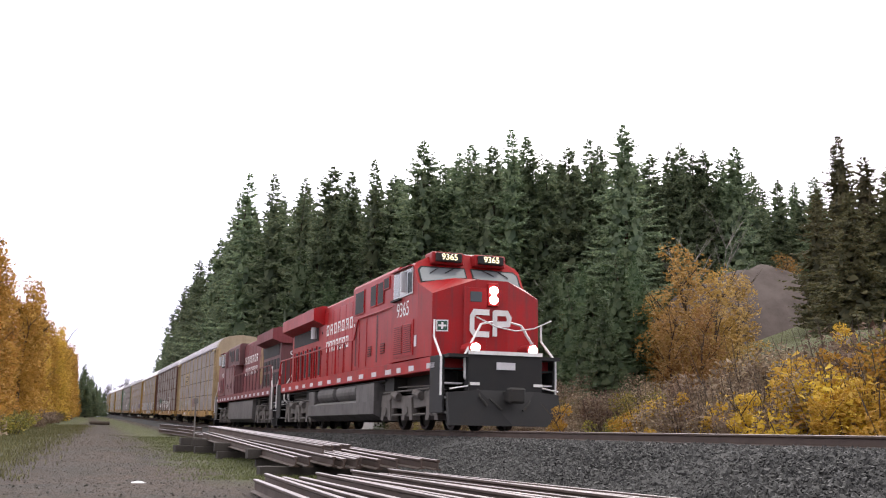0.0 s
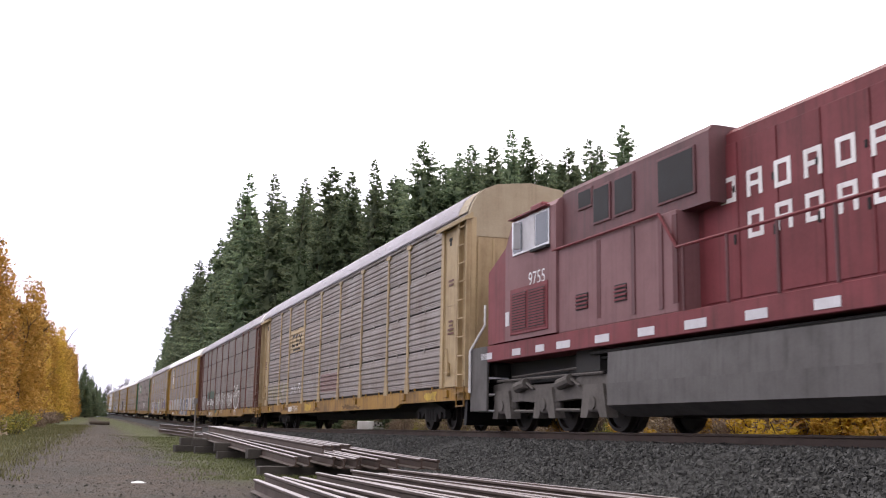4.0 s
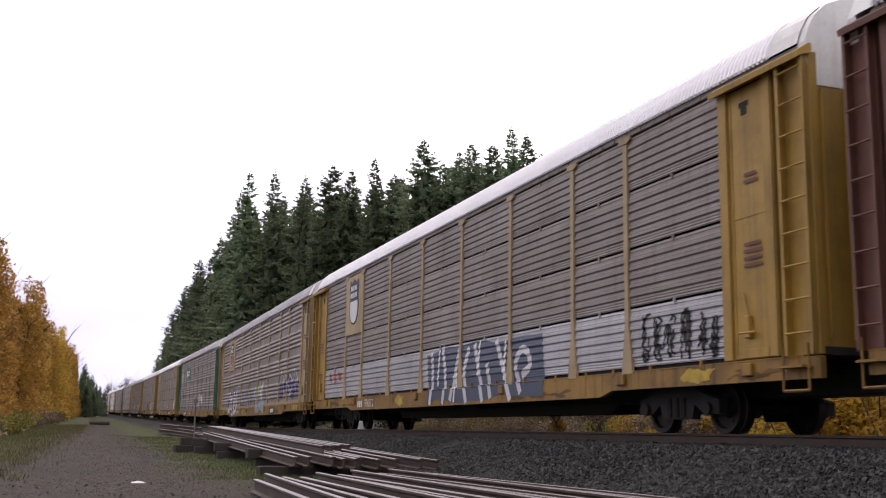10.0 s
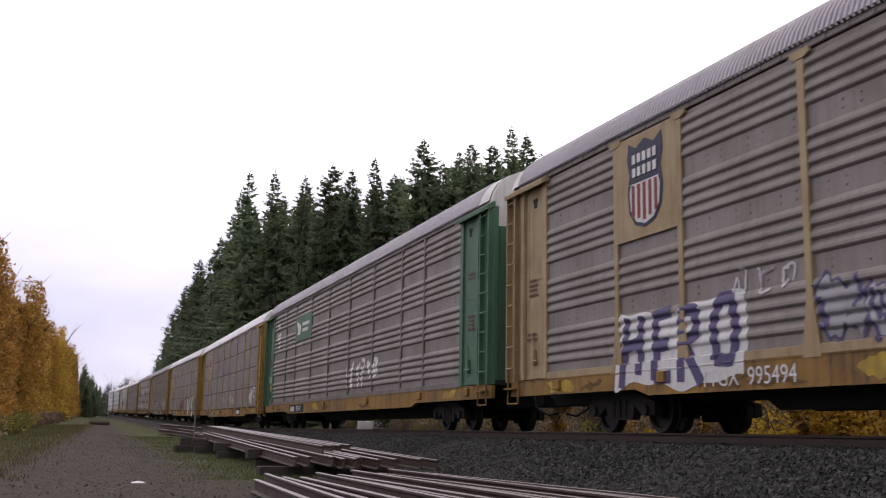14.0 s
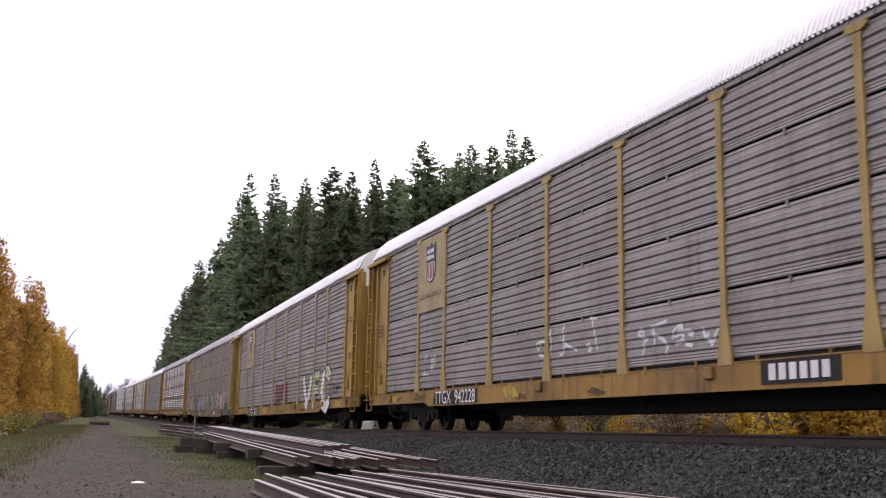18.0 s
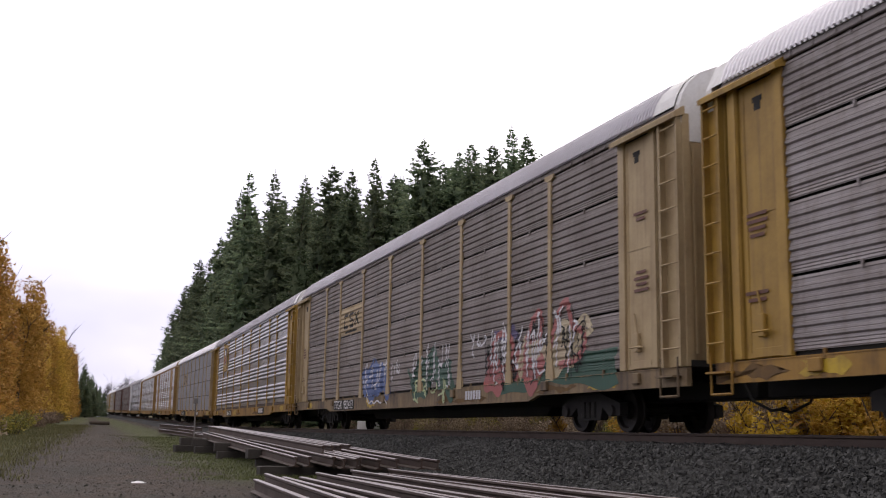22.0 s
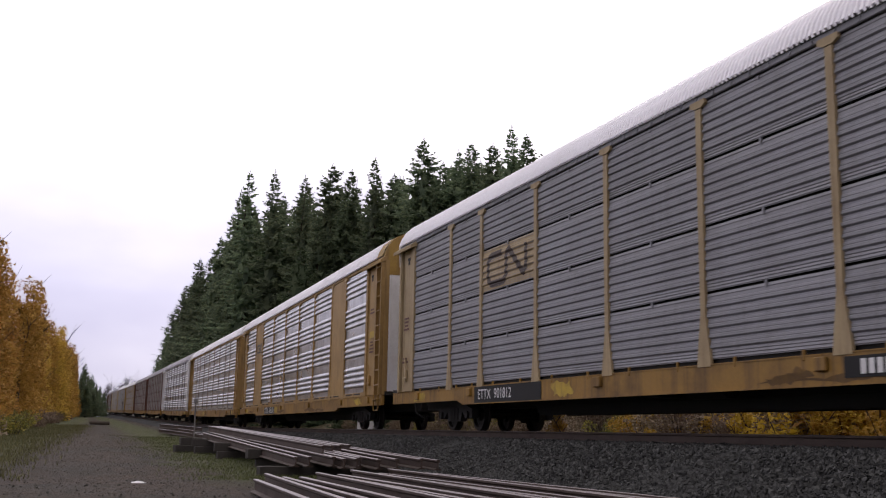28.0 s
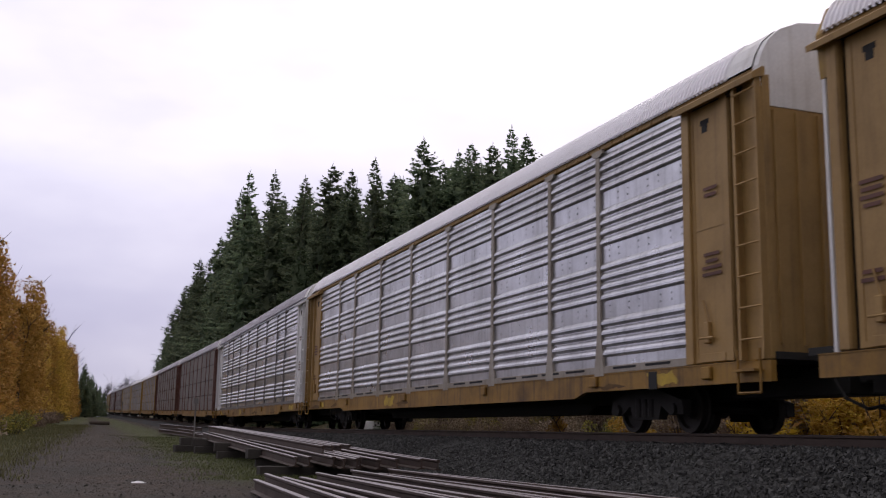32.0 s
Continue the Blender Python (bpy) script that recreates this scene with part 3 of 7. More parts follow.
def leaf_cloud(rng, blobs, per, size, v, f, tall=0.85):
    for c, r in blobs:
        for _ in range(int(per * r * r)):
            d = rng.normal(0, 1, 3)
            d /= np.linalg.norm(d) + 1e-6
            p = np.array(c) + d * r * (0.45 + 0.6 * rng.random() ** 0.6) * np.array((1, 1, tall))
            s = size * (0.5 + rng.random())
            q = len(v)
            j = rng.normal(0, s, (4, 3)) * np.array((1, 1, 0.75))
            v += [p + j[0], p + j[1], p + j[2], p + j[3]]
            f += [(q, q + 1, q + 2), (q, q + 2, q + 3)]


def broadleaf(name, seed, h, w, mat, label, per=260, size=0.13, base=0.25, category="tree", blobs=14, limbs=7, puff=1.0, tall=0.85):
    rng = np.random.default_rng(seed)
    ob = thing(name, label, category)
    part("trunk", trunk_mesh(h * 0.85, 0.012 * h + 0.04, seed, limbs), BARK, ob)
    v, f, bl = [], [], []
    for _ in range(blobs):
        a, t = rng.random() * 6.283, rng.random()
        rr = w * (0.25 + 0.5 * rng.random()) * (1 - 0.55 * t)
        bl.append(((math.cos(a) * rr, math.sin(a) * rr, h * (base + (0.92 - base) * t)), puff * w * (0.22 + 0.26 * rng.random()) * (1 - 0.3 * t)))
    leaf_cloud(rng, bl, per, size, v, f, tall)
    part("crown", mesh_of("crown", v, f, mat), mat, ob)
    return ob


def bush(name, seed, h, w, mat, label, per=1700, size=0.034):
    """A thicket: bare stems and many small leaves down to the ground."""
    rng = np.random.default_rng(seed)
    ob = thing(name, label, "bush")
    s = Shape()
    for _ in range(26):
        a, r = rng.random() * 6.283, w * 0.8 * rng.random()
        b = Vector((math.cos(a) * r * 0.6, math.sin(a) * r * 0.6, -0.2))
        s.rod(b, b + Vector((math.cos(a) * r * 0.6, math.sin(a) * r * 0.6, h * (0.75 + 0.45 * rng.random()))), 0.018, 4, 0.004)
    tagged(part("undergrowth", s.mesh("undergrowth"), BARK, ob), kind="stuff")
    v, f, bl = [], [], []
    for _ in range(16):
        a, t = rng.random() * 6.283, rng.random()
        rr = w * 0.8 * math.sqrt(rng.random())
        bl.append(((math.cos(a) * rr, math.sin(a) * rr, h * (0.12 + 0.72 * t) * (1 - 0.25 * rr / w)), w * (0.2 + 0.2 * rng.random())))
    leaf_cloud(rng, bl, per / w ** 1.2, size, v, f)
    part("leaves", mesh_of("leaves", v, f, mat), mat, ob)
    return ob


def plant(proto, x, y, scale=1.0, turn=0.0, tall=1.0):
    had = proto.scale
    m = Matrix.LocRotScale((x, y, ground_z(x, y) - 0.05), Euler((0, 0, turn)), (scale / had.x, scale / had.y, scale * tall / had.z))
    return copy_thing(proto, m)


def hide_proto(ob, x, y, scale=1.0, tall=1.0):
    """The first of a kind stands in the wood as well."""
    ob.matrix_basis = Matrix.LocRotScale((x, y, ground_z(x, y) - 0.05), Euler((0, 0, 0)), (scale, scale, scale * tall))


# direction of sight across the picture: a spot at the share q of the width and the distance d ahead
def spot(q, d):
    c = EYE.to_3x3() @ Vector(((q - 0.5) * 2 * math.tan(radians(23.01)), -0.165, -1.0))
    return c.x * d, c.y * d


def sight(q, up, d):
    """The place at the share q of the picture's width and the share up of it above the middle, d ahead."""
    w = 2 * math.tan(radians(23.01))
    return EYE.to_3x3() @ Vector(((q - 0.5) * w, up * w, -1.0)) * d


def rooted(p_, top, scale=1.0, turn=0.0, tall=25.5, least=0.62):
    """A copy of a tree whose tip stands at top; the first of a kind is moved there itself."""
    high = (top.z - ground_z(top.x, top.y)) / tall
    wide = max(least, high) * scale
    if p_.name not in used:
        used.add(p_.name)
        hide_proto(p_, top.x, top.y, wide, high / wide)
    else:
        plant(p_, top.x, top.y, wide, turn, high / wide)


FIRS = [fir("fir_tree", 11 + k, 26.0, 5.3 + 0.6 * (k % 3), FIR, "tall dark green fir tree in the wood on the hillside", 54, 0.05) for k in range(5)]
SPARSE = [fir("fir_tree", 31 + k, 26.0, 4.1, FIR, "tall thin fir tree with gaps in its crown", 46, 0.08, 0.72) for k in range(2)]
YOUNG = [fir("young_fir_tree", 41 + k, 10.0, 2.6, FIR_LIGHT, "young light green fir tree below the wood", 40, 0.03, 1.1, 0.5) for k in range(2)]

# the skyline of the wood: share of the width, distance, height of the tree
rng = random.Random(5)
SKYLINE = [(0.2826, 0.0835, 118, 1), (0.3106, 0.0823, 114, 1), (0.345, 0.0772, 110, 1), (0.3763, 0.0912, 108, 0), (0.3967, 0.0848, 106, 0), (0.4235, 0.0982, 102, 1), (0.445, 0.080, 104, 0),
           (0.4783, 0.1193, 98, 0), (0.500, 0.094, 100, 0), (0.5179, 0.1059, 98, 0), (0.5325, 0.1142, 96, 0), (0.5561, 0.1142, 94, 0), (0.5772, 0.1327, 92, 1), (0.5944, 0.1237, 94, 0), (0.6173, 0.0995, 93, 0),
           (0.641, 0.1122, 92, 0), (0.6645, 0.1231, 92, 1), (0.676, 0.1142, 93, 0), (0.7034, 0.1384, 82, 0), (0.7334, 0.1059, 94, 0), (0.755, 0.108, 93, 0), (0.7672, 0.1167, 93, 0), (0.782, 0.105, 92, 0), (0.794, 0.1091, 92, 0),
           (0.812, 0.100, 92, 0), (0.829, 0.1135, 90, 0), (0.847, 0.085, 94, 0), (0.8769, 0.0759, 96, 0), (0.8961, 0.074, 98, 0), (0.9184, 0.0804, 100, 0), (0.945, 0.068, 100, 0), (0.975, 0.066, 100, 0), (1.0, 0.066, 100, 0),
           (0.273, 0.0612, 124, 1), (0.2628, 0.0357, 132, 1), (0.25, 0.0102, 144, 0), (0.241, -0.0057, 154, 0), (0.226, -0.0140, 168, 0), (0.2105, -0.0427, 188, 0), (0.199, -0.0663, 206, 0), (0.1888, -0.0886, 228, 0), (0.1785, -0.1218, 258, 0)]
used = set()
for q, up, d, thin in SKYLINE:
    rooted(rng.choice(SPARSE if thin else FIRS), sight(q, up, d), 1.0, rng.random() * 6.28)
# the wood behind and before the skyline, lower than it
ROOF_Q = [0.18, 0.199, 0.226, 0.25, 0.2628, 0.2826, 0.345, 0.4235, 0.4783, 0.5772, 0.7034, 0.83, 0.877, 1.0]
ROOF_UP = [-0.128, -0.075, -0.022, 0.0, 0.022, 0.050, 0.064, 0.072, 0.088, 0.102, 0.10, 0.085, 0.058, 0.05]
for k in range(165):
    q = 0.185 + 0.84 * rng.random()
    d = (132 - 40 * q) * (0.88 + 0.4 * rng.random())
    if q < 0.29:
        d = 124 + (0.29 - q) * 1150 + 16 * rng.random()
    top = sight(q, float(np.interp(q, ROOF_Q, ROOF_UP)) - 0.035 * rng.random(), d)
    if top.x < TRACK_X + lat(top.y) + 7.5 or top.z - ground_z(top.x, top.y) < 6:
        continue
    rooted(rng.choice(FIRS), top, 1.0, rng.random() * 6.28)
# lower, younger trees along the wood's foot
for k in range(26):
    q = 0.34 + 0.38 * rng.random()
    d = 48 + 30 * rng.random() + 25 * (0.7 - q)
    x, y = spot(q, d)
    if x < TRACK_X + lat(y) + 7:
        continue
    s_ = 0.35 + 0.4 * rng.random()
    plant(rng.choice(YOUNG), x, y, s_, rng.random() * 6.28)
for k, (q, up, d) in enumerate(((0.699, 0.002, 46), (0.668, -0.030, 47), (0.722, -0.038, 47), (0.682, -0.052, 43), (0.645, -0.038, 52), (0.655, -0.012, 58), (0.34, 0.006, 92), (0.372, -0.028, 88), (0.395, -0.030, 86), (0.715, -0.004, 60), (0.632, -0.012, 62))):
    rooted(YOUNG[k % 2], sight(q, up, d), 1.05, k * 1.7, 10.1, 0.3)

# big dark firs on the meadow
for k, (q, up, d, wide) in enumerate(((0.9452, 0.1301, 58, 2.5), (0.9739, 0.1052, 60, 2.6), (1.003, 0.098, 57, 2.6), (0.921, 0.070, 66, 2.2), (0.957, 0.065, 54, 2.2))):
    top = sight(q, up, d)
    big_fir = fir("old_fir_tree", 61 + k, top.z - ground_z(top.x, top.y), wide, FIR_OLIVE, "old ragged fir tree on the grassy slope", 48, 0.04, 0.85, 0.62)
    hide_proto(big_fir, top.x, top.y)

# autumn thicket along the far side of the track
BUSHES = [bush("thicket", 71, 2.0, 1.7, GOLD, "golden autumn thicket beside the track"), bush("thicket", 72, 2.0, 1.8, DULL, "withered brownish thicket beside the track"),
          bush("thicket", 73, 2.0, 1.7, OLIVE, "olive green thicket beside the track"), bush("thicket", 74, 2.0, 1.8, DULL, "withered brownish thicket beside the track")]
first = {}
for k in range(96):
    y = 7.0 + 60.0 * (k / 95.0) ** 1.15 + rng.random()
    row = k % 3
    x = TRACK_X + lat(y) + 4.9 + 1.7 * row + 1.2 * rng.random() + 0.03 * y
    p_ = rng.choice((0, 1, 3, 2, 3, 1, 3) if y < 26 else (1, 3, 1, 3, 2, 3, 0) if y < 34 else (1, 3, 2, 3))
    s_ = (0.60 + 0.25 * rng.random() + 0.14 * row) * (1.55 if y < 20 else 1.3 if y < 27 else 0.85)
    if p_ not in first:
        first[p_] = True
        hide_proto(BUSHES[p_], x, y, s_)
    else:
        plant(BUSHES[p_], x, y, s_, rng.random() * 6.28)
orange_tree = broadleaf("maple_tree", 81, 6.6, 2.4, ORANGE, "orange-brown autumn maple on the slope", 230, 0.06, 0.10, blobs=40, limbs=12)
x, y = spot(0.775, 44)
hide_proto(orange_tree, x, y)
for q, d, s_ in ((0.745, 46, 0.7), (0.81, 42, 0.8), (0.795, 40, 0.62), (0.76, 42, 0.6), (0.835, 46, 0.65), (0.89, 78, 0.9), (0.635, 60, 0.7)):
    x, y = spot(q, d)
    plant(orange_tree, x, y, s_, q * 20)
gold_shrub = broadleaf("hazel_shrub", 83, 3.2, 1.1, GOLD, "bright yellow autumn shrub beside the track", 1300, 0.038, 0.05, "bush", 22, 8)
for k, (q, d, s_) in enumerate(((0.842, 24, 0.62), (0.632, 25, 0.50), (0.776, 30, 0.62), (0.945, 26, 0.78), (0.985, 22, 0.45), (0.735, 26, 0.33), (0.90, 25, 0.7), (0.965, 30, 0.9), (0.87, 28, 0.6), (0.80, 27, 0.4), (0.925, 22, 0.55))):
    x, y = spot(q, d)
    hide_proto(gold_shrub, x, y, s_) if k == 0 else plant(gold_shrub, x, y, s_, q * 30)
# bare trees before the wood
bare_tree = thing("bare_tree", "leafless grey tree on the slope", "tree")
part("trunk", trunk_mesh(11.0, 0.07, 87, 9), material("pale_bark", (0.30, 0.27, 0.25), 0.9, 0.0, (0.15, 0.13, 0.12), 0.5, 3.0), bare_tree)
for k, (q, d, s_) in enumerate(((0.82, 62, 0.75), (0.79, 64, 0.7), (0.62, 75, 0.6),  (0.14, 300, 1.1), (0.15, 310, 1.2), (0.156, 305, 0.9), (0.122, 290, 1.0))):
    x, y = spot(q, d)
    hide_proto(bare_tree, x, y, s_) if k == 0 else plant(bare_tree, x, y, s_, q * 50)

# the bare earth bank above the meadow
bank_x, bank_y = spot(0.848, 80)
bank_v, bank_f, nb_ = [], [], 28
for j in range(nb_ + 1):
    for i in range(nb_ + 1):
        u, w_ = i / nb_ * 2 - 1, j / nb_ * 2 - 1
        x, y = bank_x + 9.5 * u, bank_y + 8 * w_
        h_ = 6.6 * max(0.0, 1 - abs(u + 0.25) ** 1.6 * 0.9) * max(0.0, 1 - w_ * w_)
        h_ = min(h_, 5.6) + 0.5 * noise.noise((x * 0.4, y * 0.4, 9)) + 0.25 * noise.noise((x * 1.3, y * 1.3, 2))
        bank_v.append((x, y, ground_z(x, y) - 0.4 + h_))
bank_f = [(j * (nb_ + 1) + i, j * (nb_ + 1) + i + 1, (j + 1) * (nb_ + 1) + i + 1, (j + 1) * (nb_ + 1) + i) for j in range(nb_) for i in range(nb_)]
EARTH = material("bare_earth", (0.0878, 0.0683, 0.0598), 0.95, 0.0, (0.039, 0.0279, 0.0234), 0.8, 0.5, 0.3, 1.0, 2.0)
tagged(new("earth_bank", mesh_of("earth_bank", bank_v, bank_f, EARTH, True)), "bare brown earth bank above the meadow", "bank")

# golden trees along the lane
BIRCH_GOLD = leafy("birch_leaves", (0.355, 0.227, 0.0422), (0.557, 0.355, 0.0675), (0.742, 0.49, 0.11), 0.45)
BIRCH_RUST = leafy("rusty_birch_leaves", (0.286, 0.185, 0.0504), (0.487, 0.277, 0.0588), (0.638, 0.37, 0.084), 0.45)
GOLDS = [broadleaf("birch_tree", 91 + k, 10.0, 2.3, (BIRCH_RUST, BIRCH_GOLD, BIRCH_GOLD)[k], "golden autumn birch at the lane's edge", 520, 0.062, 0.03, blobs=110, limbs=3, puff=0.6, tall=1.7) for k in range(3)]
rng = random.Random(77)
for k in range(28):
    y = 42 + 6.0 * k + 3 * rng.random()
    x = -3.3 - 1.8 * rng.random() * (1 - k / 60) + 0.036 * (y - 42)
    s_ = (0.80 + 0.20 * rng.random()) * (1 + 0.0016 * (y - 42))
    if k < 3:
        hide_proto(GOLDS[k], x, y, s_)
    else:
        plant(rng.choice(GOLDS), x, y, s_, rng.random() * 6.28)
GRASS = [bush("thicket", 111 + k, 1.1, 1.3, (DULL, OLIVE)[k], "low withered scrub below the birches", 520, 0.05) for k in range(2)]
for k in range(22):
    y = 36 + 5.5 * k + 2 * rng.random()
    x = -2.3 - 0.8 * rng.random() + 0.033 * (y - 40)
    s_ = 0.7 + 0.5 * rng.random()
    if k < 2:
        hide_proto(GRASS[k], x, y, s_)
    else:
        plant(rng.choice(GRASS), x, y, s_, rng.random() * 6.28)
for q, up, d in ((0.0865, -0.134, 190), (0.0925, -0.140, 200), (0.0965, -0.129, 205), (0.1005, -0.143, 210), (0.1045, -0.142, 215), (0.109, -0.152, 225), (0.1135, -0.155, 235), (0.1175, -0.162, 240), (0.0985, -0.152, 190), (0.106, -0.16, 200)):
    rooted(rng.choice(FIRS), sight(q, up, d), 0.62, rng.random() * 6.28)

HAZY = leafy("hazy_bare_twigs", (0.0975, 0.091, 0.104), (0.13, 0.12, 0.133), (0.176, 0.163, 0.176), 0.3)
far_tree = broadleaf("leafless_tree", 131, 9.0, 1.7, HAZY, "leafless grey-violet tree far down the line", 430, 0.055, 0.12, blobs=34, limbs=10, puff=0.7, tall=1.5)
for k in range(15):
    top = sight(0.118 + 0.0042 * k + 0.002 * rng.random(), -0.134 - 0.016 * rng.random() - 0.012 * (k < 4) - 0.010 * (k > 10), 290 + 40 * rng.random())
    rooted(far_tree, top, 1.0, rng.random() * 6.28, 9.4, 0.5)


# ---- stacks of old rails beside the line ----
def rail_bar(length):
    return Shape().prism(RAIL_OUT, 0, length).mesh("rail")


def lay_rail(a, b, label="", turn=0.0):
    """A loose rail from its near end a to its far end b (feet of the ends)."""
    a, b = Vector(a), Vector(b)
    d = b - a
    ob = new("old_rail", RAIL_BARS)
    ob.matrix_basis = Matrix.Translation(a) @ d.to_track_quat("Y", "Z").to_matrix().to_4x4() @ Matrix.Rotation(radians(turn), 4, "Y") @ Matrix.Diagonal((1, d.length / 11.9, 1, 1))
    return tagged(ob, label or "rusty old rail in a stack", "rail", "stacked old rails")


RAIL_BARS = rail_bar(11.9)
RAIL_BARS.materials.append(RAIL_RUST)
RAIL_BARS.materials.append(RAIL_TOP)
for k_, p_ in enumerate(RAIL_BARS.polygons):
    if k_ in (6, 7, 8):
        p_.material_index = 1

# stack on timbers: the far ends lie close together, the near ends fan out
rng = random.Random(21)
for k, x0 in enumerate((4.02, 4.20, 4.52, 4.66, 4.80, 4.97, 5.22, 5.50, 5.84, 6.20)):
    y0 = (18.4, 18.1, 17.7, 17.5, 17.2, 17.6, 17.3, 17.2, 16.9, 17.1)[k]
    lay_rail((x0, y0, -0.645 + 0.012 * (k % 3)), (3.95 + 0.16 * k + 0.03 * rng.random(), y0 + 11.86, -0.30 + 0.012 * (k % 2)), "", rng.uniform(-4, 4))
for k in range(4):
    lay_rail((4.62 + 0.33 * k, 18.9 + 0.6 * k, -0.455), (4.15 + 0.2 * k, 30.7 + 0.6 * k, -0.115), "", rng.uniform(-6, 6))
timber_mesh = Shape().box(-1.3, 1.3, -0.12, 0.12, 0, 0.2, 0.012).mesh("timber", TIMBER)
for x, y, z, t in ((4.75, 19.0, -0.85, 5), (5.2, 21.6, -0.80, -3), (5.0, 21.7, -0.60, 4), (4.95, 25.5, -0.74, 3), (4.9, 25.5, -0.54, -4), (4.85, 28.9, -0.69, 2), (4.8, 28.95, -0.49, -5), (4.4, 30.1, -0.67, 12), (4.6, 30.2, -0.47, 4)):
    ob = tagged(new("sleeper_timber", timber_mesh), "dark old sleeper timber under the stacked rails", "timber", "timbers under the rails")
    ob.matrix_basis = pose(x, y, z, 0, 0, t)
# rails laid out on the ground, their near ends spread
for k in range(13):
    x0, y0 = 2.58 + 0.27 * k + 0.06 * rng.random(), 14.4 + 0.24 * k + 0.45 * rng.random() * (k > 0)
    d_ = -0.055 + 0.0115 * k
    lay_rail((x0 + 11.9 * d_, y0 - 11.86, -0.84 + 0.02 * rng.random()), (x0, y0, -0.84 + 0.05 * (k % 3 == 1)), "", rng.uniform(-3, 3))
# odds and ends farther along
for x, y, far_x, far_y, lift in ((6.0, 45.5, 5.1, 56.5, 0.02), (6.15, 46.5, 5.5, 57.0, 0.05), (5.8, 47.5, 5.3, 58.5, 0.16), (6.3, 49.0, 5.0, 55.0, 0.28)):
    lay_rail((x, y, ground_z(x, y) + lift), (far_x, far_y, ground_z(far_x, far_y) + lift + 0.06))
post_thing = thing("lineside_marker", "thin grey marker post with a small plate beside the track", "sign post")
part("post", Shape().rod((0, 0, -0.3), (0, 0, 1.5), 0.03, 8).mesh("post"), POST_GREY, post_thing)
part("marker_plate", Shape().box(-0.07, 0.07, -0.03, -0.015, 1.45, 1.65, 0.005).mesh("marker_plate"), POST_GREY, post_thing)
post_thing.matrix_basis = pose(5.12, 42.0, ground_z(5.12, 42.0), 0, 0, -5)
copy_thing(post_thing, pose(11.6, 205.0, ground_z(11.6, 205.0), 0, 0, 0) @ Matrix.Diagonal((2.0, 2.0, 1.9, 1)))
block_thing = thing("lineside_block", "low whitewashed concrete block with dark painted bars beyond the track", "marker")
part("block", Shape().box(-0.95, 0.0, -0.3, 0.3, -0.2, 1.25, 0.03).mesh("block"), WHITE, block_thing)
part("plinth", Shape().box(0.01, 0.9, -0.3, 0.3, -0.2, 1.22, 0.03).mesh("plinth"), PALE_SPOT, block_thing)
for k in range(6):
    part("dark_bar", Shape().box(0.06 + 0.14 * k, 0.15 + 0.14 * k, -0.312, -0.301, 0.85 + 0.14 * (k % 2), 1.02 + 0.14 * (k % 2)).mesh("dark_bar"), BLACK, block_thing)
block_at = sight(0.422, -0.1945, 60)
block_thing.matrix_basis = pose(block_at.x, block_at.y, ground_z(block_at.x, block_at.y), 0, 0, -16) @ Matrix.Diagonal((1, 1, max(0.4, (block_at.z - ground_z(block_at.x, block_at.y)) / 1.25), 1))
litter = tagged(new("paper_scrap", Shape().add([(-0.13, -0.1, 0.0), (0.12, -0.12, 0.01), (0.15, 0.09, 0.0), (-0.1, 0.12, 0.02), (0.0, 0.0, 0.045)], [(0, 1, 4), (1, 2, 4), (2, 3, 4), (3, 0, 4), (0, 3, 2, 1)]).mesh("paper_scrap", WHITE)), "crumpled white paper scrap on the gravel lane", "litter")
litter.matrix_basis = pose(1.27, 16.8, -0.85)
log_thing = tagged(new("log", Shape().rod((0, -1.6, 0.18), (0.1, 1.6, 0.22), 0.2, 9, 0.16).mesh("log", BARK)), "dark old log lying at the lane's edge", "log")
log_thing.matrix_basis = pose(3.5, 92.0, ground_z(3.5, 92.0), 0, 0, 80) @ Matrix.Diagonal((0.8, 0.5, 0.8, 1))


# ---- car carriers ----
SIDE = 1.50          # half the width at the panels
HL = 14.05           # half the length at the corners
ROW_Z = [1.05, 2.065, 3.075, 4.08, 5.03]
BAYS = [1.9, 2.85, 2.0, 2.92, 2.92, 2.92, 2.92, 2.92, 2.0, 2.85, 1.9]
EDGES = [-HL]
for w_ in BAYS:
    EDGES.append(EDGES[-1] + w_)


# one row of the side sheet: fine pleats below and above, five deeper folds between; (share of height, depth)
PLEATS = [(0.0, 0.0)]
for k_ in range(3):
    PLEATS += [(0.006 + 0.046 * k_, 0.0), (0.020 + 0.046 * k_, 0.009), (0.048 + 0.046 * k_, 0.002)]
for k_ in range(5):
    PLEATS += [(0.150 + 0.155 * k_, 0.0), (0.176 + 0.155 * k_, 0.030), (0.215 + 0.155 * k_, 0.029), (0.226 + 0.155 * k_, 0.014), (0.238 + 0.155 * k_, 0.018), (0.266 + 0.155 * k_, 0.014), (0.272 + 0.155 * k_, 0.005), (0.300 + 0.155 * k_, 0.003)]
PLEATS += [(0.945, 0.002), (0.958, 0.010), (0.985, 0.002), (1.0, 0.0)]


def ribs(z0, z1):
    """The profile of a ribbed sheet, as (x, z), on the near side."""
    return [(-SIDE - d, z0 + (z1 - z0) * q) for q, d in PLEATS]


LOUVRE_Z = [1.31 + 0.99 * g_ + 0.178 * k_ for g_ in range(4) for k_ in range(4)]
LOUVRE_RIB = [(-0.022, 0.0), (0.004, 0.034), (0.022, 0.044), (0.060, 0.042), (0.100, 0.024), (0.132, 0.0)]


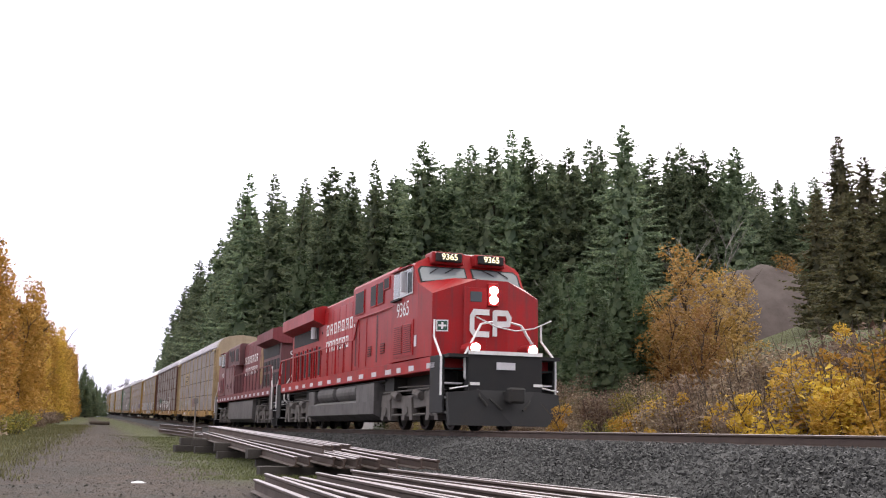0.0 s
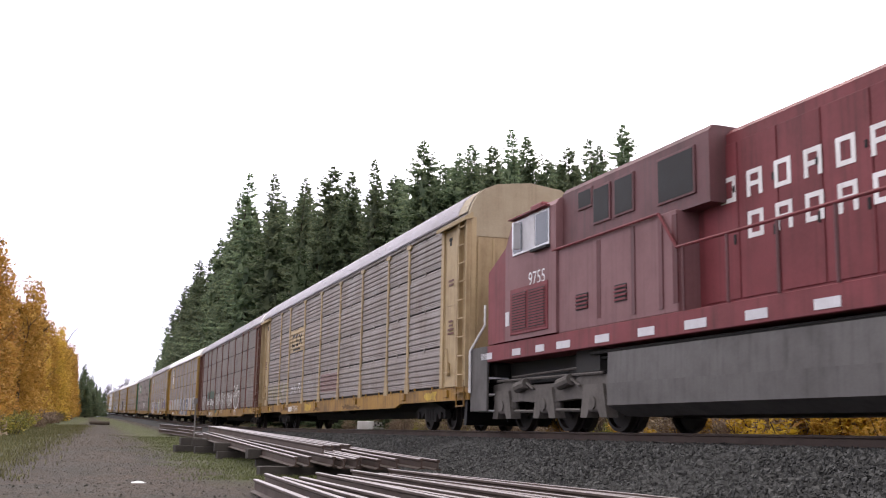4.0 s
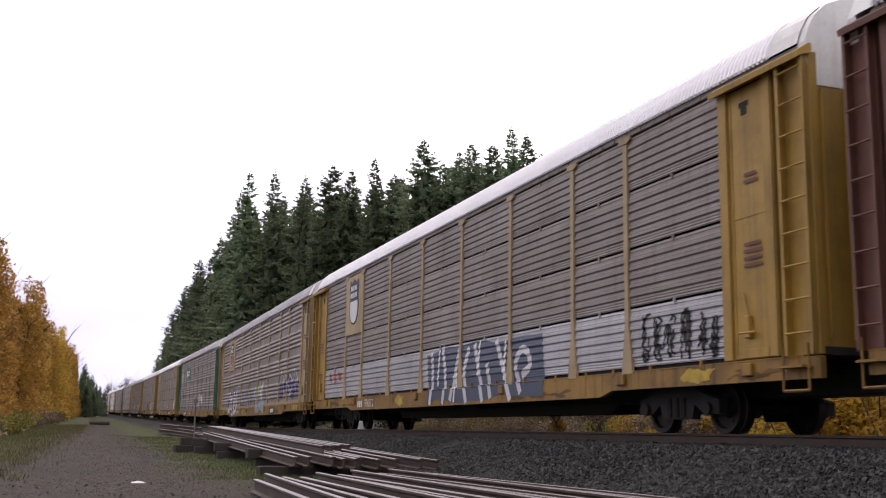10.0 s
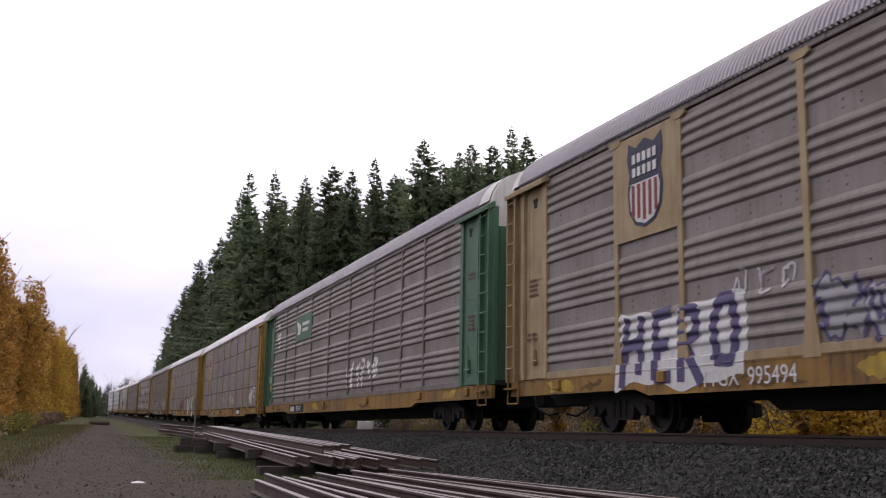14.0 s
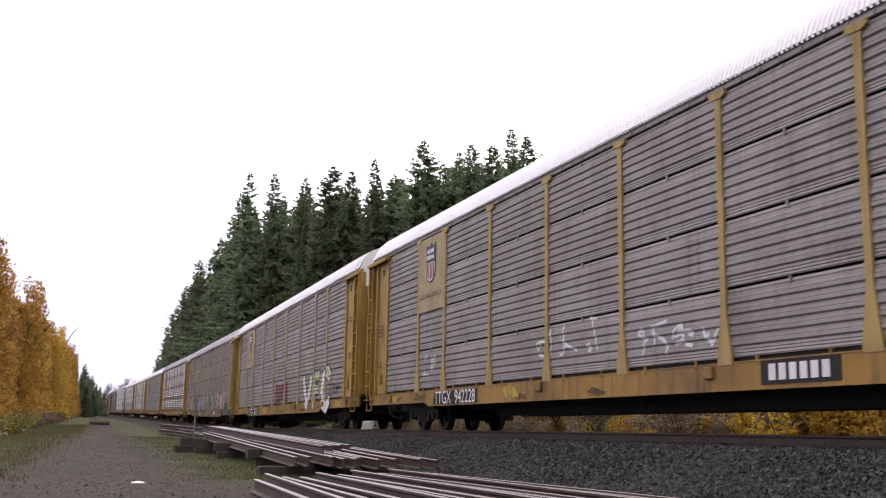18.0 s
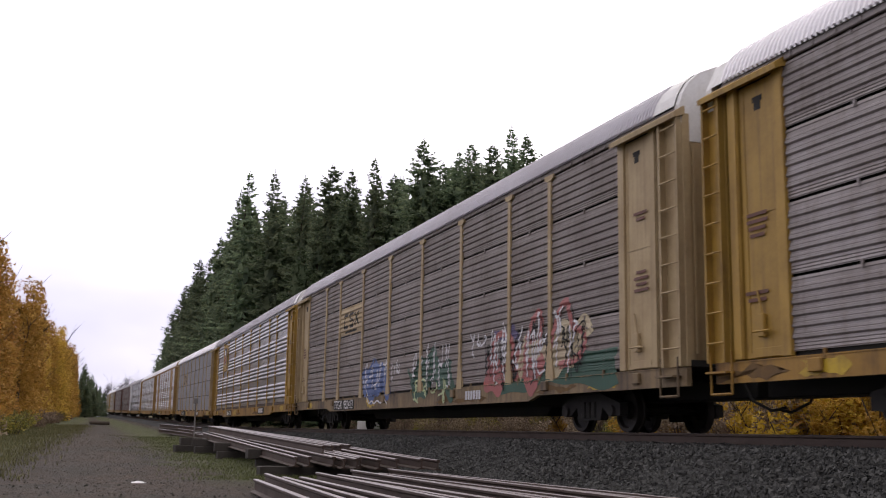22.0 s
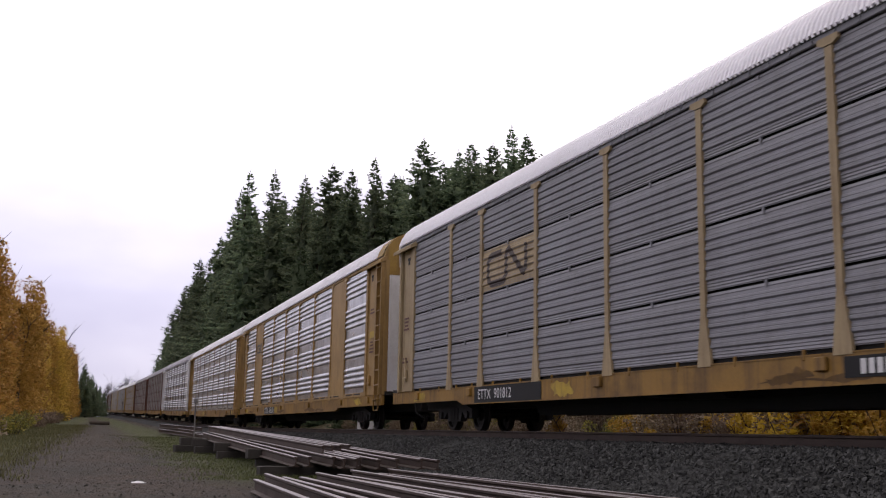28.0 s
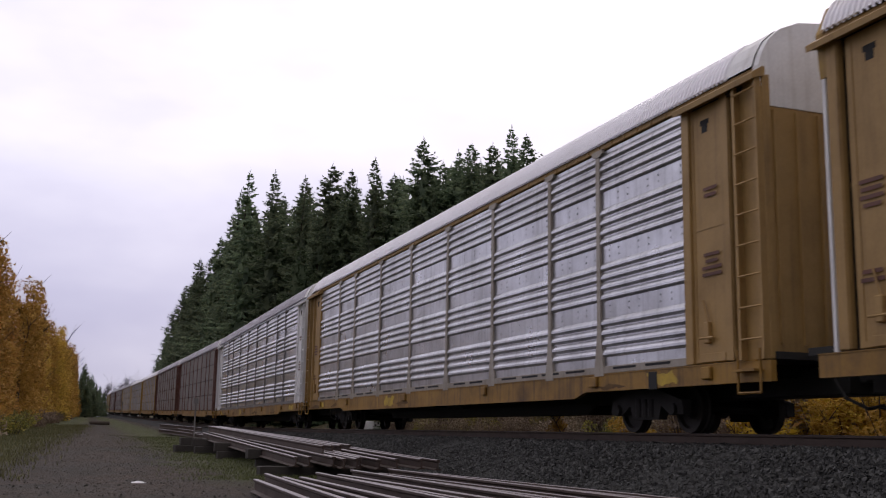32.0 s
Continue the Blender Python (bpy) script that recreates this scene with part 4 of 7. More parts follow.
def louvres(z0, z1):
    """Four bands of four rounded ribs with plain sheet between."""
    return [(-SIDE, z0)] + [(-SIDE - d, b + a) for b in LOUVRE_Z for a, d in LOUVRE_RIB] + [(-SIDE, z1)]


PANELS = {}
for i_, w_ in enumerate((2.85, 2.0, 2.92)):
    w2 = w_ - 0.05
    for r_ in range(4):
        PANELS[i_, r_] = Shape().sheet(ribs(ROW_Z[r_] + 0.018, ROW_Z[r_ + 1] - 0.022), -w2 / 2, w2 / 2).box(-SIDE - 0.03, -SIDE - 0.002, -0.018, 0.018, ROW_Z[r_ + 1] - 0.08, ROW_Z[r_ + 1] + (0.03 if r_ < 3 else -0.03)).mesh("side_panel")
    full = Shape().sheet(louvres(1.135, 5.01), -w2 / 2, w2 / 2)
    for g_ in range(4):
        for k_ in range(int(w2 / 0.33)):
            y_ = -w2 / 2 + 0.2 + 0.33 * k_
            for z_ in (2.08 + 0.99 * g_, 2.19 + 0.99 * g_):
                if z_ < 5.0 and (k_ + g_) % 3:
                    full.box(-SIDE - 0.012, -SIDE, y_ - 0.016, y_ + 0.016, z_ - 0.014, z_ + 0.014)
    PANELS[i_, "full"] = full.mesh("side_panel")
    PANELS[i_, "plain"] = Shape().box(-SIDE - 0.03, -SIDE, -w2 / 2 - 0.03, w2 / 2 + 0.03, 1.0, 5.02, 0.008).mesh("plain_panel")

# outer post with a splayed foot and a tee head
POST_A = Shape().side([(-0.07, 4.92), (-0.06, 1.75), (-0.16, 1.10), (-0.17, 0.965), (0.17, 0.965), (0.16, 1.10), (0.06, 1.75), (0.07, 4.92)], -SIDE - 0.052, -SIDE - 0.005).side([(-0.20, 4.98), (-0.19, 5.05), (0.19, 5.05), (0.20, 4.98), (0.09, 4.93), (-0.09, 4.93)], -SIDE - 0.062, -SIDE - 0.01).mesh("post")
POST_B = Shape().box(-SIDE - 0.05, -SIDE - 0.005, -0.05, 0.05, 1.01, 5.04, 0.006).mesh("post")
SILL_CLIP = Shape().box(-SIDE - 0.052, -SIDE - 0.012, -0.022, 0.022, 0.93, 1.075, 0.008).mesh("sill_clip")
CORNER_POST = Shape().box(-SIDE - 0.06, -SIDE + 0.02, -0.10, 0.10, 1.01, 5.04, 0.01).mesh("corner_post")

# the end bay: a door leaf and its pillar, a deep slot, and the plate that carries the ladder
END_DOOR_LEAF = Shape().box(-SIDE - 0.012, -SIDE + 0.03, -0.44, 0.42, 1.02, 4.94, 0.01).box(-SIDE - 0.022, -SIDE - 0.012, 0.30, 0.33, 1.1, 4.85).box(-SIDE - 0.03, -SIDE - 0.012, -0.40, 0.20, 1.03, 1.16, 0.006).box(-SIDE - 0.02, -SIDE - 0.012, -0.44, 0.42, 3.02, 3.05).mesh("end_panel")
DOOR_PILLAR = Shape().box(-SIDE - 0.055, -SIDE + 0.05, -0.11, 0.11, 1.02, 4.96, 0.012).box(-SIDE - 0.075, -SIDE - 0.055, -0.10, -0.05, 1.02, 4.9).mesh("door_pillar")
DOOR_HOLE = Shape().box(-SIDE - 0.018, -SIDE - 0.0125, -0.07, 0.07, 4.52, 4.72).box(-SIDE - 0.018, -SIDE - 0.0125, -0.11, 0.11, 4.64, 4.72).mesh("door_hole")
DOOR_LOCK = Shape().box(-SIDE - 0.09, -SIDE - 0.01, -0.06, 0.06, 1.30, 1.62, 0.015).rod((-SIDE - 0.06, -0.02, 1.6), (-SIDE - 0.05, 0.10, 1.95), 0.016, 5).rod((-SIDE - 0.08, -0.18, 1.38), (-SIDE - 0.08, 0.18, 1.38), 0.02, 5).mesh("door_lock")
LADDER_PLATE = Shape().box(-SIDE - 0.02, -SIDE + 0.12, -0.27, 0.27, 1.0, 5.0, 0.01).mesh("ladder_plate")
END_HEAD = Shape().prism([(-SIDE - 0.19, 4.90), (-SIDE - 0.20, 4.98), (-SIDE - 0.02, 5.10), (-SIDE + 0.02, 5.10), (-SIDE + 0.02, 4.97), (-SIDE - 0.12, 4.93)], -1.04, 1.02).mesh("door_head")
LADDER = Shape()
for y_ in (-0.25, 0.25):
    LADDER.box(-SIDE - 0.14, -SIDE - 0.125, y_ - 0.032, y_ + 0.032, 1.0, 5.0).box(-SIDE - 0.14, -SIDE - 0.01, y_ - 0.008, y_ + 0.008, 1.0, 5.0)
for k_ in range(9):
    LADDER.rod((-SIDE - 0.135, -0.25, 1.28 + 0.44 * k_), (-SIDE - 0.135, 0.25, 1.28 + 0.44 * k_), 0.017, 5)
LADDER = LADDER.mesh("ladder")
BOTTOM_RAIL = Shape().box(-SIDE - 0.045, -SIDE + 0.02, -HL + 1.9, HL - 1.9, 1.005, 1.13, 0.006).mesh("bottom_rail")
SILL = Shape().side([(-HL, 0.70), (-8.75, 0.70), (-8.35, 0.60), (8.35, 0.60), (8.75, 0.70), (HL - 0.3, 0.70), (HL - 0.3, 0.985), (-HL, 0.985)], -SIDE - 0.04, -SIDE + 0.05).box(-SIDE - 0.05, -SIDE - 0.02, -HL + 0.3, HL - 0.3, 0.985, 1.003).box(-SIDE - 0.06, -SIDE - 0.02, -8.35, 8.35, 0.592, 0.612)
for k_, y_ in enumerate((-12.6, -9.1, -4.0, 1.8, 7.9, 11.6)):
    SILL.box(-SIDE - 0.10, -SIDE - 0.04, y_ - 0.11 - 0.04 * (k_ % 2), y_ + 0.11, 0.78, 0.96, 0.012)
SILL = SILL.mesh("side_sill")
TOP_RAIL = Shape().box(-SIDE - 0.035, -SIDE + 0.04, -HL + 0.1, HL - 0.62, 5.035, 5.14, 0.012)
for k_ in range(60):
    y_ = -HL + 0.7 + k_ * 0.442
    TOP_RAIL.box(-SIDE - 0.05, -SIDE - 0.03, y_ - 0.012, y_ + 0.012, 5.045, 5.11)
TOP_RAIL = TOP_RAIL.mesh("top_rail")
FAR_WALL = Shape().box(SIDE - 0.04, SIDE + 0.03, -HL, HL - 0.62, 0.80, 5.12).mesh("far_side_wall")
# added black sheet that paints the dark interior seen through the panel gaps
GAP_SHADE = Shape().box(-SIDE + 0.13, -SIDE + 0.16, -HL + 0.1, HL - 0.62, 1.0, 5.1).mesh("inner_lining")
ROOF_ARC = [(-1.57, 5.12), (-1.50, 5.32), (-1.38, 5.52), (-1.18, 5.70), (-0.85, 5.84), (0.0, 5.94), (0.85, 5.84), (1.38, 5.52), (1.57, 5.12)]


def roof_mesh():
    v, f, n = [], [], len(ROOF_ARC)
    ys, per = [], 0.105
    k = 0
    y = -HL + 0.75
    while y < HL - 0.75:
        ys += [(y, 0), (y + per * 0.4, 0), (y + per * 0.5, 1), (y + per * 0.9, 1)]
        y += per
    for y, up in ys:
        v += [(x * (1 + 0.019 * up), y, z + 0.030 * up) for x, z in ROOF_ARC]
    for j in range(len(ys) - 1):
        f += [(j * n + i, j * n + i + 1, (j + 1) * n + i + 1, (j + 1) * n + i) for i in range(n - 1)]
    return mesh_of("roof", v, f)


ROOF = roof_mesh()


def hood_mesh():
    """The plain cap at a roof's end, with its end wall above the doors."""
    s = Shape()
    top = [(x, z + 0.02) for x, z in ROOF_ARC]
    s.sheet(top, -HL + 0.15, -HL + 0.85)
    low = [(x * 0.985, z + 0.02) for x, z in ROOF_ARC]
    s.prism(low[::-1] + [(-1.5, 4.55), (1.5, 4.55)], -HL + 0.02, -HL + 0.17)
    return s.mesh("end_cap")


HOOD = hood_mesh()
END_DOOR = Shape().box(-SIDE / 2 + 0.005, SIDE / 2 - 0.005, -HL + 0.03, -HL + 0.10, 1.0, 4.55, 0.01).mesh("end_door")
DOOR_RIB = Shape().box(-0.02, 0.02, -HL, -HL + 0.032, 1.2, 4.5).mesh("door_rib")
FRAME = Shape().box(-0.35, 0.35, -HL - 0.1, HL + 0.1, 0.55, 0.95, 0.02).box(-1.45, 1.45, -HL, HL, 1.0, 1.1)
for k_ in range(17):
    y_ = -HL + 1.0 + k_ * 1.59
    FRAME.box(-1.42, 1.42, y_ - 0.06, y_ + 0.06, 0.82, 1.0)
for s_ in (-1, 1):
    FRAME.side([(s_ * 7.6, 0.95), (s_ * 6.6, 0.36), (-s_ * 6.6, 0.36), (-s_ * 7.6, 0.95)] if s_ > 0 else [(-7.6, 0.95), (-6.6, 0.36), (6.6, 0.36), (7.6, 0.95)], 0.30 * s_, 0.34 * s_)
FRAME = FRAME.mesh("underframe")
BRAKE = Shape().rod((-0.9, -1.2, 0.72), (-0.9, -0.2, 0.72), 0.2, 10).box(-1.2, -0.7, 0.4, 0.9, 0.58, 0.9, 0.02).pipe([(-1.15, -6, 0.8), (-1.15, 6, 0.76)], 0.025, 5).mesh("brake_gear")
COUPLER = Shape().box(-0.12, 0.12, -HL - 0.62, -HL + 0.2, 0.72, 0.98, 0.03).box(-0.2, 0.2, -HL - 0.66, -HL - 0.42, 0.68, 1.02, 0.05).pipe([(-0.5, -HL, 0.75), (-0.55, -HL - 0.25, 0.5), (-0.4, -HL - 0.5, 0.35), (-0.2, -HL - 0.6, 0.4)], 0.025, 5).mesh("coupler")
STEP = Shape().pipe([(-SIDE - 0.1, -0.25, 1.15), (-SIDE - 0.1, -0.25, 0.55), (-SIDE - 0.1, 0.25, 0.55), (-SIDE - 0.1, 0.25, 1.15)], 0.02, 5).box(-SIDE - 0.2, -SIDE - 0.05, -0.25, 0.25, 0.84, 0.87).mesh("corner_step")
SIDEFRAME = Shape().side([(-1.15, 0.30), (-1.15, 0.52), (-0.75, 0.62), (-0.4, 0.72), (0.4, 0.72), (0.75, 0.62), (1.15, 0.52), (1.15, 0.30), (0.75, 0.30), (0.5, 0.45), (0.42, 0.22), (-0.42, 0.22), (-0.5, 0.45), (-0.75, 0.30)], -1.08, -0.92)
for y_ in (-0.89, 0.89):
    SIDEFRAME.rod((-1.14, y_, 0.38), (-0.9, y_, 0.38), 0.10, 10)
for k_ in range(3):
    SIDEFRAME.rod((-1.06, -0.2 + 0.2 * k_, 0.26), (-1.06, -0.2 + 0.2 * k_, 0.56), 0.08, 8)
SIDEFRAME = SIDEFRAME.mesh("bogie_side_frame")
BOLSTER = Shape().box(-1.0, 1.0, -0.2, 0.2, 0.42, 0.68, 0.03).mesh("bogie_bolster")


def wheelset_mesh(r):
    """An axle with two flanged wheels, about the axle's middle."""
    s = Shape().rod((-1.0, 0, 0), (1.0, 0, 0), 0.075, 10)
    for q in (-1, 1):
        rings = [(0.64, r + 0.028), (0.675, r + 0.028), (0.69, r), (0.80, r - 0.006), (0.80, r - 0.07), (0.735, r - 0.09), (0.735, 0.17), (0.80, 0.14), (0.80, 0.0)]
        n = 24
        v = [(q * x, rr * math.cos(2 * math.pi * i / n), rr * math.sin(2 * math.pi * i / n)) for x, rr in rings for i in range(n)]
        f = [(k * n + i, k * n + (i + 1) % n, (k + 1) * n + (i + 1) % n, (k + 1) * n + i) for k in range(len(rings) - 1) for i in range(n)]
        s.add(v, f)
        for k in range(3):
            a = k * 2.094
            s.box(q * 0.735 - 0.012, q * 0.735 + 0.012, -0.03 + 0.25 * math.cos(a), 0.03 + 0.25 * math.cos(a), -0.03 + 0.25 * math.sin(a), 0.03 + 0.25 * math.sin(a))
    return s.mesh("wheelset")


WHEELSET = wheelset_mesh(0.40)
LOCO_WHEELSET = wheelset_mesh(0.53)
TURN = Matrix.Rotation(math.pi, 4, "Z")
CARS, SPINS = [], []


def lettering(text, size, parent, m, mat, name="lettering"):
    cu = bpy.data.curves.new(name, "FONT")
    cu.body, cu.size, cu.align_x, cu.align_y = text, size, "CENTER", "CENTER"
    tmp = bpy.data.objects.new("tmp", cu)
    scene.collection.objects.link(tmp)
    me = bpy.data.meshes.new_from_object(tmp.evaluated_get(bpy.context.evaluated_depsgraph_get()))
    bpy.data.objects.remove(tmp)
    bpy.data.curves.remove(cu)
    me.name = name
    ob = part(name, me, mat, parent)
    ob.matrix_basis = m
    return ob


# a text's pose on the near side: it reads from the far end towards the near end
def on_side(y, z, x=-SIDE - 0.1):
    return Matrix(((0, 0, -1, x), (-1, 0, 0, y), (0, 1, 0, z), (0, 0, 0, 1)))


def car_carrier(label, panel, post, end, sill, roof, style="A", cap=None, doors=None, plain=(), thin=False, top=None, rail=None, bare=False):
    """A covered car-carrying wagon; it runs towards -y, and the near side is -x."""
    car = thing("car_carrier_wagon", label, "rail wagon", "wagons of the train")
    part("underframe", FRAME, UNDER, car)
    part("brake_gear", BRAKE, UNDER, car)
    part("inner_lining", GAP_SHADE, UNDER, car)
    part("side_sill", SILL, sill, car)
    part("top_rail", TOP_RAIL, top or panel, car)
    part("far_side_wall", FAR_WALL, panel, car)
    part("roof", ROOF, roof, car)
    if style == "B":
        part("bottom_rail", BOTTOM_RAIL, rail or post, car)
    for i in range(1, len(BAYS) - 1):
        y, w = (EDGES[i] + EDGES[i + 1]) / 2, 0 if BAYS[i] == 2.85 else 1 if BAYS[i] == 2.0 else 2
        if i in plain:
            part("plain_panel", PANELS[w, "plain"], end, car).location.y = y
        elif style == "B":
            part("side_panel", PANELS[w, "full"], panel, car).location.y = y
        else:
            for r in range(4):
                part("side_panel", PANELS[w, r], panel, car).location.y = y
    for i in range(2, len(EDGES) - 2):
        part("post", POST_B if thin else POST_A, post, car).location.y = EDGES[i]
    if style == "A":
        for i in range(1, len(BAYS) - 1):
            for q in (-0.25, 0.25):
                part("sill_clip", SILL_CLIP, sill, car).location.y = (EDGES[i] + EDGES[i + 1]) / 2 + q * BAYS[i]
    for e in (-1, 1):
        part("corner_post", CORNER_POST, end, car).location.y = e * (HL - 1.9)
        ep = part("end_panel", END_DOOR_LEAF, end, car)
        ep.location.y = e * (HL - 1.42)
        part("door_hole", DOOR_HOLE, UNDER, ep)
        part("door_lock", DOOR_LOCK, end, ep)
        plain_end = bare and e > 0
        short = 0.0 if e < 0 else 0.50 if bare else 0.22
        part("door_pillar", DOOR_PILLAR, end, car).location.y = e * (HL - (0.80 if plain_end else 0.87))
        head = part("door_head", END_HEAD, end, car)
        head.location.y, head.scale.y = e * (HL - 1.02 - short / 2), 1 - short / 2.06
        if not plain_end:
            lp = part("ladder_plate", LADDER_PLATE, end, car)
            lp.location.y, lp.scale.y = e * (HL - 0.28 - 0.72 * short), 1 - short
            part("ladder", LADDER, end, lp)
            part("corner_step", STEP, sill, car).location.y = e * (HL - 0.4 - short / 2)
        at_end = Matrix.Translation((0, -short, 0)) @ TURN if e > 0 else Matrix.Identity(4)
        part("end_cap", HOOD, cap or WHITE, car).matrix_basis = at_end
        part("coupler", COUPLER, UNDER, car).matrix_basis = TURN if e > 0 else Matrix.Identity(4)
        for x in (-SIDE / 2, SIDE / 2):
            door = part("end_door", END_DOOR, doors or end, car)
            door.matrix_basis = at_end @ Matrix.Translation((x, 0, 0))
            for k in range(4):
                part("door_rib", DOOR_RIB, doors or end, door).location.x = -0.57 + 0.38 * k
        b = e * 10.05
        bogie = part("bogie_bolster", BOLSTER, TRUCK, car)
        bogie.location.y = b
        for q in (0, 1):
            o = part("bogie_side_frame", SIDEFRAME, TRUCK, bogie)
            if q:
                o.matrix_basis = TURN
        for q in (-0.89, 0.89):
            o = part("wheelset", WHEELSET, WHEEL, bogie)
            o.location = (0, q, 0.40)
            SPINS.append((o, len(CARS), 0.40, b + q))
    CARS.append(car)
    return car


CREAM = material("cream_paint", (0.358, 0.293, 0.195), 0.6, 0.0, (0.195, 0.13, 0.078), 0.5, 1.4, 0.4)
GREY_CAR = "grey ribbed-steel car carrier wagon with "
# front corner of each wagon, in metres along the line at the middle of the clip
FRONTS = [-116.72, -88.28, -59.68, -31.11, -2.33, 26.55, 55.55, 84.05, 112.62, 140.95, 169.75, 198.45, 226.9]
SPEC = [
    (GREY_CAR + "buff posts and a buff sill", DARK_STEEL, BUFF, BUFF, SILL_YELLOW, ROOF_STEEL, "A", CREAM, None, ()),
    (GREY_CAR + "oxide brown ends and posts", GRIMED_STEEL, BROWN, BROWN, SILL_YELLOW, ROOF_STEEL, "A", None, None, ()),
    (GREY_CAR + "yellow ends and thin pale posts", DARK_STEEL, BUFF, YELLOW, SILL_YELLOW, ROOF_LIGHT, "A", None, None, ()),
    (GREY_CAR + "orange-buff frames and louvred sheets", DARK_STEEL, BUFF, BUFF, SILL_YELLOW, ROOF_STEEL, "B", None, None, ()),
    (GREY_CAR + "green ends and a yellow sill", DARK_STEEL, POST_GREY, GREEN, SILL_YELLOW, ROOF_STEEL, "B", None, None, (), True, None, GRIMED_STEEL),
    (GREY_CAR + "yellow ends and dull yellow posts", GREY_STEEL, DULL_YELLOW, YELLOW, SILL_YELLOW, ROOF_LIGHT, "A", None, None, ()),
    (GREY_CAR + "yellow ends and buff posts", GREY_STEEL, BUFF, YELLOW, SILL_YELLOW, ROOF_LIGHT, "A", None, None, ()),
    (GREY_CAR + "buff posts and painted scrawls", GRIMED_STEEL, BUFF, BUFF, SILL_BUFF, ROOF_STEEL, "A", None, None, ()),
    ("bright louvred-steel car carrier wagon with yellow frames", DULL_BRIGHT, YELLOW, YELLOW, SILL_YELLOW, ROOF_STEEL, "B", None, None, (), False, None, RAIL_RUST),
    ("clean grey ribbed car carrier wagon with buff posts", CLEAN_STEEL, BUFF, BUFF, SILL_YELLOW, ROOF_LIGHT, "A", None, None, (), False, None, None, True),
    ("bright louvred-steel car carrier wagon with plain tan panels", BRIGHT_STEEL, OCHRE, OCHRE, SILL_YELLOW, ROOF_LIGHT, "B", YELLOW, WHITE, (2, 8), False, OCHRE, None, True),
    ("bright louvred-steel car carrier wagon with tan ends", BRIGHT_STEEL, PALE_POST, OCHRE, SILL_YELLOW, ROOF_LIGHT, "B", WHITE, None, (), False, OCHRE),
    ("bright louvred-steel car carrier wagon with pale ends", BRIGHT_STEEL, POST_GREY, WHITE, SILL_YELLOW, ROOF_STEEL, "B", None, None, ()),
]
for k in range(10):
    FRONTS.append(FRONTS[-1] + 28.65)
    SPEC.append([("brown-grey ribbed car carrier wagon with brown posts", GRIMED_STEEL, BROWN, BROWN, SILL_YELLOW, ROOF_STEEL, "A", None, None, ()), SPEC[1], SPEC[5], SPEC[9], SPEC[3]][k % 5])
for sp in SPEC:
    car_carrier(*sp)


# ---- decals and painted scrawls ----
NAVY = material("navy_paint", (0.0195, 0.0228, 0.0585), 0.6, 0.0, (0.052, 0.0455, 0.052), 0.3)
SIGNAL_RED = material("faded_red_paint", (0.26, 0.039, 0.0325), 0.65, 0.0, (0.163, 0.0975, 0.078), 0.4)
BRIGHT_YELLOW = material("fresh_yellow_paint", (0.495, 0.33, 0.0225), 0.6, 0.0, (0.195, 0.12, 0.0375), 1.0, 3.0, 0.6)
PALE_BLUE = material("pale_blue_spray_paint", (0.36, 0.42, 0.50), 0.6, 0.0, (0.22, 0.27, 0.22), 0.7, 1.6)
RUST = material("rust_and_soot", (0.115, 0.066, 0.026), 0.85, 0.0, (0.20, 0.11, 0.03), 0.9, 2.2, 0.5)
PALE_GREEN = material("pale_green_spray_paint", (0.383, 0.442, 0.238), 0.6, 0.0, (0.212, 0.212, 0.17), 0.4)
DEEP_GREEN = material("deep_green_spray_paint", (0.0195, 0.0715, 0.0455), 0.6, 0.0, (0.039, 0.0455, 0.039), 0.4)
PURPLE = material("purple_spray_paint", (0.078, 0.0585, 0.156), 0.6, 0.0, (0.078, 0.065, 0.078), 0.4)
BLUE = material("blue_spray_paint", (0.0715, 0.122, 0.3), 0.6, 0.0, (0.0858, 0.0858, 0.107), 0.4)
PINK = material("pink_spray_paint", (0.343, 0.1, 0.093), 0.6, 0.0, (0.179, 0.107, 0.093), 0.4)
PALE = material("pale_spray_paint", (0.58, 0.57, 0.60), 0.6, 0.0, (0.3, 0.28, 0.27), 0.5)
FADED_RED = material("faded_red_wash", (0.176, 0.0975, 0.091), 0.65, 0.2, (0.13, 0.0975, 0.091), 0.6)
FADED = material("faded_spray_paint", (0.36, 0.35, 0.37), 0.6, 0.1, (0.2, 0.18, 0.18), 0.6)
CREAM_SPRAY = material("cream_spray_paint", (0.44, 0.37, 0.24), 0.6, 0.0, (0.32, 0.20, 0.16), 0.6, 2.0)
FADED_YELLOW = material("faded_yellow_spray_paint", (0.26, 0.234, 0.156), 0.65, 0.1, (0.156, 0.137, 0.111), 0.6, 1.6, 0.4)
GRILLE_GREY = material("worn_grey_stencil_paint", (0.09, 0.085, 0.08), 0.7, 0.0, (0.16, 0.12, 0.07), 0.5, 2.0)
SCRUBBED = material("scrubbed_steel", (0.42, 0.41, 0.43), 0.55, 0.3, (0.22, 0.2, 0.2), 0.5, 0.9, 0.4)


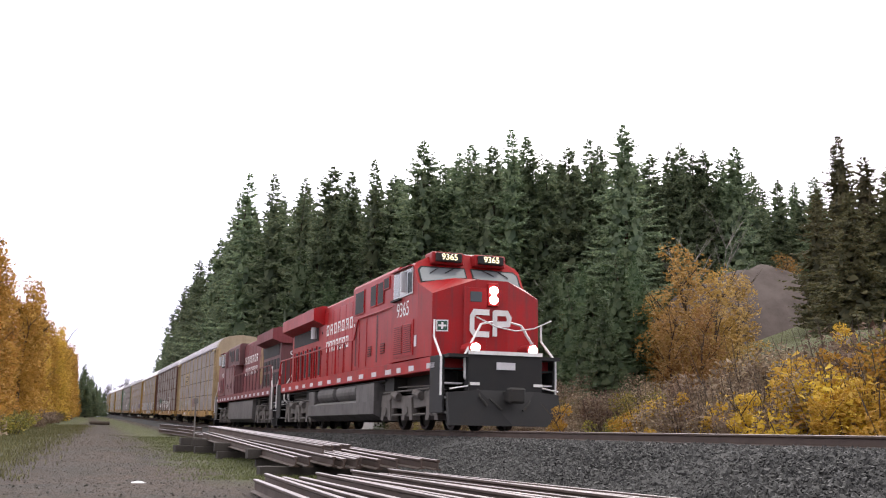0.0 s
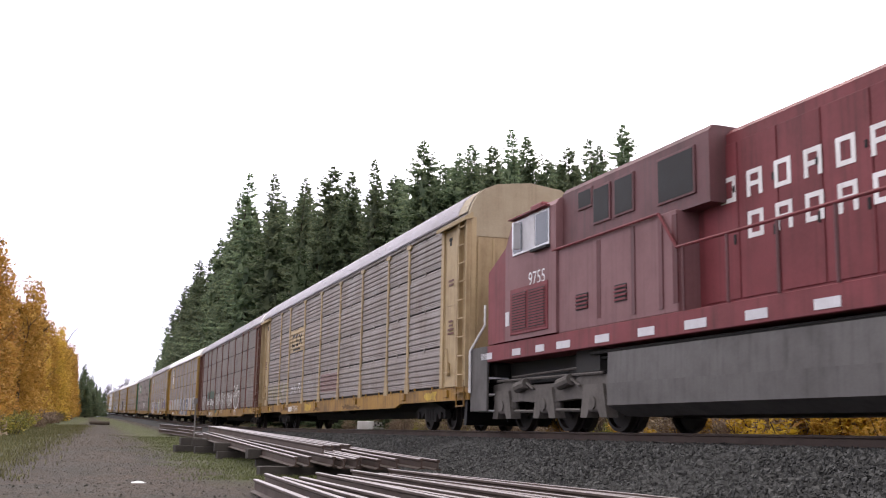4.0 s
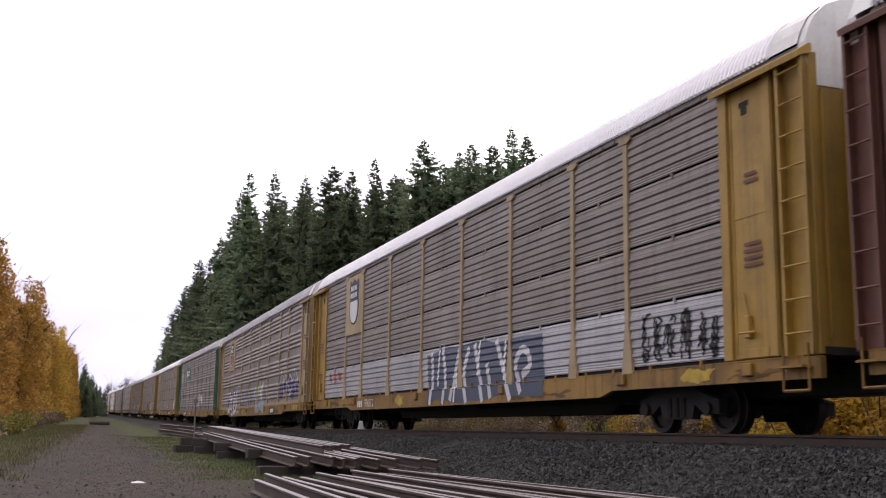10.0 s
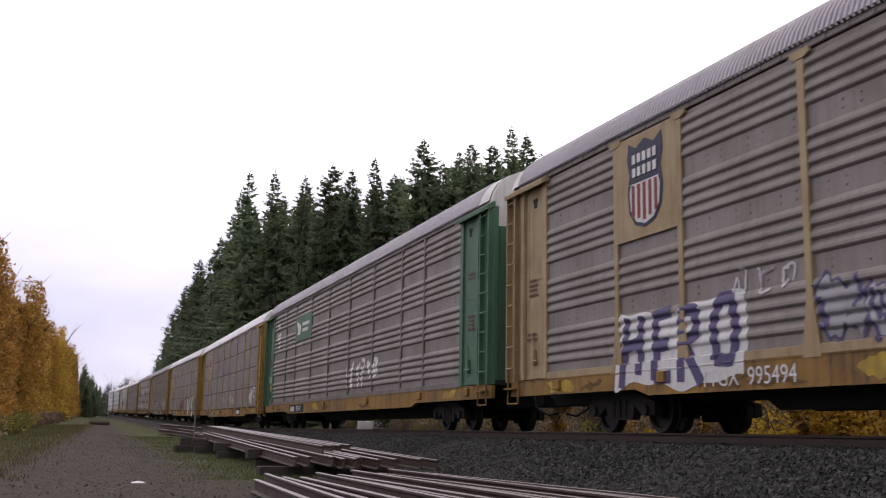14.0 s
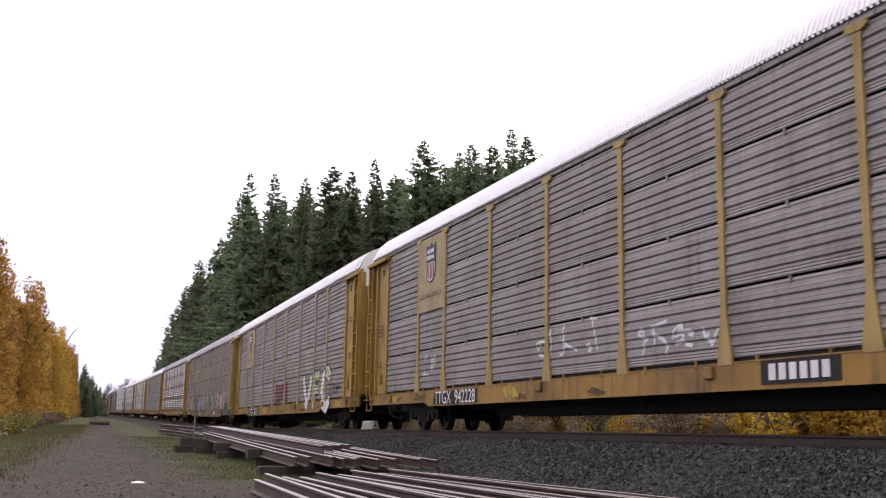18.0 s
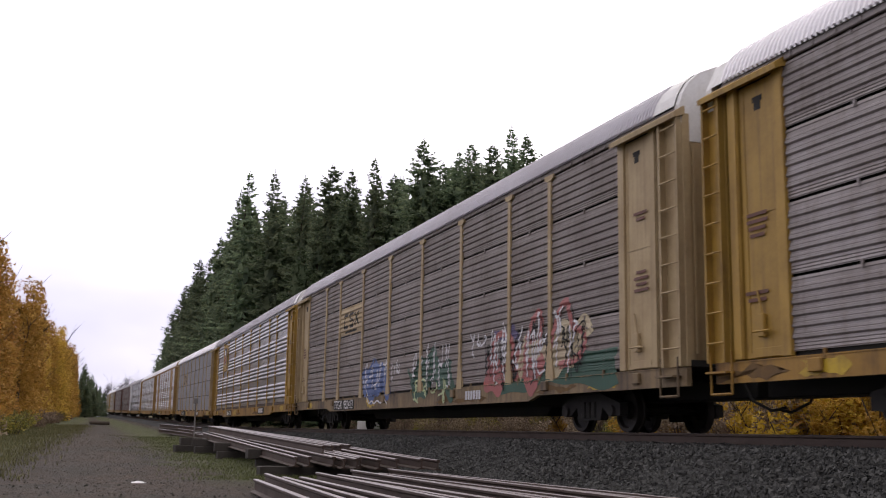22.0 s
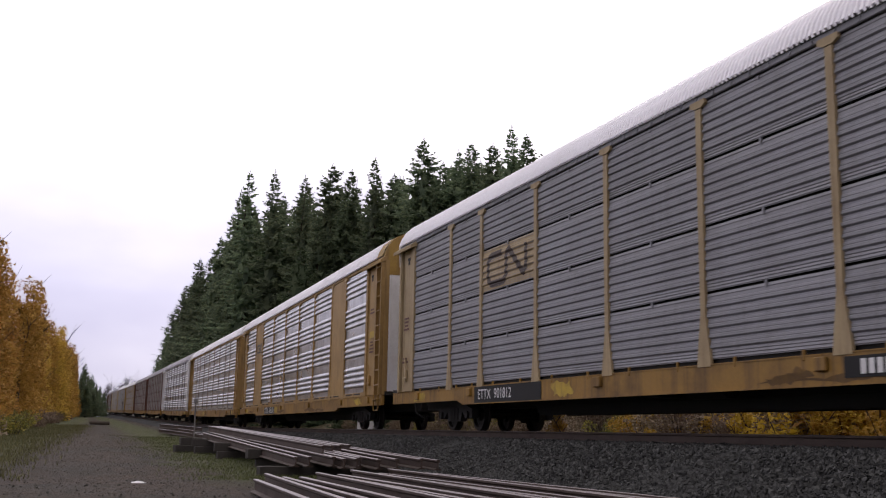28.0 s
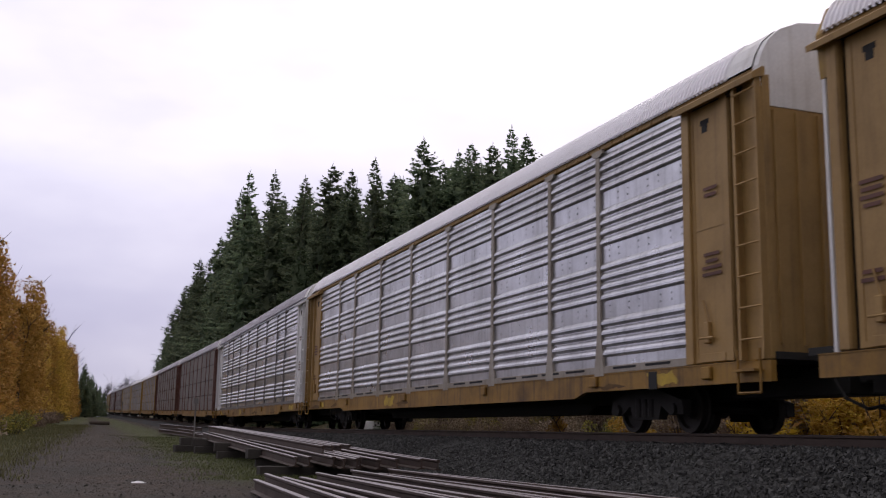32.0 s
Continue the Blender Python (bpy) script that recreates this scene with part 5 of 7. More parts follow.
def rib_x(z, style="A"):
    """How far the ribbed side stands out at the height z."""
    if z < 1.003:
        return -SIDE - (0.042 if z < 0.985 else 0.052)
    if style == "B":
        if z < 1.135:
            return -SIDE - 0.047
        for b in LOUVRE_Z:
            if -0.022 <= z - b <= 0.132:
                return -SIDE - float(np.interp(z - b, [a for a, d in LOUVRE_RIB], [d for a, d in LOUVRE_RIB]))
        return -SIDE
    k = min(3, max(0, int(np.searchsorted(ROW_Z, z)) - 1))
    low, high = ROW_Z[k] + 0.018, ROW_Z[k + 1] - 0.022
    return -SIDE - float(np.interp((z - low) / (high - low), [q for q, d in PLEATS], [d for q, d in PLEATS]))


def stroke(s, pts, w, style, lift=0.006):
    """A painted line of width w through points (y, z), laid over the ribs."""
    fine, m = [], 2 + int(w / 0.03)
    for (y0, z0), (y1, z1) in zip(pts, pts[1:]):
        n = max(2, int(math.hypot(y1 - y0, z1 - z0) / 0.03))
        fine += [(y0 + (y1 - y0) * i / n, z0 + (z1 - z0) * i / n) for i in range(n)]
    fine.append(pts[-1])
    v = []
    for i, (y, z) in enumerate(fine):
        a, b = fine[max(0, i - 1)], fine[min(len(fine) - 1, i + 1)]
        dy, dz = b[0] - a[0], b[1] - a[1]
        l_ = math.hypot(dy, dz) or 1.0
        for k in range(m):
            q = k / (m - 1) - 0.5
            yy, zz = y - dz / l_ * w * q, z + dy / l_ * w * q
            v.append((rib_x(zz, style) - lift, yy, zz))
    s.add(v, [(m * i + k, m * i + k + 1, m * i + m + k + 1, m * i + m + k) for i in range(len(fine) - 1) for k in range(m - 1)])


def blob(car, y0, y1, z0, z1, mat, seed, style="A", wave=0.12, lift=0.004, name="paint_patch"):
    """A patch of paint with a wavy outline, laid over the ribs."""
    rng = random.Random(seed)
    ph = [rng.random() * 6.28 for _ in range(6)]
    n, m = 36, int((z1 - z0) / 0.022)
    v, f = [], []
    for i in range(n + 1):
        u = i / n
        lo = z0 + (z1 - z0) * (wave * (0.5 + 0.5 * math.sin(9 * u + ph[0])) + 0.5 * wave * (0.5 + 0.5 * math.sin(23 * u + ph[1])))
        hi = z1 - (z1 - z0) * (wave * (0.5 + 0.5 * math.sin(7 * u + ph[2])) + 0.6 * wave * (0.5 + 0.5 * math.sin(19 * u + ph[3])))
        for k in range(m + 1):
            z = lo + (hi - lo) * k / m
            y = y0 + (y1 - y0) * u + 0.5 * wave * math.sin(5 * k / m + ph[4])
            v.append((rib_x(z, style) - lift, y, z))
    for i in range(n):
        for k in range(m):
            a = i * (m + 1) + k
            f.append((a, a + 1, a + m + 2, a + m + 1))
    return part(name, mesh_of(name, v, f), mat, car)


def scrawl(car, y0, y1, z0, z1, mat, seed, w=0.05, style="A", letters=None, lift=0.008, bold=False):
    """Illegible looping strokes, one group for each letter-like figure."""
    rng = random.Random(seed)
    s = Shape()
    n = letters or max(2, int(abs(y1 - y0) / 0.6))
    step = (y1 - y0) / n
    for i in range(n):
        c = y0 + (i + 0.5) * step
        a = abs(step) * 0.42
        h = z1 - z0
        for k in range(2 if bold else 2 + rng.randrange(2)):
            pts = [(c + a * rng.uniform(-1, 1), z0 + h * rng.random())]
            for _ in range(3 if bold else 4):
                if rng.random() < 0.5:
                    pts.append((pts[-1][0] + a * rng.uniform(-0.4, 0.4), z0 + h * (0.95 * rng.random() + 0.02)))
                else:
                    pts.append((c + a * rng.uniform(-1, 1), min(z1, max(z0, pts[-1][1] + h * rng.uniform(-0.25, 0.25)))))
            # round the corners
            for _ in range(2):
                q = [pts[0]]
                for p0, p1 in zip(pts, pts[1:]):
                    q += [(p0[0] * 0.72 + p1[0] * 0.28, p0[1] * 0.72 + p1[1] * 0.28), (p0[0] * 0.28 + p1[0] * 0.72, p0[1] * 0.28 + p1[1] * 0.72)]
                pts = q + [pts[-1]]
            stroke(s, pts, w, style, lift + 0.001 * k)
    return tagged(part("scrawl", s.mesh("scrawl"), mat, car), kind="stuff")


def piece(car, y0, y1, z0, z1, fill, line, seed, n=4, style="A", halo=None):
    """A row of swollen, illegible letters: filled bodies with an outline and inner strokes."""
    rng = random.Random(seed)
    if halo:
        blob(car, y0 + 0.15, y1 - 0.15, z0 - 0.02, z1 + 0.1, halo, seed, style, 0.22, 0.004)
    step = (y1 - y0) / n
    for i in range(n):
        a, b = y0 + i * step - 0.03, y0 + (i + 1) * step + 0.03
        lo, hi = z0 + 0.12 * (z1 - z0) * rng.random(), z1 - 0.15 * (z1 - z0) * rng.random()
        blob(car, a, b, lo - 0.03, hi + 0.03, line, seed * 7 + i, style, 0.18, 0.009, "letter_outline")
        blob(car, a + 0.06 * (1 if step > 0 else -1), b - 0.06 * (1 if step > 0 else -1), lo + 0.03, hi - 0.03, fill, seed * 7 + i, style, 0.18, 0.013, "letter_body")
        s = Shape()
        c, w = (a + b) / 2, abs(step) * 0.3
        for k in range(2):
            p0 = (c + w * rng.uniform(-1, 1), lo + (hi - lo) * rng.uniform(0.15, 0.45))
            p1 = (p0[0] + w * rng.uniform(-0.6, 0.6), lo + (hi - lo) * rng.uniform(0.55, 0.85))
            stroke(s, [p0, ((p0[0] + p1[0]) / 2 + 0.1 * rng.uniform(-1, 1), (p0[1] + p1[1]) / 2), p1], rng.uniform(0.05, 0.12), style, 0.017)
        part("letter_stroke", s.mesh("letter_stroke"), line, car)


def plate(car, y0, y1, z0, z1, mat, x=-SIDE - 0.05, name="plate", label="", t=0.012):
    return part(name, Shape().box(x - t, x, min(y0, y1), max(y0, y1), z0, z1).mesh(name), mat, car, label)


def flat_shape(car, pts, x, mat, name="emblem_field"):
    """A flat outline of (y, z), a few millimetres thick."""
    return part(name, Shape().side(pts, x - 0.006, x).mesh(name), mat, car)


def shield(car, y, z, h, x, lower=WHITE, stripes=True):
    """A plain shield emblem: a dark head over a striped or white field, with bars for its wording."""
    w = h * 0.36
    out = [(-0.92, 0.5), (-0.5, 0.42), (0, 0.5), (0.5, 0.42), (0.92, 0.5), (1.0, 0.30), (0.86, 0.14), (0.98, -0.08), (0.9, -0.3), (0.55, -0.45), (0, -0.5), (-0.55, -0.45), (-0.9, -0.3), (-0.98, -0.08), (-0.86, 0.14), (-1.0, 0.30)]
    big = [(y - a * w * 1.08, z + b * h * 1.05) for a, b in out]
    flat_shape(car, big, x, NAVY)
    flat_shape(car, [(y - a * w * 0.93, z + min(b, 0.02) * h * 0.97) for a, b in out[5:]], x - 0.008, lower)
    if stripes:
        for k in range(5):
            a = -0.68 + 0.34 * k
            zz = -0.44 + 0.1 * abs(a)
            flat_shape(car, [(y - (a - 0.085) * w, z + 0.0 * h), (y - (a + 0.085) * w, z + 0.0 * h), (y - (a + 0.085) * w, z + zz * h), (y - (a - 0.085) * w, z + zz * h)], x - 0.016, SIGNAL_RED, "emblem_stripe")
    for zz in (0.31, 0.15):
        for k in range(5):
            a = -0.62 + 0.31 * k
            flat_shape(car, [(y - (a - 0.10) * w, z + (zz + 0.055) * h), (y - (a + 0.10) * w, z + (zz + 0.055) * h), (y - (a + 0.10) * w, z + (zz - 0.055) * h), (y - (a - 0.10) * w, z + (zz - 0.055) * h)], x - 0.016, WHITE, "emblem_bar")


def bars(car, y, z, n, w, h, x, mat, gap=0.35):
    """A word drawn as plain bars, one for each letter."""
    for k in range(n):
        c = y - (k - (n - 1) / 2) * w * (1 + gap)
        flat_shape(car, [(c + w / 2, z + h / 2), (c - w / 2, z + h / 2), (c - w / 2, z - h / 2), (c + w / 2, z - h / 2)], x, mat, "letter_bar")


def number_board(car, y, marks, number, w=2.4, board=True):
    """The wagon's number on the sill, after its owner's code or, where that cannot be read, bars."""
    if board:
        plate(car, y - w / 2, y + w / 2, 0.63, 0.94, BLACK, -SIDE - 0.041, "number_plate")
    x = -SIDE - 0.056
    if isinstance(marks, str):
        lettering(marks + "  " + number, w / 6.6, car, on_side(y, 0.775, x), WHITE)
    else:
        bars(car, y + w * 0.29, 0.775, marks, 0.13, 0.20, -SIDE - 0.050, WHITE, 0.5)
        lettering(number, 0.33, car, on_side(y - w * 0.16, 0.775, x), WHITE)


def bent(pts):
    for _ in range(2):
        q = [pts[0]]
        for a, b in zip(pts, pts[1:]):
            q += [(a[0] * 0.75 + b[0] * 0.25, a[1] * 0.75 + b[1] * 0.25), (a[0] * 0.25 + b[0] * 0.75, a[1] * 0.25 + b[1] * 0.75)]
        pts = q + [pts[-1]]
    return pts


def tag(car, y0, y1, z0, z1, lines, w, mat, style="A", lift=0.014, soft=True):
    """Sprayed lines; each line in shares of the tag's width and height."""
    s = Shape()
    for pts in lines:
        pts = [(y0 + (y1 - y0) * u, z0 + (z1 - z0) * v) for u, v in pts]
        stroke(s, bent(pts) if soft else pts, w, style, lift)
    part("sprayed_tag", s.mesh("sprayed_tag"), mat, car)


def fat(car, y0, y1, z0, z1, lines, w, fill, line, style="A"):
    """Thick sprayed figures with a dark outline."""
    tag(car, y0, y1, z0, z1, lines, w + 0.12, line, style, 0.010, False)
    tag(car, y0, y1, z0, z1, lines, w, fill, style, 0.017, False)


def slashes(n, seed):
    rng = random.Random(seed)
    out = []
    for k in range(n):
        u, lean = (k + 0.5) / n, rng.uniform(-0.05, 0.05)
        lo, hi = rng.uniform(0.0, 0.3), rng.uniform(0.6, 1.0)
        out.append([(u, lo), (u + lean * 0.4 + 0.02, (lo + hi) / 2), (u + lean, hi)])
    return out


def stencil(car, y, z, seed, rows=3, w=0.5):
    """Small notices on an end panel, too small to read."""
    rng = random.Random(seed)
    for k in range(rows):
        ww = w * rng.uniform(0.5, 1)
        plate(car, y - ww / 2, y + ww / 2, z - 0.1 * k, z - 0.1 * k + 0.05, BROWN, -SIDE - 0.032, "stencil_line", t=0.004)


def yellow_blocks(car, *ys):
    """Safety-yellow paint, rust and soot in worn patches on the sill."""
    rng = random.Random(int(abs(ys[0]) * 100) + len(car.children) + CARS.index(car))
    for y in ys:
        w = rng.uniform(0.30, 0.55)
        blob(car, y + w, y - w, 0.72 if abs(y) > 8.0 else 0.63, 0.965, BRIGHT_YELLOW, rng.randrange(999), "A", 0.16, 0.004)
    for k in range(5):
        y, w = rng.uniform(-HL + 0.8, HL - 0.8), rng.uniform(0.2, 0.8)
        low = 0.71 if abs(y) + w > 8.3 else 0.62
        blob(car, y + w, y - w, low, low + rng.uniform(0.12, 0.27), RUST, rng.randrange(999), "A", 0.35, 0.003, "rust_patch")


def letter_panel(car, row, mat, bay=7, word=3, ink=BLACK):
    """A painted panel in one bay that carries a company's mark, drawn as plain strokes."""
    y0, y1, z0, z1 = EDGES[bay] + 0.08, EDGES[bay + 1] - 0.08, ROW_Z[row] + 0.03, ROW_Z[row + 1] - 0.03
    blob(car, y0, y1, z0, z1, mat, 3, "A", 0.0, 0.003, "painted_panel")
    s = Shape()
    if word == 2:
        a, b, c = y1 - 0.32, y1 - 1.32, y0 + 0.42
        worm = [(b + 0.24, z1 - 0.17), (a - 0.16, z1 - 0.17), (a, z1 - 0.29), (a, z0 + 0.25), (a - 0.16, z0 + 0.13), (b + 0.16, z0 + 0.13), (b, z0 + 0.25), (b, z1 - 0.24), (b - 0.13, z1 - 0.14), (c + 0.13, z0 + 0.17), (c, z0 + 0.27), (c, z1 - 0.16)]
        stroke(s, worm, 0.15, "A", 0.012)
    else:
        w, h = 0.11, 0.20
        zc = (z0 + z1) / 2
        for k in range(3):
            c = y1 - 0.75 - 0.66 * k
            if k == 0:
                stroke(s, [(c - 0.22, zc + h), (c + 0.2, zc + h), (c + 0.22, zc - h), (c - 0.22, zc - h)], w, "A")
            elif k == 1:
                stroke(s, [(c - 0.22, zc + h), (c + 0.22, zc + h), (c + 0.2, zc), (c - 0.2, zc), (c - 0.22, zc - h), (c + 0.22, zc - h)], w, "A")
            else:
                stroke(s, [(c - 0.24, zc + h), (c + 0.24, zc - h)], w, "A")
                stroke(s, [(c - 0.24, zc - h), (c + 0.24, zc + h)], w, "A", 0.008)
        stroke(s, [(y1 - 0.6, z0 + 0.1), (y0 + 0.7, z0 + 0.1)], 0.07, "A")
    part("company_mark", s.mesh("company_mark"), ink, car)


def emblem_panel(car, mat, low=3.11, white=False, slogan=False):
    plate(car, EDGES[8] + 0.04, EDGES[9] - 0.04, low, 5.0, mat, -SIDE - 0.04, "painted_panel")
    y = (EDGES[8] + EDGES[9]) / 2
    shield(car, y, 4.3 if slogan else 4.12, 1.0 if slogan else 1.45, -SIDE - 0.056, WHITE, not white)
    if slogan:
        lettering("BUILDING AMERICA", 0.185, car, on_side(y, 3.45, -SIDE - 0.062), BROWN)


for k, car in enumerate(CARS[:13]):
    stencil(car, HL - 1.35, 3.0, k, 4)
    stencil(car, HL - 1.3, 1.9, k + 50, 2)
    stencil(car, -HL + 1.3, 2.6, k + 90, 4)
    stencil(car, -HL + 1.3, 3.6, k + 30, 2)
    yellow_blocks(car, HL - 2.6, 3.2, -HL + 2.7)
C = CARS
HEART = [[(0.0, 0.78), (0.05, 0.5), (0.2, 0.2), (0.45, 0.0), (0.8, 0.15), (1.0, 0.45), (0.98, 0.68), (0.8, 0.72), (0.6, 0.62)], [(0.0, 0.78), (0.12, 0.95), (0.3, 0.9), (0.35, 0.65)],
         [(0.15, 0.7), (0.2, 0.25), (0.35, 0.78), (0.42, 0.3)], [(0.5, 0.95), (0.45, 0.4), (0.6, 0.88), (0.75, 1.0), (0.7, 0.6), (0.55, 0.5)], [(0.45, 0.0), (0.62, -0.08)]]
GREY_NAVY = material("grey_navy_spray_paint", (0.062, 0.078, 0.125), 0.6, 0.1, (0.09, 0.095, 0.115), 0.5, 1.0, 0.4)
letter_panel(C[0], 2, BUFF)
number_board(C[0], 5.9, 4, "710454", 2.3, False)
blob(C[0], -1.3, 1.2, 1.3, 1.95, FADED_RED, 5, "A", 0.02)
tag(C[0], 12.0, 7.4, 1.12, 2.0, [[(0.05, 0.1), (0.1, 0.9)], [(0.2, 0.1), (0.22, 0.9)], [(0.05, 0.5), (0.22, 0.52)], [(0.36, 0.15), (0.3, 0.5), (0.38, 0.78), (0.48, 0.5), (0.38, 0.15)], [(0.58, 0.05), (0.6, 0.95)], [(0.78, 0.92), (0.62, 0.5), (0.8, 0.08)], [(0.88, 0.1), (0.9, 0.9)], [(0.9, 0.5), (1.0, 0.9)]], 0.27, FADED_YELLOW, "A", 0.005)
scrawl(C[0], 6.8, 4.8, 1.35, 1.8, PALE, 7, 0.03)
scrawl(C[0], 4.2, 2.4, 1.35, 1.9, FADED, 67, 0.03)

number_board(C[1], 6.0, 3, "978173", 2.6, False)
scrawl(C[1], 11.6, 9.5, 1.3, 2.15, PALE, 8, 0.06, "A", 3)
blob(C[1], 8.7, 5.0, 1.75, 2.3, DEEP_GREEN, 9, "A", 0.1)
piece(C[1], 8.6, 5.0, 1.2, 1.85, WHITE, BLACK, 10, 5)
scrawl(C[1], 3.5, -1.0, 1.2, 2.1, WHITE, 12, 0.06, "A", 6, 0.014)
tag(C[1], 1.2, -0.1, 0.75, 2.1, [[(0.0, 0.45), (0.3, 0.6), (0.5, 1.0), (0.8, 0.7), (0.5, 0.4), (0.2, 0.1)], [(0.5, 0.5), (0.75, 0.05)]], 0.07, WHITE)
tag(C[1], -1.6, -2.4, 1.25, 1.95, [[(0.5, 0.1), (0.0, 0.6), (0.2, 1.0), (0.6, 0.9), (0.9, 0.6), (0.5, 0.1)]], 0.06, WHITE)
scrawl(C[1], -2.3, -4.05, 1.2, 1.95, WHITE, 13, 0.055, "A", 5, 0.014)
tag(C[1], -4.36, -6.95, 0.96, 2.38, HEART, 0.075, WHITE)
tag(C[1], -5.1, -6.0, 0.66, 0.94, [[(0.05, 0.9), (0.3, 0.9)], [(0.17, 0.9), (0.17, 0.1)], [(0.4, 0.9), (0.65, 0.9)], [(0.52, 0.9), (0.52, 0.1)], [(0.75, 0.9), (1.0, 0.1)], [(1.0, 0.9), (0.75, 0.1)]], 0.06, PALE, "A", 0.02, False)
blob(C[1], 3.9, 3.1, 0.75, 1.15, DEEP_GREEN, 16, "A", 0.2, 0.01)

for o in [o for o in C[2].children if o.name.startswith("side_panel") and o.data.vertices[0].co.z < 1.5]:
    o.material_slots[0].material = SCRUBBED
emblem_panel(C[2], BUFF, 3.05, True)
number_board(C[2], 6.6, 3, "976512", 2.3, False)
blob(C[2], 0.9, -6.0, 0.62, 2.05, GREY_NAVY, 18, "A", 0.07, 0.006)
tag(C[2], 0.8, -5.9, 0.63, 2.05, [[(0.02, 0.0), (0.05, 0.5), (0.03, 0.95)], [(0.16, 0.0), (0.19, 0.45), (0.15, 1.0)], [(0.24, 0.05), (0.33, 0.95)], [(0.40, 0.0), (0.36, 0.5), (0.42, 0.9)], [(0.55, 0.0), (0.47, 0.95)], [(0.62, 0.05), (0.58, 0.6)], [(0.78, 0.0), (0.66, 0.95)], [(0.86, 0.1), (0.80, 0.55), (0.88, 0.8), (0.94, 0.5), (0.86, 0.35)]], 0.17, PALE, "A", 0.012)
tag(C[2], 0.8, -5.9, 0.66, 2.05, [[(0.10, 0.3), (0.12, 0.95)], [(0.28, 0.0), (0.30, 0.5)], [(0.50, 0.4), (0.52, 0.98)], [(0.72, 0.3), (0.74, 0.9)]], 0.09, WHITE, "A", 0.016)
scrawl(C[2], 11.6, 9.6, 1.5, 2.0, PINK, 19, 0.12, "A", 3)
for sd in (81, 82):
    scrawl(C[2], -9.7, -12.0, 1.1, 1.9, BLACK, sd, 0.035, "A", 6, 0.012)

emblem_panel(C[3], BUFF, 3.2)
blob(C[3], 9.35, 5.75, 0.62, 2.05, WHITE, 20, "B", 0.10, 0.006)
tag(C[3], 9.3, 5.85, 0.66, 2.0, [[(0.04, 0.05), (0.10, 0.92)], [(0.20, 0.2), (0.23, 0.92)], [(0.08, 0.55), (0.24, 0.6)], [(0.34, 0.12), (0.36, 0.92)], [(0.34, 0.88), (0.48, 0.92)], [(0.36, 0.52), (0.46, 0.54)], [(0.34, 0.15), (0.48, 0.15)],
    [(0.56, 0.08), (0.57, 0.9), (0.68, 0.88), (0.68, 0.6), (0.58, 0.52), (0.72, 0.05)], [(0.82, 0.3), (0.81, 0.7), (0.86, 0.95), (0.94, 0.95), (0.97, 0.6), (0.93, 0.28), (0.82, 0.3)]], 0.20, PURPLE, "B", 0.014, False)
piece(C[3], 4.3, 0.7, 1.0, 2.05, FADED, PURPLE, 22, 4, "B")
scrawl(C[3], 6.0, 4.6, 1.9, 2.3, PALE, 86, 0.04, "B", 3, 0.014)
blob(C[3], -0.1, -1.6, 1.02, 2.0, PALE_BLUE, 24, "B", 0.35, 0.010)
blob(C[3], -1.0, -3.5, 0.63, 1.55, PALE_BLUE, 88, "B", 0.22, 0.013)
blob(C[3], -1.75, -2.35, 1.2, 2.45, PALE_GREEN, 87, "B", 0.3, 0.018)
blob(C[3], -2.4, -3.1, 1.15, 2.3, PALE, 89, "B", 0.25, 0.018)
tag(C[3], -0.1, -4.4, 0.66, 2.5, [[(0.1, 0.25), (0.3, 0.7)], [(0.42, 0.1), (0.5, 0.6), (0.48, 0.95)], [(0.62, 0.05), (0.64, 0.5)], [(0.78, 0.95), (0.8, 0.6), (1.0, 0.3)]], 0.06, PURPLE, "B", 0.024)
blob(C[3], -7.6, -11.8, 1.15, 2.25, PURPLE, 26, "B", 0.25, 0.008)
tag(C[3], -7.6, -11.8, 1.2, 2.5, [[(0.02, 0.6), (0.08, 0.95), (0.22, 0.6), (0.3, 0.85), (0.44, 0.5), (0.52, 0.8), (0.7, 0.55), (0.82, 0.9), (0.98, 0.5)], [(0.2, 0.5), (0.28, 0.15)], [(0.5, 0.45), (0.6, 0.1), (0.7, 0.4)], [(0.85, 0.45), (0.9, 0.1)]], 0.075, PALE, "B", 0.016, False)
number_board(C[3], 5.75, "TTGX", "995494", 2.3, False)
plate(C[3], -6.6, -5.3, 0.64, 0.90, BLACK, -SIDE - 0.041, "mark_plate")
bars(C[3], -5.95, 0.77, 6, 0.10, 0.17, -SIDE - 0.055, WHITE, 0.5)

plate(C[4], EDGES[7] + 0.05, EDGES[8] - 0.05, 3.5, 4.5, GREEN, -SIDE - 0.04, "painted_panel")
flat_shape(C[4], [(7.0, 3.75), (6.35, 3.75), (6.25, 3.95), (6.35, 4.15), (7.0, 4.3), (7.0, 4.15), (6.8, 4.05), (6.8, 3.85)], -SIDE - 0.056, WHITE)
bars(C[4], 5.35, 4.12, 10, 0.095, 0.14, -SIDE - 0.056, WHITE)
bars(C[4], 5.45, 3.88, 8, 0.095, 0.14, -SIDE - 0.056, WHITE)
scrawl(C[4], -1.0, -5.0, 1.25, 2.2, WHITE, 28, 0.12, "B", 6)
tag(C[4], 11.3, 10.6, 3.4, 4.15, [[(0.0, 0.85), (0.9, 0.95)], [(0.0, 0.62), (0.95, 0.72)], [(0.5, 0.45), (1.0, 0.45)], [(0.6, 0.2), (1.0, 0.15)]], 0.13, WHITE, "B", 0.012, False)
tag(C[4], 11.3, 10.7, 4.3, 4.6, [[(0.0, 0.5), (0.9, 0.6)]], 0.13, WHITE, "B", 0.012, False)
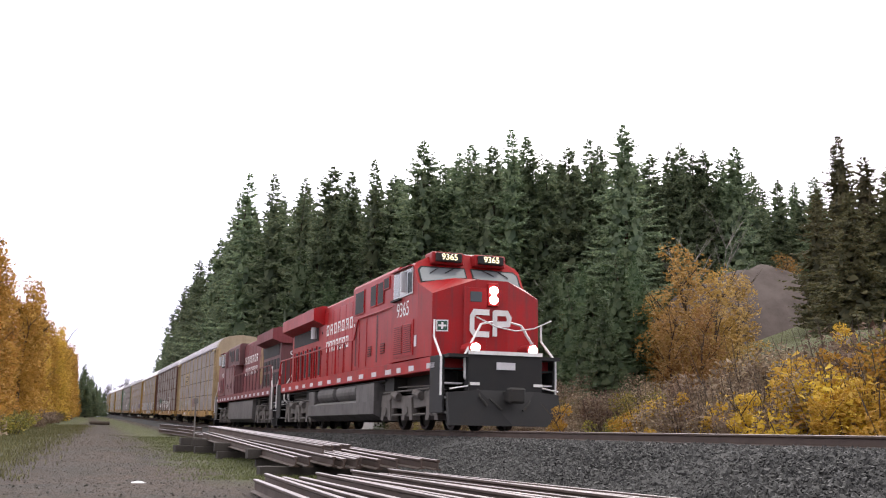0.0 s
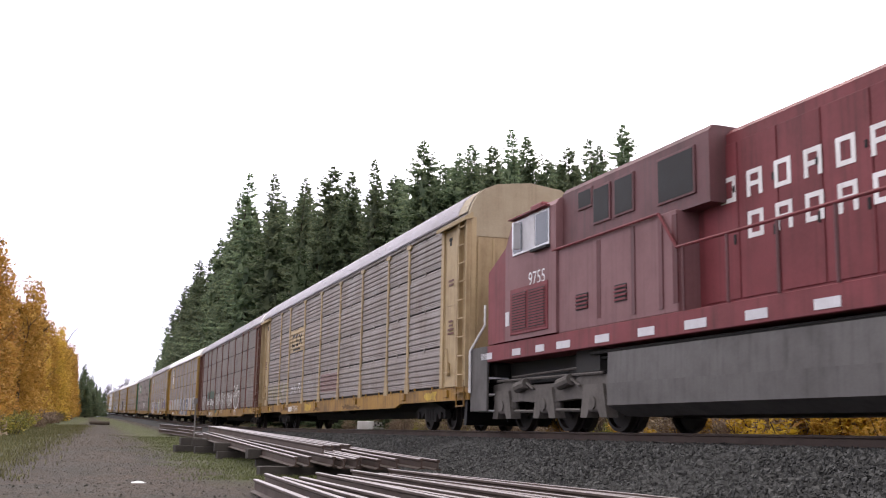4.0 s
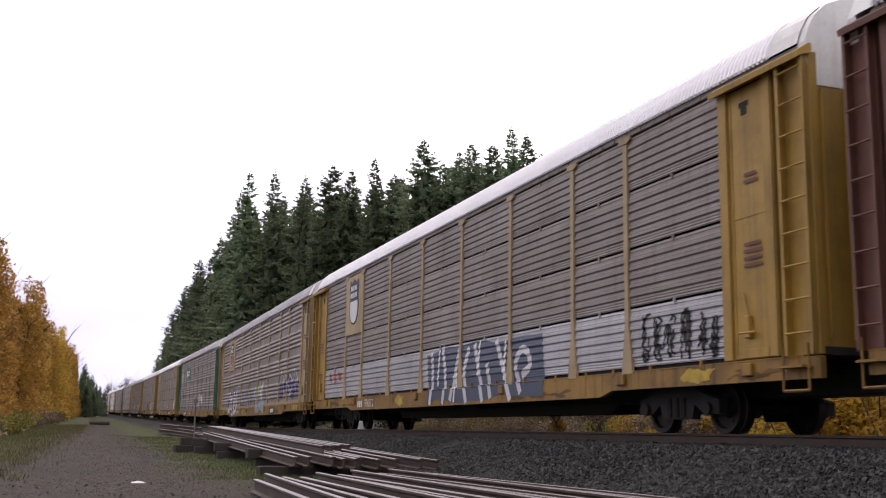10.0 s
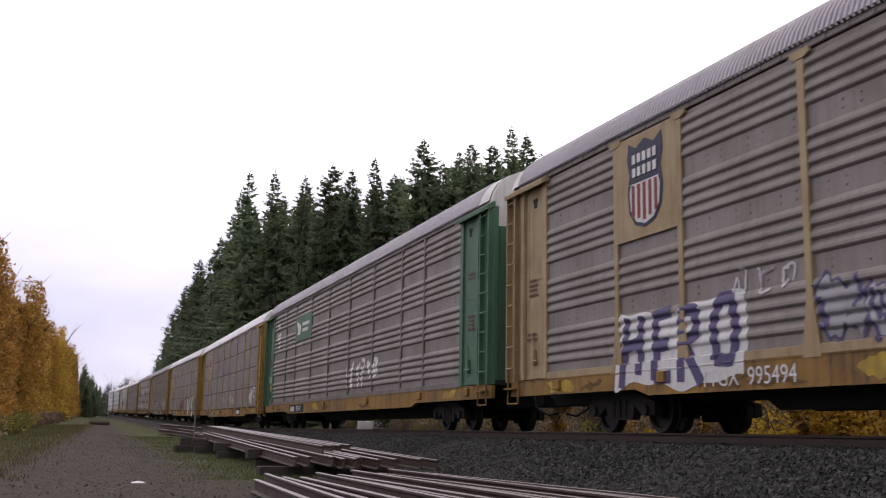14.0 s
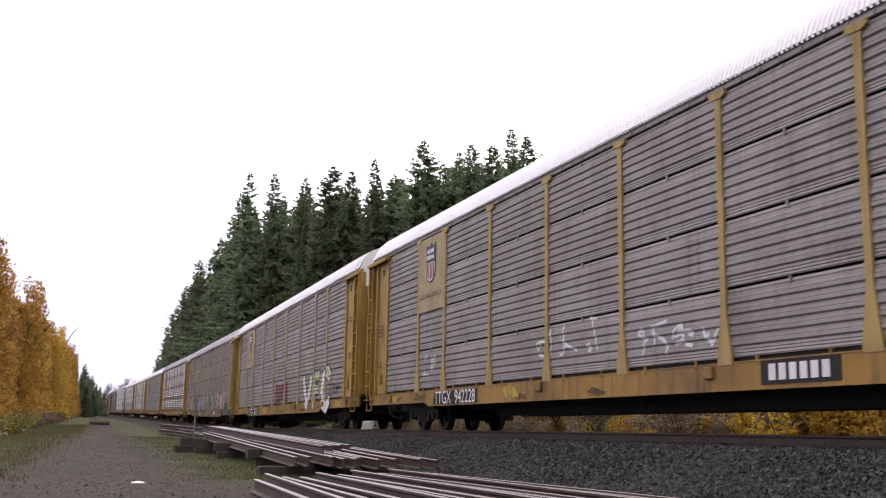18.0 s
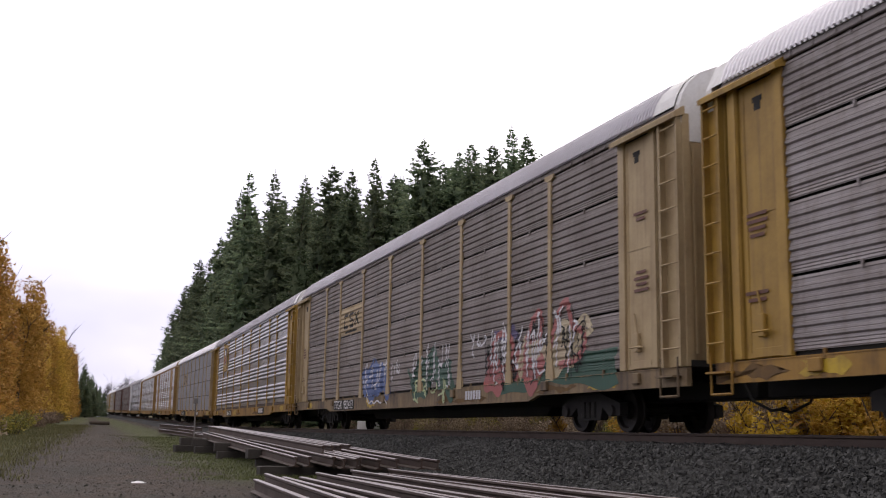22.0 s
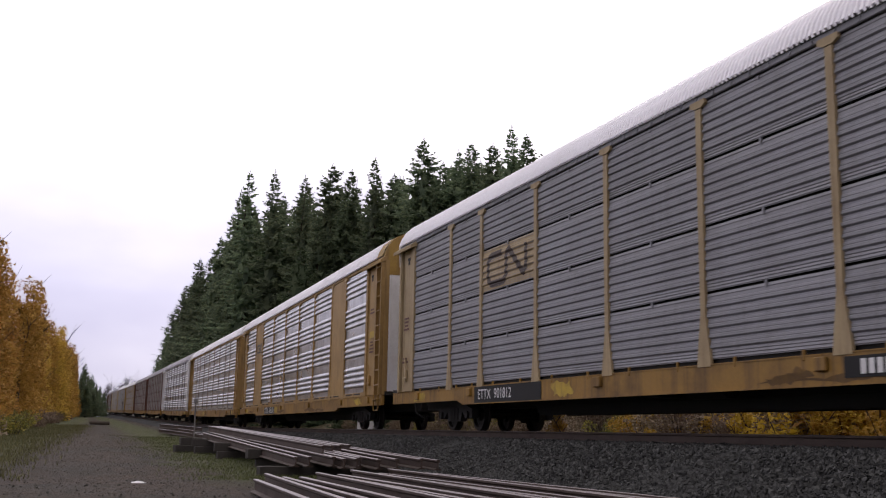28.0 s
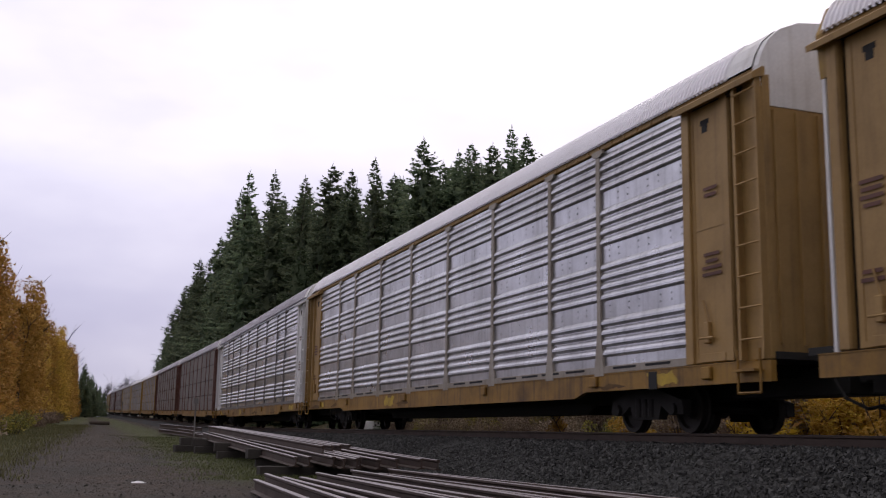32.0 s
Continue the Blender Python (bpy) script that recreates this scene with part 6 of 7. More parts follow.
plate(C[4], 12.25, 12.8, 1.69, 1.88, BRIGHT_YELLOW, -SIDE - 0.032, "sticker")
scrawl(C[4], 12.9, 12.3, 1.98, 2.3, WHITE, 88, 0.03, "B", 3, 0.05)
number_board(C[4], 6.6, 4, "981441", 2.6)

for k, num in ((5, "942228"), (6, "965514")):
    emblem_panel(C[k], BUFF, 3.05, False, True)
    number_board(C[k], 6.5, "TTGX", num, 2.9)
    if k == 5:
        plate(C[k], -6.75, -5.2, 0.66, 0.98, BLACK, -SIDE - 0.041, "mark_plate")
        bars(C[k], -5.97, 0.82, 6, 0.14, 0.22, -SIDE - 0.055, WHITE, 0.5)
    plate(C[k], -HL + 1.0, -HL + 1.5, 2.5, 2.68, BRIGHT_YELLOW, -SIDE - 0.032, "sticker")
blob(C[5], -9.75, -10.6, 1.1, 2.05, WHITE, 89, "A", 0.3, 0.012)
tag(C[5], -10.6, -11.5, 1.1, 2.05, [[(0.9, 0.55), (0.5, 0.4), (0.4, 0.7), (1.0, 0.8), (0.7, 1.0), (0.1, 0.9), (0.15, 0.1)]], 0.08, WHITE)
scrawl(C[5], -1.7, -4.3, 1.2, 1.75, PALE, 31, 0.06, "A", 4)
scrawl(C[5], 2.0, -0.8, 1.4, 2.1, PALE, 32, 0.05, "A", 3)
scrawl(C[5], 9.0, 7.6, 1.4, 1.9, PALE, 33, 0.05, "A", 2)
blob(C[6], 0.7, -2.2, 1.05, 2.0, MAROON, 34, "A", 0.12, 0.008)
tag(C[6], 0.6, -2.1, 1.1, 1.95, slashes(6, 9), 0.10, GREY_NAVY, "A", 0.013)
fat(C[6], -5.3, -7.0, 0.66, 2.0, [[(0.1, 0.95), (0.55, 0.1)], [(0.55, 0.1), (0.95, 0.95)]], 0.38, WHITE, BLACK)
fat(C[6], -7.1, -8.5, 0.66, 2.05, [[(0.25, 0.05), (0.25, 0.95)], [(0.2, 0.92), (0.9, 0.92)], [(0.25, 0.55), (0.75, 0.55)]], 0.33, PALE_GREEN, BLACK)
fat(C[6], -8.6, -10.3, 0.66, 2.1, [[(0.85, 0.75), (0.6, 0.95), (0.25, 0.85), (0.1, 0.5), (0.25, 0.15), (0.6, 0.05), (0.85, 0.25)]], 0.40, WHITE, BLACK)
tag(C[6], -8.6, -10.3, 0.66, 2.1, [[(0.85, 0.75), (0.6, 0.95), (0.45, 0.9)]], 0.22, PALE_GREEN, "A", 0.021, False)
scrawl(C[6], -10.0, -11.5, 1.15, 1.6, BLACK, 36, 0.045, "A", 4, 0.014)

letter_panel(C[7], 2, BUFF)
number_board(C[7], 6.4, "TTGX", "982413", 2.6)
blob(C[7], 4.2, 1.35, 0.72, 2.15, BLUE, 39, "A", 0.2, 0.008)
scrawl(C[7], 4.0, 1.5, 1.2, 2.05, PALE, 40, 0.05, "A", 5, 0.014)
tag(C[7], 4.2, 1.35, 0.7, 2.15, [[(0.02, 0.6), (0.2, 0.25), (0.3, 0.02), (0.42, 0.12), (0.5, 0.02), (0.62, 0.12), (0.75, 0.02), (0.85, 0.15), (0.97, 0.02)]], 0.05, PALE)
blob(C[7], -0.5, -3.9, 0.64, 2.15, DEEP_GREEN, 41, "A", 0.28, 0.008)
scrawl(C[7], -0.6, -3.8, 1.0, 2.2, PALE, 141, 0.05, "A", 6, 0.014)
scrawl(C[7], -0.8, -3.6, 0.66, 1.3, PALE_GREEN, 142, 0.05, "A", 4, 0.014)
scrawl(C[7], 1.2, 0.35, 1.35, 2.0, PALE, 42, 0.045, "A", 2, 0.014)
scrawl(C[7], -4.9, -6.0, 1.6, 2.3, PALE, 43, 0.05, "A", 2)
blob(C[7], -6.2, -11.9, 0.72, 1.55, DEEP_GREEN, 144, "A", 0.2, 0.005)
blob(C[7], -6.0, -8.9, 0.66, 1.95, PINK, 44, "A", 0.28, 0.008)
blob(C[7], -7.9, -10.9, 0.95, 2.25, CREAM_SPRAY, 145, "A", 0.34, 0.012)
blob(C[7], -6.6, -7.7, 1.75, 2.25, PURPLE, 146, "A", 0.3, 0.010)
tag(C[7], -6.0, -10.9, 0.66, 2.6, [[(0.05, 0.3), (0.1, 0.75), (0.3, 0.7), (0.33, 0.35)], [(0.42, 0.2), (0.45, 0.7), (0.6, 0.95), (0.58, 0.5)], [(0.66, 0.25), (0.7, 0.7), (0.83, 1.0), (0.85, 0.65), (0.98, 0.6), (0.95, 0.35), (0.75, 0.3)]], 0.15, PINK, "A", 0.017)
scrawl(C[7], -6.0, -10.9, 0.7, 2.3, BLACK, 147, 0.035, "A", 7, 0.022)
scrawl(C[7], -6.2, -10.6, 1.0, 2.5, PALE, 148, 0.045, "A", 7, 0.026)
bars(C[7], -5.3, 0.80, 6, 0.11, 0.2, -SIDE - 0.055, PALE, 0.5)

plate(C[8], EDGES[8] + 0.25, EDGES[9] - 0.25, 3.3, 4.9, YELLOW, -SIDE - 0.06, "painted_panel")
shield(C[8], (EDGES[8] + EDGES[9]) / 2, 4.2, 1.0, -SIDE - 0.076)
number_board(C[8], 5.6, 3, "942102", 2.0)
plate(C[8], -6.7, -4.95, 0.66, 0.96, BLACK, -SIDE - 0.041, "mark_plate")
bars(C[8], -5.82, 0.81, 6, 0.14, 0.2, -SIDE - 0.055, PALE, 0.5)
letter_panel(C[9], 2, BUFF, 7, 2, DARK_INK)
plate(C[9], 4.1, 7.6, 0.615, 0.975, BLACK, -SIDE - 0.041, "number_plate")
lettering("ETTX  901812", 0.31, C[9], on_side(6.45, 0.79, -SIDE - 0.056), WHITE)
plate(C[9], -5.6, -4.4, 0.68, 0.94, BLACK, -SIDE - 0.041, "mark_plate")
bars(C[9], -5.0, 0.81, 5, 0.09, 0.18, -SIDE - 0.055, WHITE, 0.5)
y_ = (EDGES[8] + EDGES[9]) / 2
mark = Shape()
for c, line in ((0.40, [(-0.17, 0.17), (0.15, 0.17), (0.17, -0.17), (-0.17, -0.17)]), (0.0, [(-0.17, 0.17), (0.16, 0.17), (0.15, 0.0), (-0.15, 0.0), (-0.17, -0.17), (0.16, -0.17)]), (-0.40, [(0.18, 0.19), (-0.18, -0.19)]), (-0.40, [(0.18, -0.19), (-0.18, 0.19)])):
    for (a0, b0), (a1, b1) in zip(line, line[1:]):
        n_ = Vector((b1 - b0, a0 - a1)).normalized() * 0.05
        e_ = Vector((a1 - a0, b1 - b0)).normalized() * 0.04
        mark.side([(y_ + c + a0 - e_.x + n_.x, 3.85 + b0 - e_.y + n_.y), (y_ + c + a1 + e_.x + n_.x, 3.85 + b1 + e_.y + n_.y), (y_ + c + a1 + e_.x - n_.x, 3.85 + b1 + e_.y - n_.y), (y_ + c + a0 - e_.x - n_.x, 3.85 + b0 - e_.y - n_.y)], -SIDE - 0.036, -SIDE - 0.031)
part("company_mark", mark.mesh("company_mark"), GRILLE_GREY, C[10])
flat_shape(C[10], [(y_ + 0.78, 4.15), (y_ + 0.74, 4.15), (y_ + 0.74, 3.5), (y_ + 0.78, 3.5)], -SIDE - 0.04, GRILLE_GREY)
flat_shape(C[10], [(y_ - 0.78, 4.15), (y_ - 0.74, 4.15), (y_ - 0.74, 3.5), (y_ - 0.78, 3.5)], -SIDE - 0.04, DARK_STEEL)
number_board(C[10], 4.7, "CTTX", "690106", 2.6)
plate(C[10], -HL + 1.0, -HL + 1.5, 2.75, 2.95, BRIGHT_YELLOW, -SIDE - 0.032, "sticker")
for car in (C[10], C[11]):
    for y in EDGES[1:-2]:
        for q in (0.55, 1.6):
            plate(car, y + q, y + q + 0.75, 1.065, 1.105, BLACK, -SIDE - 0.044, "rail_slot", t=0.006)
plate(C[11], -11.2, -10.95, 0.68, 0.96, BLACK, -SIDE - 0.041, "mark_plate")
bars(C[11], -HL + 0.6, 4.9, 6, 0.05, 0.07, -SIDE - 0.06, BLACK)

# ---- locomotives ----
LOCOS = []
CHROME = material("scratched_aluminium", (0.55, 0.55, 0.56), 0.4, 0.7, (0.3, 0.3, 0.3), 0.3)
GREY_TANK = material("dusty_grey_paint", (0.0975, 0.091, 0.0878), 0.65, 0.1, (0.0358, 0.0312, 0.0292), 0.6, 1.5, 0.5)
DUST = material("dusty_truck_steel", (0.12, 0.107, 0.0975), 0.85, 0.1, (0.0325, 0.0273, 0.024), 0.7, 2.5)
GRILLE = material("dark_grille", (0.013, 0.013, 0.0143), 0.7, 0.2, (0.0325, 0.026, 0.026), 0.4, 3.0)
DIGIT_GLOW = glow("lit_digits", (1.0, 0.9, 0.55), 1.6)
WINDSCREEN = material("windscreen_glass", (0.16, 0.18, 0.19), 0.15, 0.0, (0.1, 0.11, 0.12), 0.3, 2.0, 0.0, 0.0)
DUSTY = material("dusty_maroon_paint", (0.20, 0.095, 0.10), 0.7, 0.0, (0.10, 0.042, 0.042), 0.5, 0.9, 0.5, 0.05)
SOOTY = material("sooty_maroon_paint", (0.125, 0.045, 0.05), 0.65, 0.0, (0.05, 0.028, 0.028), 0.7, 0.8, 0.6, 0.05)
# darkened red that paints shadow into the cabinet's side
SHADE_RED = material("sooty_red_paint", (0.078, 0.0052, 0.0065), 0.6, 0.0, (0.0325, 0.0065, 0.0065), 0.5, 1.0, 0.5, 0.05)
AMBER = glow("amber_marker", (1.0, 0.35, 0.05), 4.0)
GOLD_EMBLEM = material("worn_gold_emblem", (0.234, 0.137, 0.039), 0.65, 0.0, (0.104, 0.0325, 0.026), 1.2, 2.6, 0.6)


# body stations along the drawing and along the engine itself
BODY_Y = [-11.0, -9.75, -9.25, -8.05, -7.78, -5.75, -5.3, -1.7, 3.9, 9.75, 10.2, 11.2]
TRUE_Y = [-12.1, -10.9, -9.95, -8.5, -8.08, -6.32, -6.05, -1.9, 4.34, 10.5, 11.1, 12.1]


def loco(label, paint, hood_paint, near, number, cab_dark=False):
    """A six-axle diesel; its cab end is -y. near: the side (-1 or 1) that carries the details seen in the clip."""
    ob = thing("diesel_locomotive", label, "locomotive")
    stretch = [True]
    cab_paint = paint if near < 0 else DUSTY

    def P(name, s, mat, parent=ob, lab=""):
        if stretch[0]:
            s.v = [(x, float(np.interp(y, BODY_Y, TRUE_Y)), z) for x, y, z in s.v]
        if near > 0:
            s.v = [(-x, y, z) for x, y, z in s.v]
            s.f = [tuple(reversed(f)) for f in s.f]
        return part(name, s.mesh(name), mat, parent, lab)

    # frame, walkway edge with pale reflectors
    P("frame", Shape().box(-1.52, 1.52, -9.4, 10.1, 1.50, 1.86, 0.01), paint)
    P("underframe", Shape().box(-0.9, 0.9, -9.2, 9.8, 1.02, 1.50).box(-1.3, 1.3, -5.0, -4.2, 1.1, 1.5).box(-1.3, 1.3, 5.0, 5.6, 1.1, 1.5).pipe([(-1.35, -4.4, 1.42), (-1.35, 8.5, 1.42)], 0.035).pipe([(-1.25, -4.4, 1.33), (-1.25, 8.5, 1.33)], 0.025), UNDER)
    for k in range(15):
        y = -8.9 + 1.28 * k
        P("reflector", Shape().box(-1.53, -1.52, y - (0.22 if k % 3 else 0.3), y + 0.22, 1.56, 1.70), PALE)
    # nose
    a, b = -9.25, -8.05
    c = -8.92
    nose = [(-1.5, c, 1.88), (-1.5, c, 3.5), (-0.45, a, 3.87), (0.45, a, 3.87), (1.5, c, 3.5), (1.5, c, 1.88), (-0.45, a, 1.88), (0.45, a, 1.88),
            (-1.55, b, 1.88), (-1.55, b, 3.90), (-0.5, b, 4.10), (0.5, b, 4.10), (1.55, b, 3.90), (1.55, b, 1.88)]
    P("nose", Shape().add(nose, [(0, 1, 2, 6), (6, 2, 3, 7), (7, 3, 4, 5), (0, 8, 9, 1), (1, 9, 10, 2), (2, 10, 11, 3), (3, 11, 12, 4), (4, 12, 13, 5), (8, 13, 12, 11, 10, 9)]), paint)

    def on_nose(x0, x1, z0, z1, out):
        f = lambda x: a + (c - a) * max(0.0, (abs(x) - 0.45) / 1.05) - out
        return [(x0, f(x0), z0), (x0, f(x0), z1), (x1, f(x1), z1), (x1, f(x1), z0)]
    # cab with a sloped front above the nose and bevelled roof
    f0, r = -8.05, -5.3
    back = lambda z: f0 + 0.45 * max(0.0, z - 3.88)
    edge = [(-1.55, 1.88), (-1.55, 3.88), (-1.55, 4.42), (-1.46, 4.54), (-0.95, 4.80), (0.0, 4.86), (0.95, 4.80), (1.46, 4.54), (1.55, 4.42), (1.55, 3.88), (1.55, 1.88)]
    n = len(edge)
    v = [(x, back(z), z) for x, z in edge] + [(x, r, z) for x, z in edge]
    P("cab", Shape().add(v, [(i, i + 1, n + i + 1, n + i) for i in range(n - 1)] + [(10, 9, 1, 0), (9, 8, 7, 6, 5, 4, 3, 2, 1), tuple(range(n, 2 * n))]), cab_paint)
    for q in (-1, 1):
        # windscreen with a dark gasket, wiper, number board
        def slope(x, z, out):
            return (q * x, back(z) - out, z)
        P("windscreen_gasket", Shape().add([slope(0.08, 4.11, 0.012), slope(1.48, 3.91, 0.012), slope(1.48, 4.32, 0.012), slope(1.38, 4.43, 0.012), slope(0.08, 4.45, 0.012)], [(0, 1, 2, 3, 4)]), BLACK)
        P("windscreen", Shape().add([slope(0.12, 4.15, 0.02), slope(1.43, 3.96, 0.02), slope(1.43, 4.30, 0.02), slope(1.35, 4.39, 0.02), slope(0.12, 4.41, 0.02)], [(0, 1, 2, 3, 4)]), WINDSCREEN)
        P("wiper", Shape().rod(slope(0.4, 4.42, 0.04), slope(0.72, 4.25, 0.04), 0.012, 5).rod(slope(0.85, 4.42, 0.04), slope(1.15, 4.22, 0.04), 0.012, 5), BLACK)
        nb = P("number_board", Shape().box(q * 0.62 - 0.37, q * 0.62 + 0.37, -7.98, -7.84, 4.56, 4.80, 0.015), BLACK)
        P("number_brow", Shape().box(q * 0.62 - 0.47, q * 0.62 + 0.47, -7.90, -7.3, 4.50, 4.84, 0.03), paint)
        if near < 0:
            lettering(number, 0.24, nb, Matrix(((1, 0, 0, q * 0.62), (0, 0, 1, float(np.interp(-7.99, BODY_Y, TRUE_Y))), (0, 1, 0, 4.68), (0, 0, 0, 1))) @ Matrix.Diagonal((1, 1, -1, 1)), DIGIT_GLOW, "lit_number")
        P("ditch_light", Shape().rod((q * 0.78, -9.70, 2.03), (q * 0.78, -9.35, 2.03), 0.15, 14), paint)
        P("ditch_lamp", Shape().rod((q * 0.78, -9.72, 2.03), (q * 0.78, -9.69, 2.03), 0.115, 14), LAMP if near < 0 else GLASS)
        # steps and rails at the front corner and the rear corner
        for e, y0 in ((-1, -9.23), (1, 9.95)):
            P("step_side", Shape().box(q * 1.5 - 0.03, q * 1.5 + 0.03, y0 - 0.32, y0 + 0.32, 0.42, 1.86, 0.01), BLACK if near < 0 else GREY_TANK)
            for k in range(4):
                P("step", Shape().box(q * 1.48 if q < 0 else 0.98, q * 0.98 if q < 0 else 1.48, y0 - 0.3, y0 + 0.3, 0.42 + 0.36 * k, 0.455 + 0.36 * k), PALE if k < 3 else BLACK)
            s = e
            P("grab_rail", Shape().pipe([(q * 1.56, y0 + s * 0.30, 0.85), (q * 1.56, y0 + s * 0.30, 1.80), (q * 1.50, y0 - s * 0.15, 2.35), (q * 1.50, y0 - s * 0.15, 2.80)], 0.028), WHITE, ob, "white tubular grab rail")
            P("grab_rail", Shape().pipe([(q * 0.80, y0 + s * 0.42, 1.05), (q * 1.02, y0 + s * 0.42, 1.30), (q * 1.02, y0 + s * 0.42, 1.85), (q * 0.55, y0 + s * 0.36, 2.65), (q * 0.25, y0 + s * 0.36, 2.72)], 0.028), WHITE, ob, "white tubular grab rail")
            P("uncoupling_lever", Shape().pipe([(q * 0.3, y0 + s * 0.50, 1.02), (q * 0.75, y0 + s * 0.50, 1.12), (q * 1.45, y0 + s * 0.50, 1.0)], 0.02), WHITE)
    # front and rear end plates, plough, coupler
    for e, y0 in ((-1, -9.75), (1, 10.2)):
        P("end_plate", Shape().box(-1.0, 1.0, min(y0, y0 + 0.14 * -e), max(y0, y0 + 0.14 * -e), 0.85, 1.90, 0.01), BLACK)
        P("end_sill_stripe", Shape().box(-1.0, 1.0, y0 - 0.02 if e < 0 else y0, y0 if e < 0 else y0 + 0.02, 1.86, 1.95), WHITE)
        P("platform", Shape().box(-1.5, 1.5, min(y0, y0 - e * 1.0), max(y0, y0 - e * 1.0), 1.78, 1.86), BLACK)
        P("coupler", Shape().box(-0.13, 0.13, min(y0, y0 + e * 0.75), max(y0, y0 + e * 0.75), 0.72, 0.98, 0.03).box(-0.21, 0.21, min(y0 + e * 0.5, y0 + e * 0.82), max(y0 + e * 0.5, y0 + e * 0.82), 0.66, 1.04, 0.05), UNDER)
        P("air_hoses", Shape().pipe([(-0.5, y0, 0.95), (-0.5, y0 + e * 0.25, 0.75), (-0.25, y0 + e * 0.4, 0.5)], 0.03).pipe([(0.5, y0, 0.95), (0.55, y0 + e * 0.25, 0.7), (0.3, y0 + e * 0.4, 0.5)], 0.03).pipe([(-0.75, y0, 1.0), (-0.75, y0 + e * 0.2, 0.8), (-0.6, y0 + e * 0.3, 0.6)], 0.03), UNDER)
        w = 0.5 * e
        P("plough", Shape().add([(-1.5, y0 - e * 0.05, 0.92), (-1.5, y0 + e * 0.10, 0.12), (0, y0 + e * 0.55, 0.12), (1.5, y0 + e * 0.10, 0.12), (1.5, y0 - e * 0.05, 0.92), (0.75, y0 + e * 0.12, 0.98), (-0.75, y0 + e * 0.12, 0.98),
                                 (-1.5, y0 - e * 0.12, 0.92), (-1.5, y0 - e * 0.05, 0.12), (0, y0 + e * 0.4, 0.12), (1.5, y0 - e * 0.05, 0.12), (1.5, y0 - e * 0.12, 0.92)],
                                [(0, 1, 2, 6), (6, 2, 5), (5, 2, 3, 4), (7, 8, 1, 0), (4, 3, 10, 11), (1, 8, 9, 2), (2, 9, 10, 3), (7, 0, 6, 5, 4, 11)]), BLACK, ob, "black steel snow plough")
    P("notice", Shape().box(-0.25, 0.25, -9.78, -9.76, 1.50, 1.68), PALE)
    P("notice", Shape().box(-0.95, -0.7, -9.78, -9.76, 1.10, 1.17), WHITE)
    P("notice", Shape().box(0.75, 1.0, -9.78, -9.76, 1.10, 1.17), WHITE)
    # nose fittings
    P("headlight_case", Shape().box(-0.14, 0.18, -9.29, -9.2, 3.18, 3.80, 0.02), paint)
    for z in (3.59, 3.35):
        P("headlamp", Shape().rod((0.02, -9.31, z), (0.02, -9.28, z), 0.115, 16), LAMP if near < 0 else GLASS)
    P("nose_window", Shape().box(-0.62, -0.28, -9.27, -9.24, 3.28, 3.56, 0.01), GLASS)
    P("nose_door", Shape().box(-0.78, -0.14, -9.265, -9.25, 2.0, 3.66, 0.006), paint)
    P("first_aid_sign", Shape().add(on_nose(-1.40, -1.11, 2.51, 2.81, 0.01), [(0, 1, 2, 3)]), WHITE)
    P("first_aid_field", Shape().add(on_nose(-1.375, -1.135, 2.54, 2.78, 0.014), [(0, 1, 2, 3)]), DEEP_GREEN)
    P("first_aid_cross", Shape().add(on_nose(-1.28, -1.23, 2.57, 2.75, 0.018), [(0, 1, 2, 3)]).add(on_nose(-1.35, -1.16, 2.635, 2.685, 0.018), [(0, 1, 2, 3)]), WHITE)
    if near < 0:
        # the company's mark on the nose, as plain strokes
        for pts in ([(-0.10, 3.02), (-0.62, 3.02), (-0.72, 2.9), (-0.72, 2.55), (-0.62, 2.45), (-0.10, 2.45)], [(0.16, 2.45), (0.16, 3.02), (0.62, 3.02), (0.72, 2.9), (0.68, 2.74), (0.16, 2.72)]):
            s = Shape()
            for (x0, z0), (x1, z1) in zip(pts, pts[1:]):
                l_ = math.hypot(x1 - x0, z1 - z0)
                dx, dz = -(z1 - z0) / l_ * 0.075, (x1 - x0) / l_ * 0.075
                ex, ez = (x1 - x0) / l_ * 0.04, (z1 - z0) / l_ * 0.04
                x0, x1, dx, ex = 0.72 * x0 - 0.05, 0.72 * x1 - 0.05, 0.85 * dx, 0.72 * ex
                s.add([(x0 - ex + dx, -9.285, z0 - ez + dz), (x0 - ex - dx, -9.285, z0 - ez - dz), (x1 + ex - dx, -9.285, z1 + ez - dz), (x1 + ex + dx, -9.285, z1 + ez + dz)], [(0, 1, 2, 3)])
            P("company_mark", s, WHITE)
        P("chain", Shape().pipe([(-1.0, -10.3, 2.72), (-0.5, -10.35, 2.5), (0, -10.36, 2.42), (0.5, -10.35, 2.5), (1.0, -10.3, 2.72)], 0.018), CHROME)
    # cab side: windows, mirror, number
    s0 = -1.555
    P("cab_window_frame", Shape().box(s0 - 0.02, s0, -7.78, -5.75, 3.66, 4.40, 0.008), CHROME)
    for y0, y1 in ((-7.72, -7.22), (-7.16, -6.50), (-6.44, -5.81)):
        P("cab_window", Shape().box(s0 - 0.028, s0 - 0.021, y0, y1, 3.71, 4.35), GLASS if y0 != -7.16 else PALE)
    P("mirror", Shape().box(s0 - 0.22, s0 - 0.05, -7.30, -7.22, 3.74, 4.30, 0.01), CHROME)
    P("arm_rest", Shape().box(s0 - 0.1, s0, -6.6, -5.7, 3.59, 3.64), BLACK)
    P("window_awning", Shape().box(s0 - 0.12, s0, -7.78, -5.7, 4.42, 4.45), paint)
    txt = number if near < 0 else "9755"
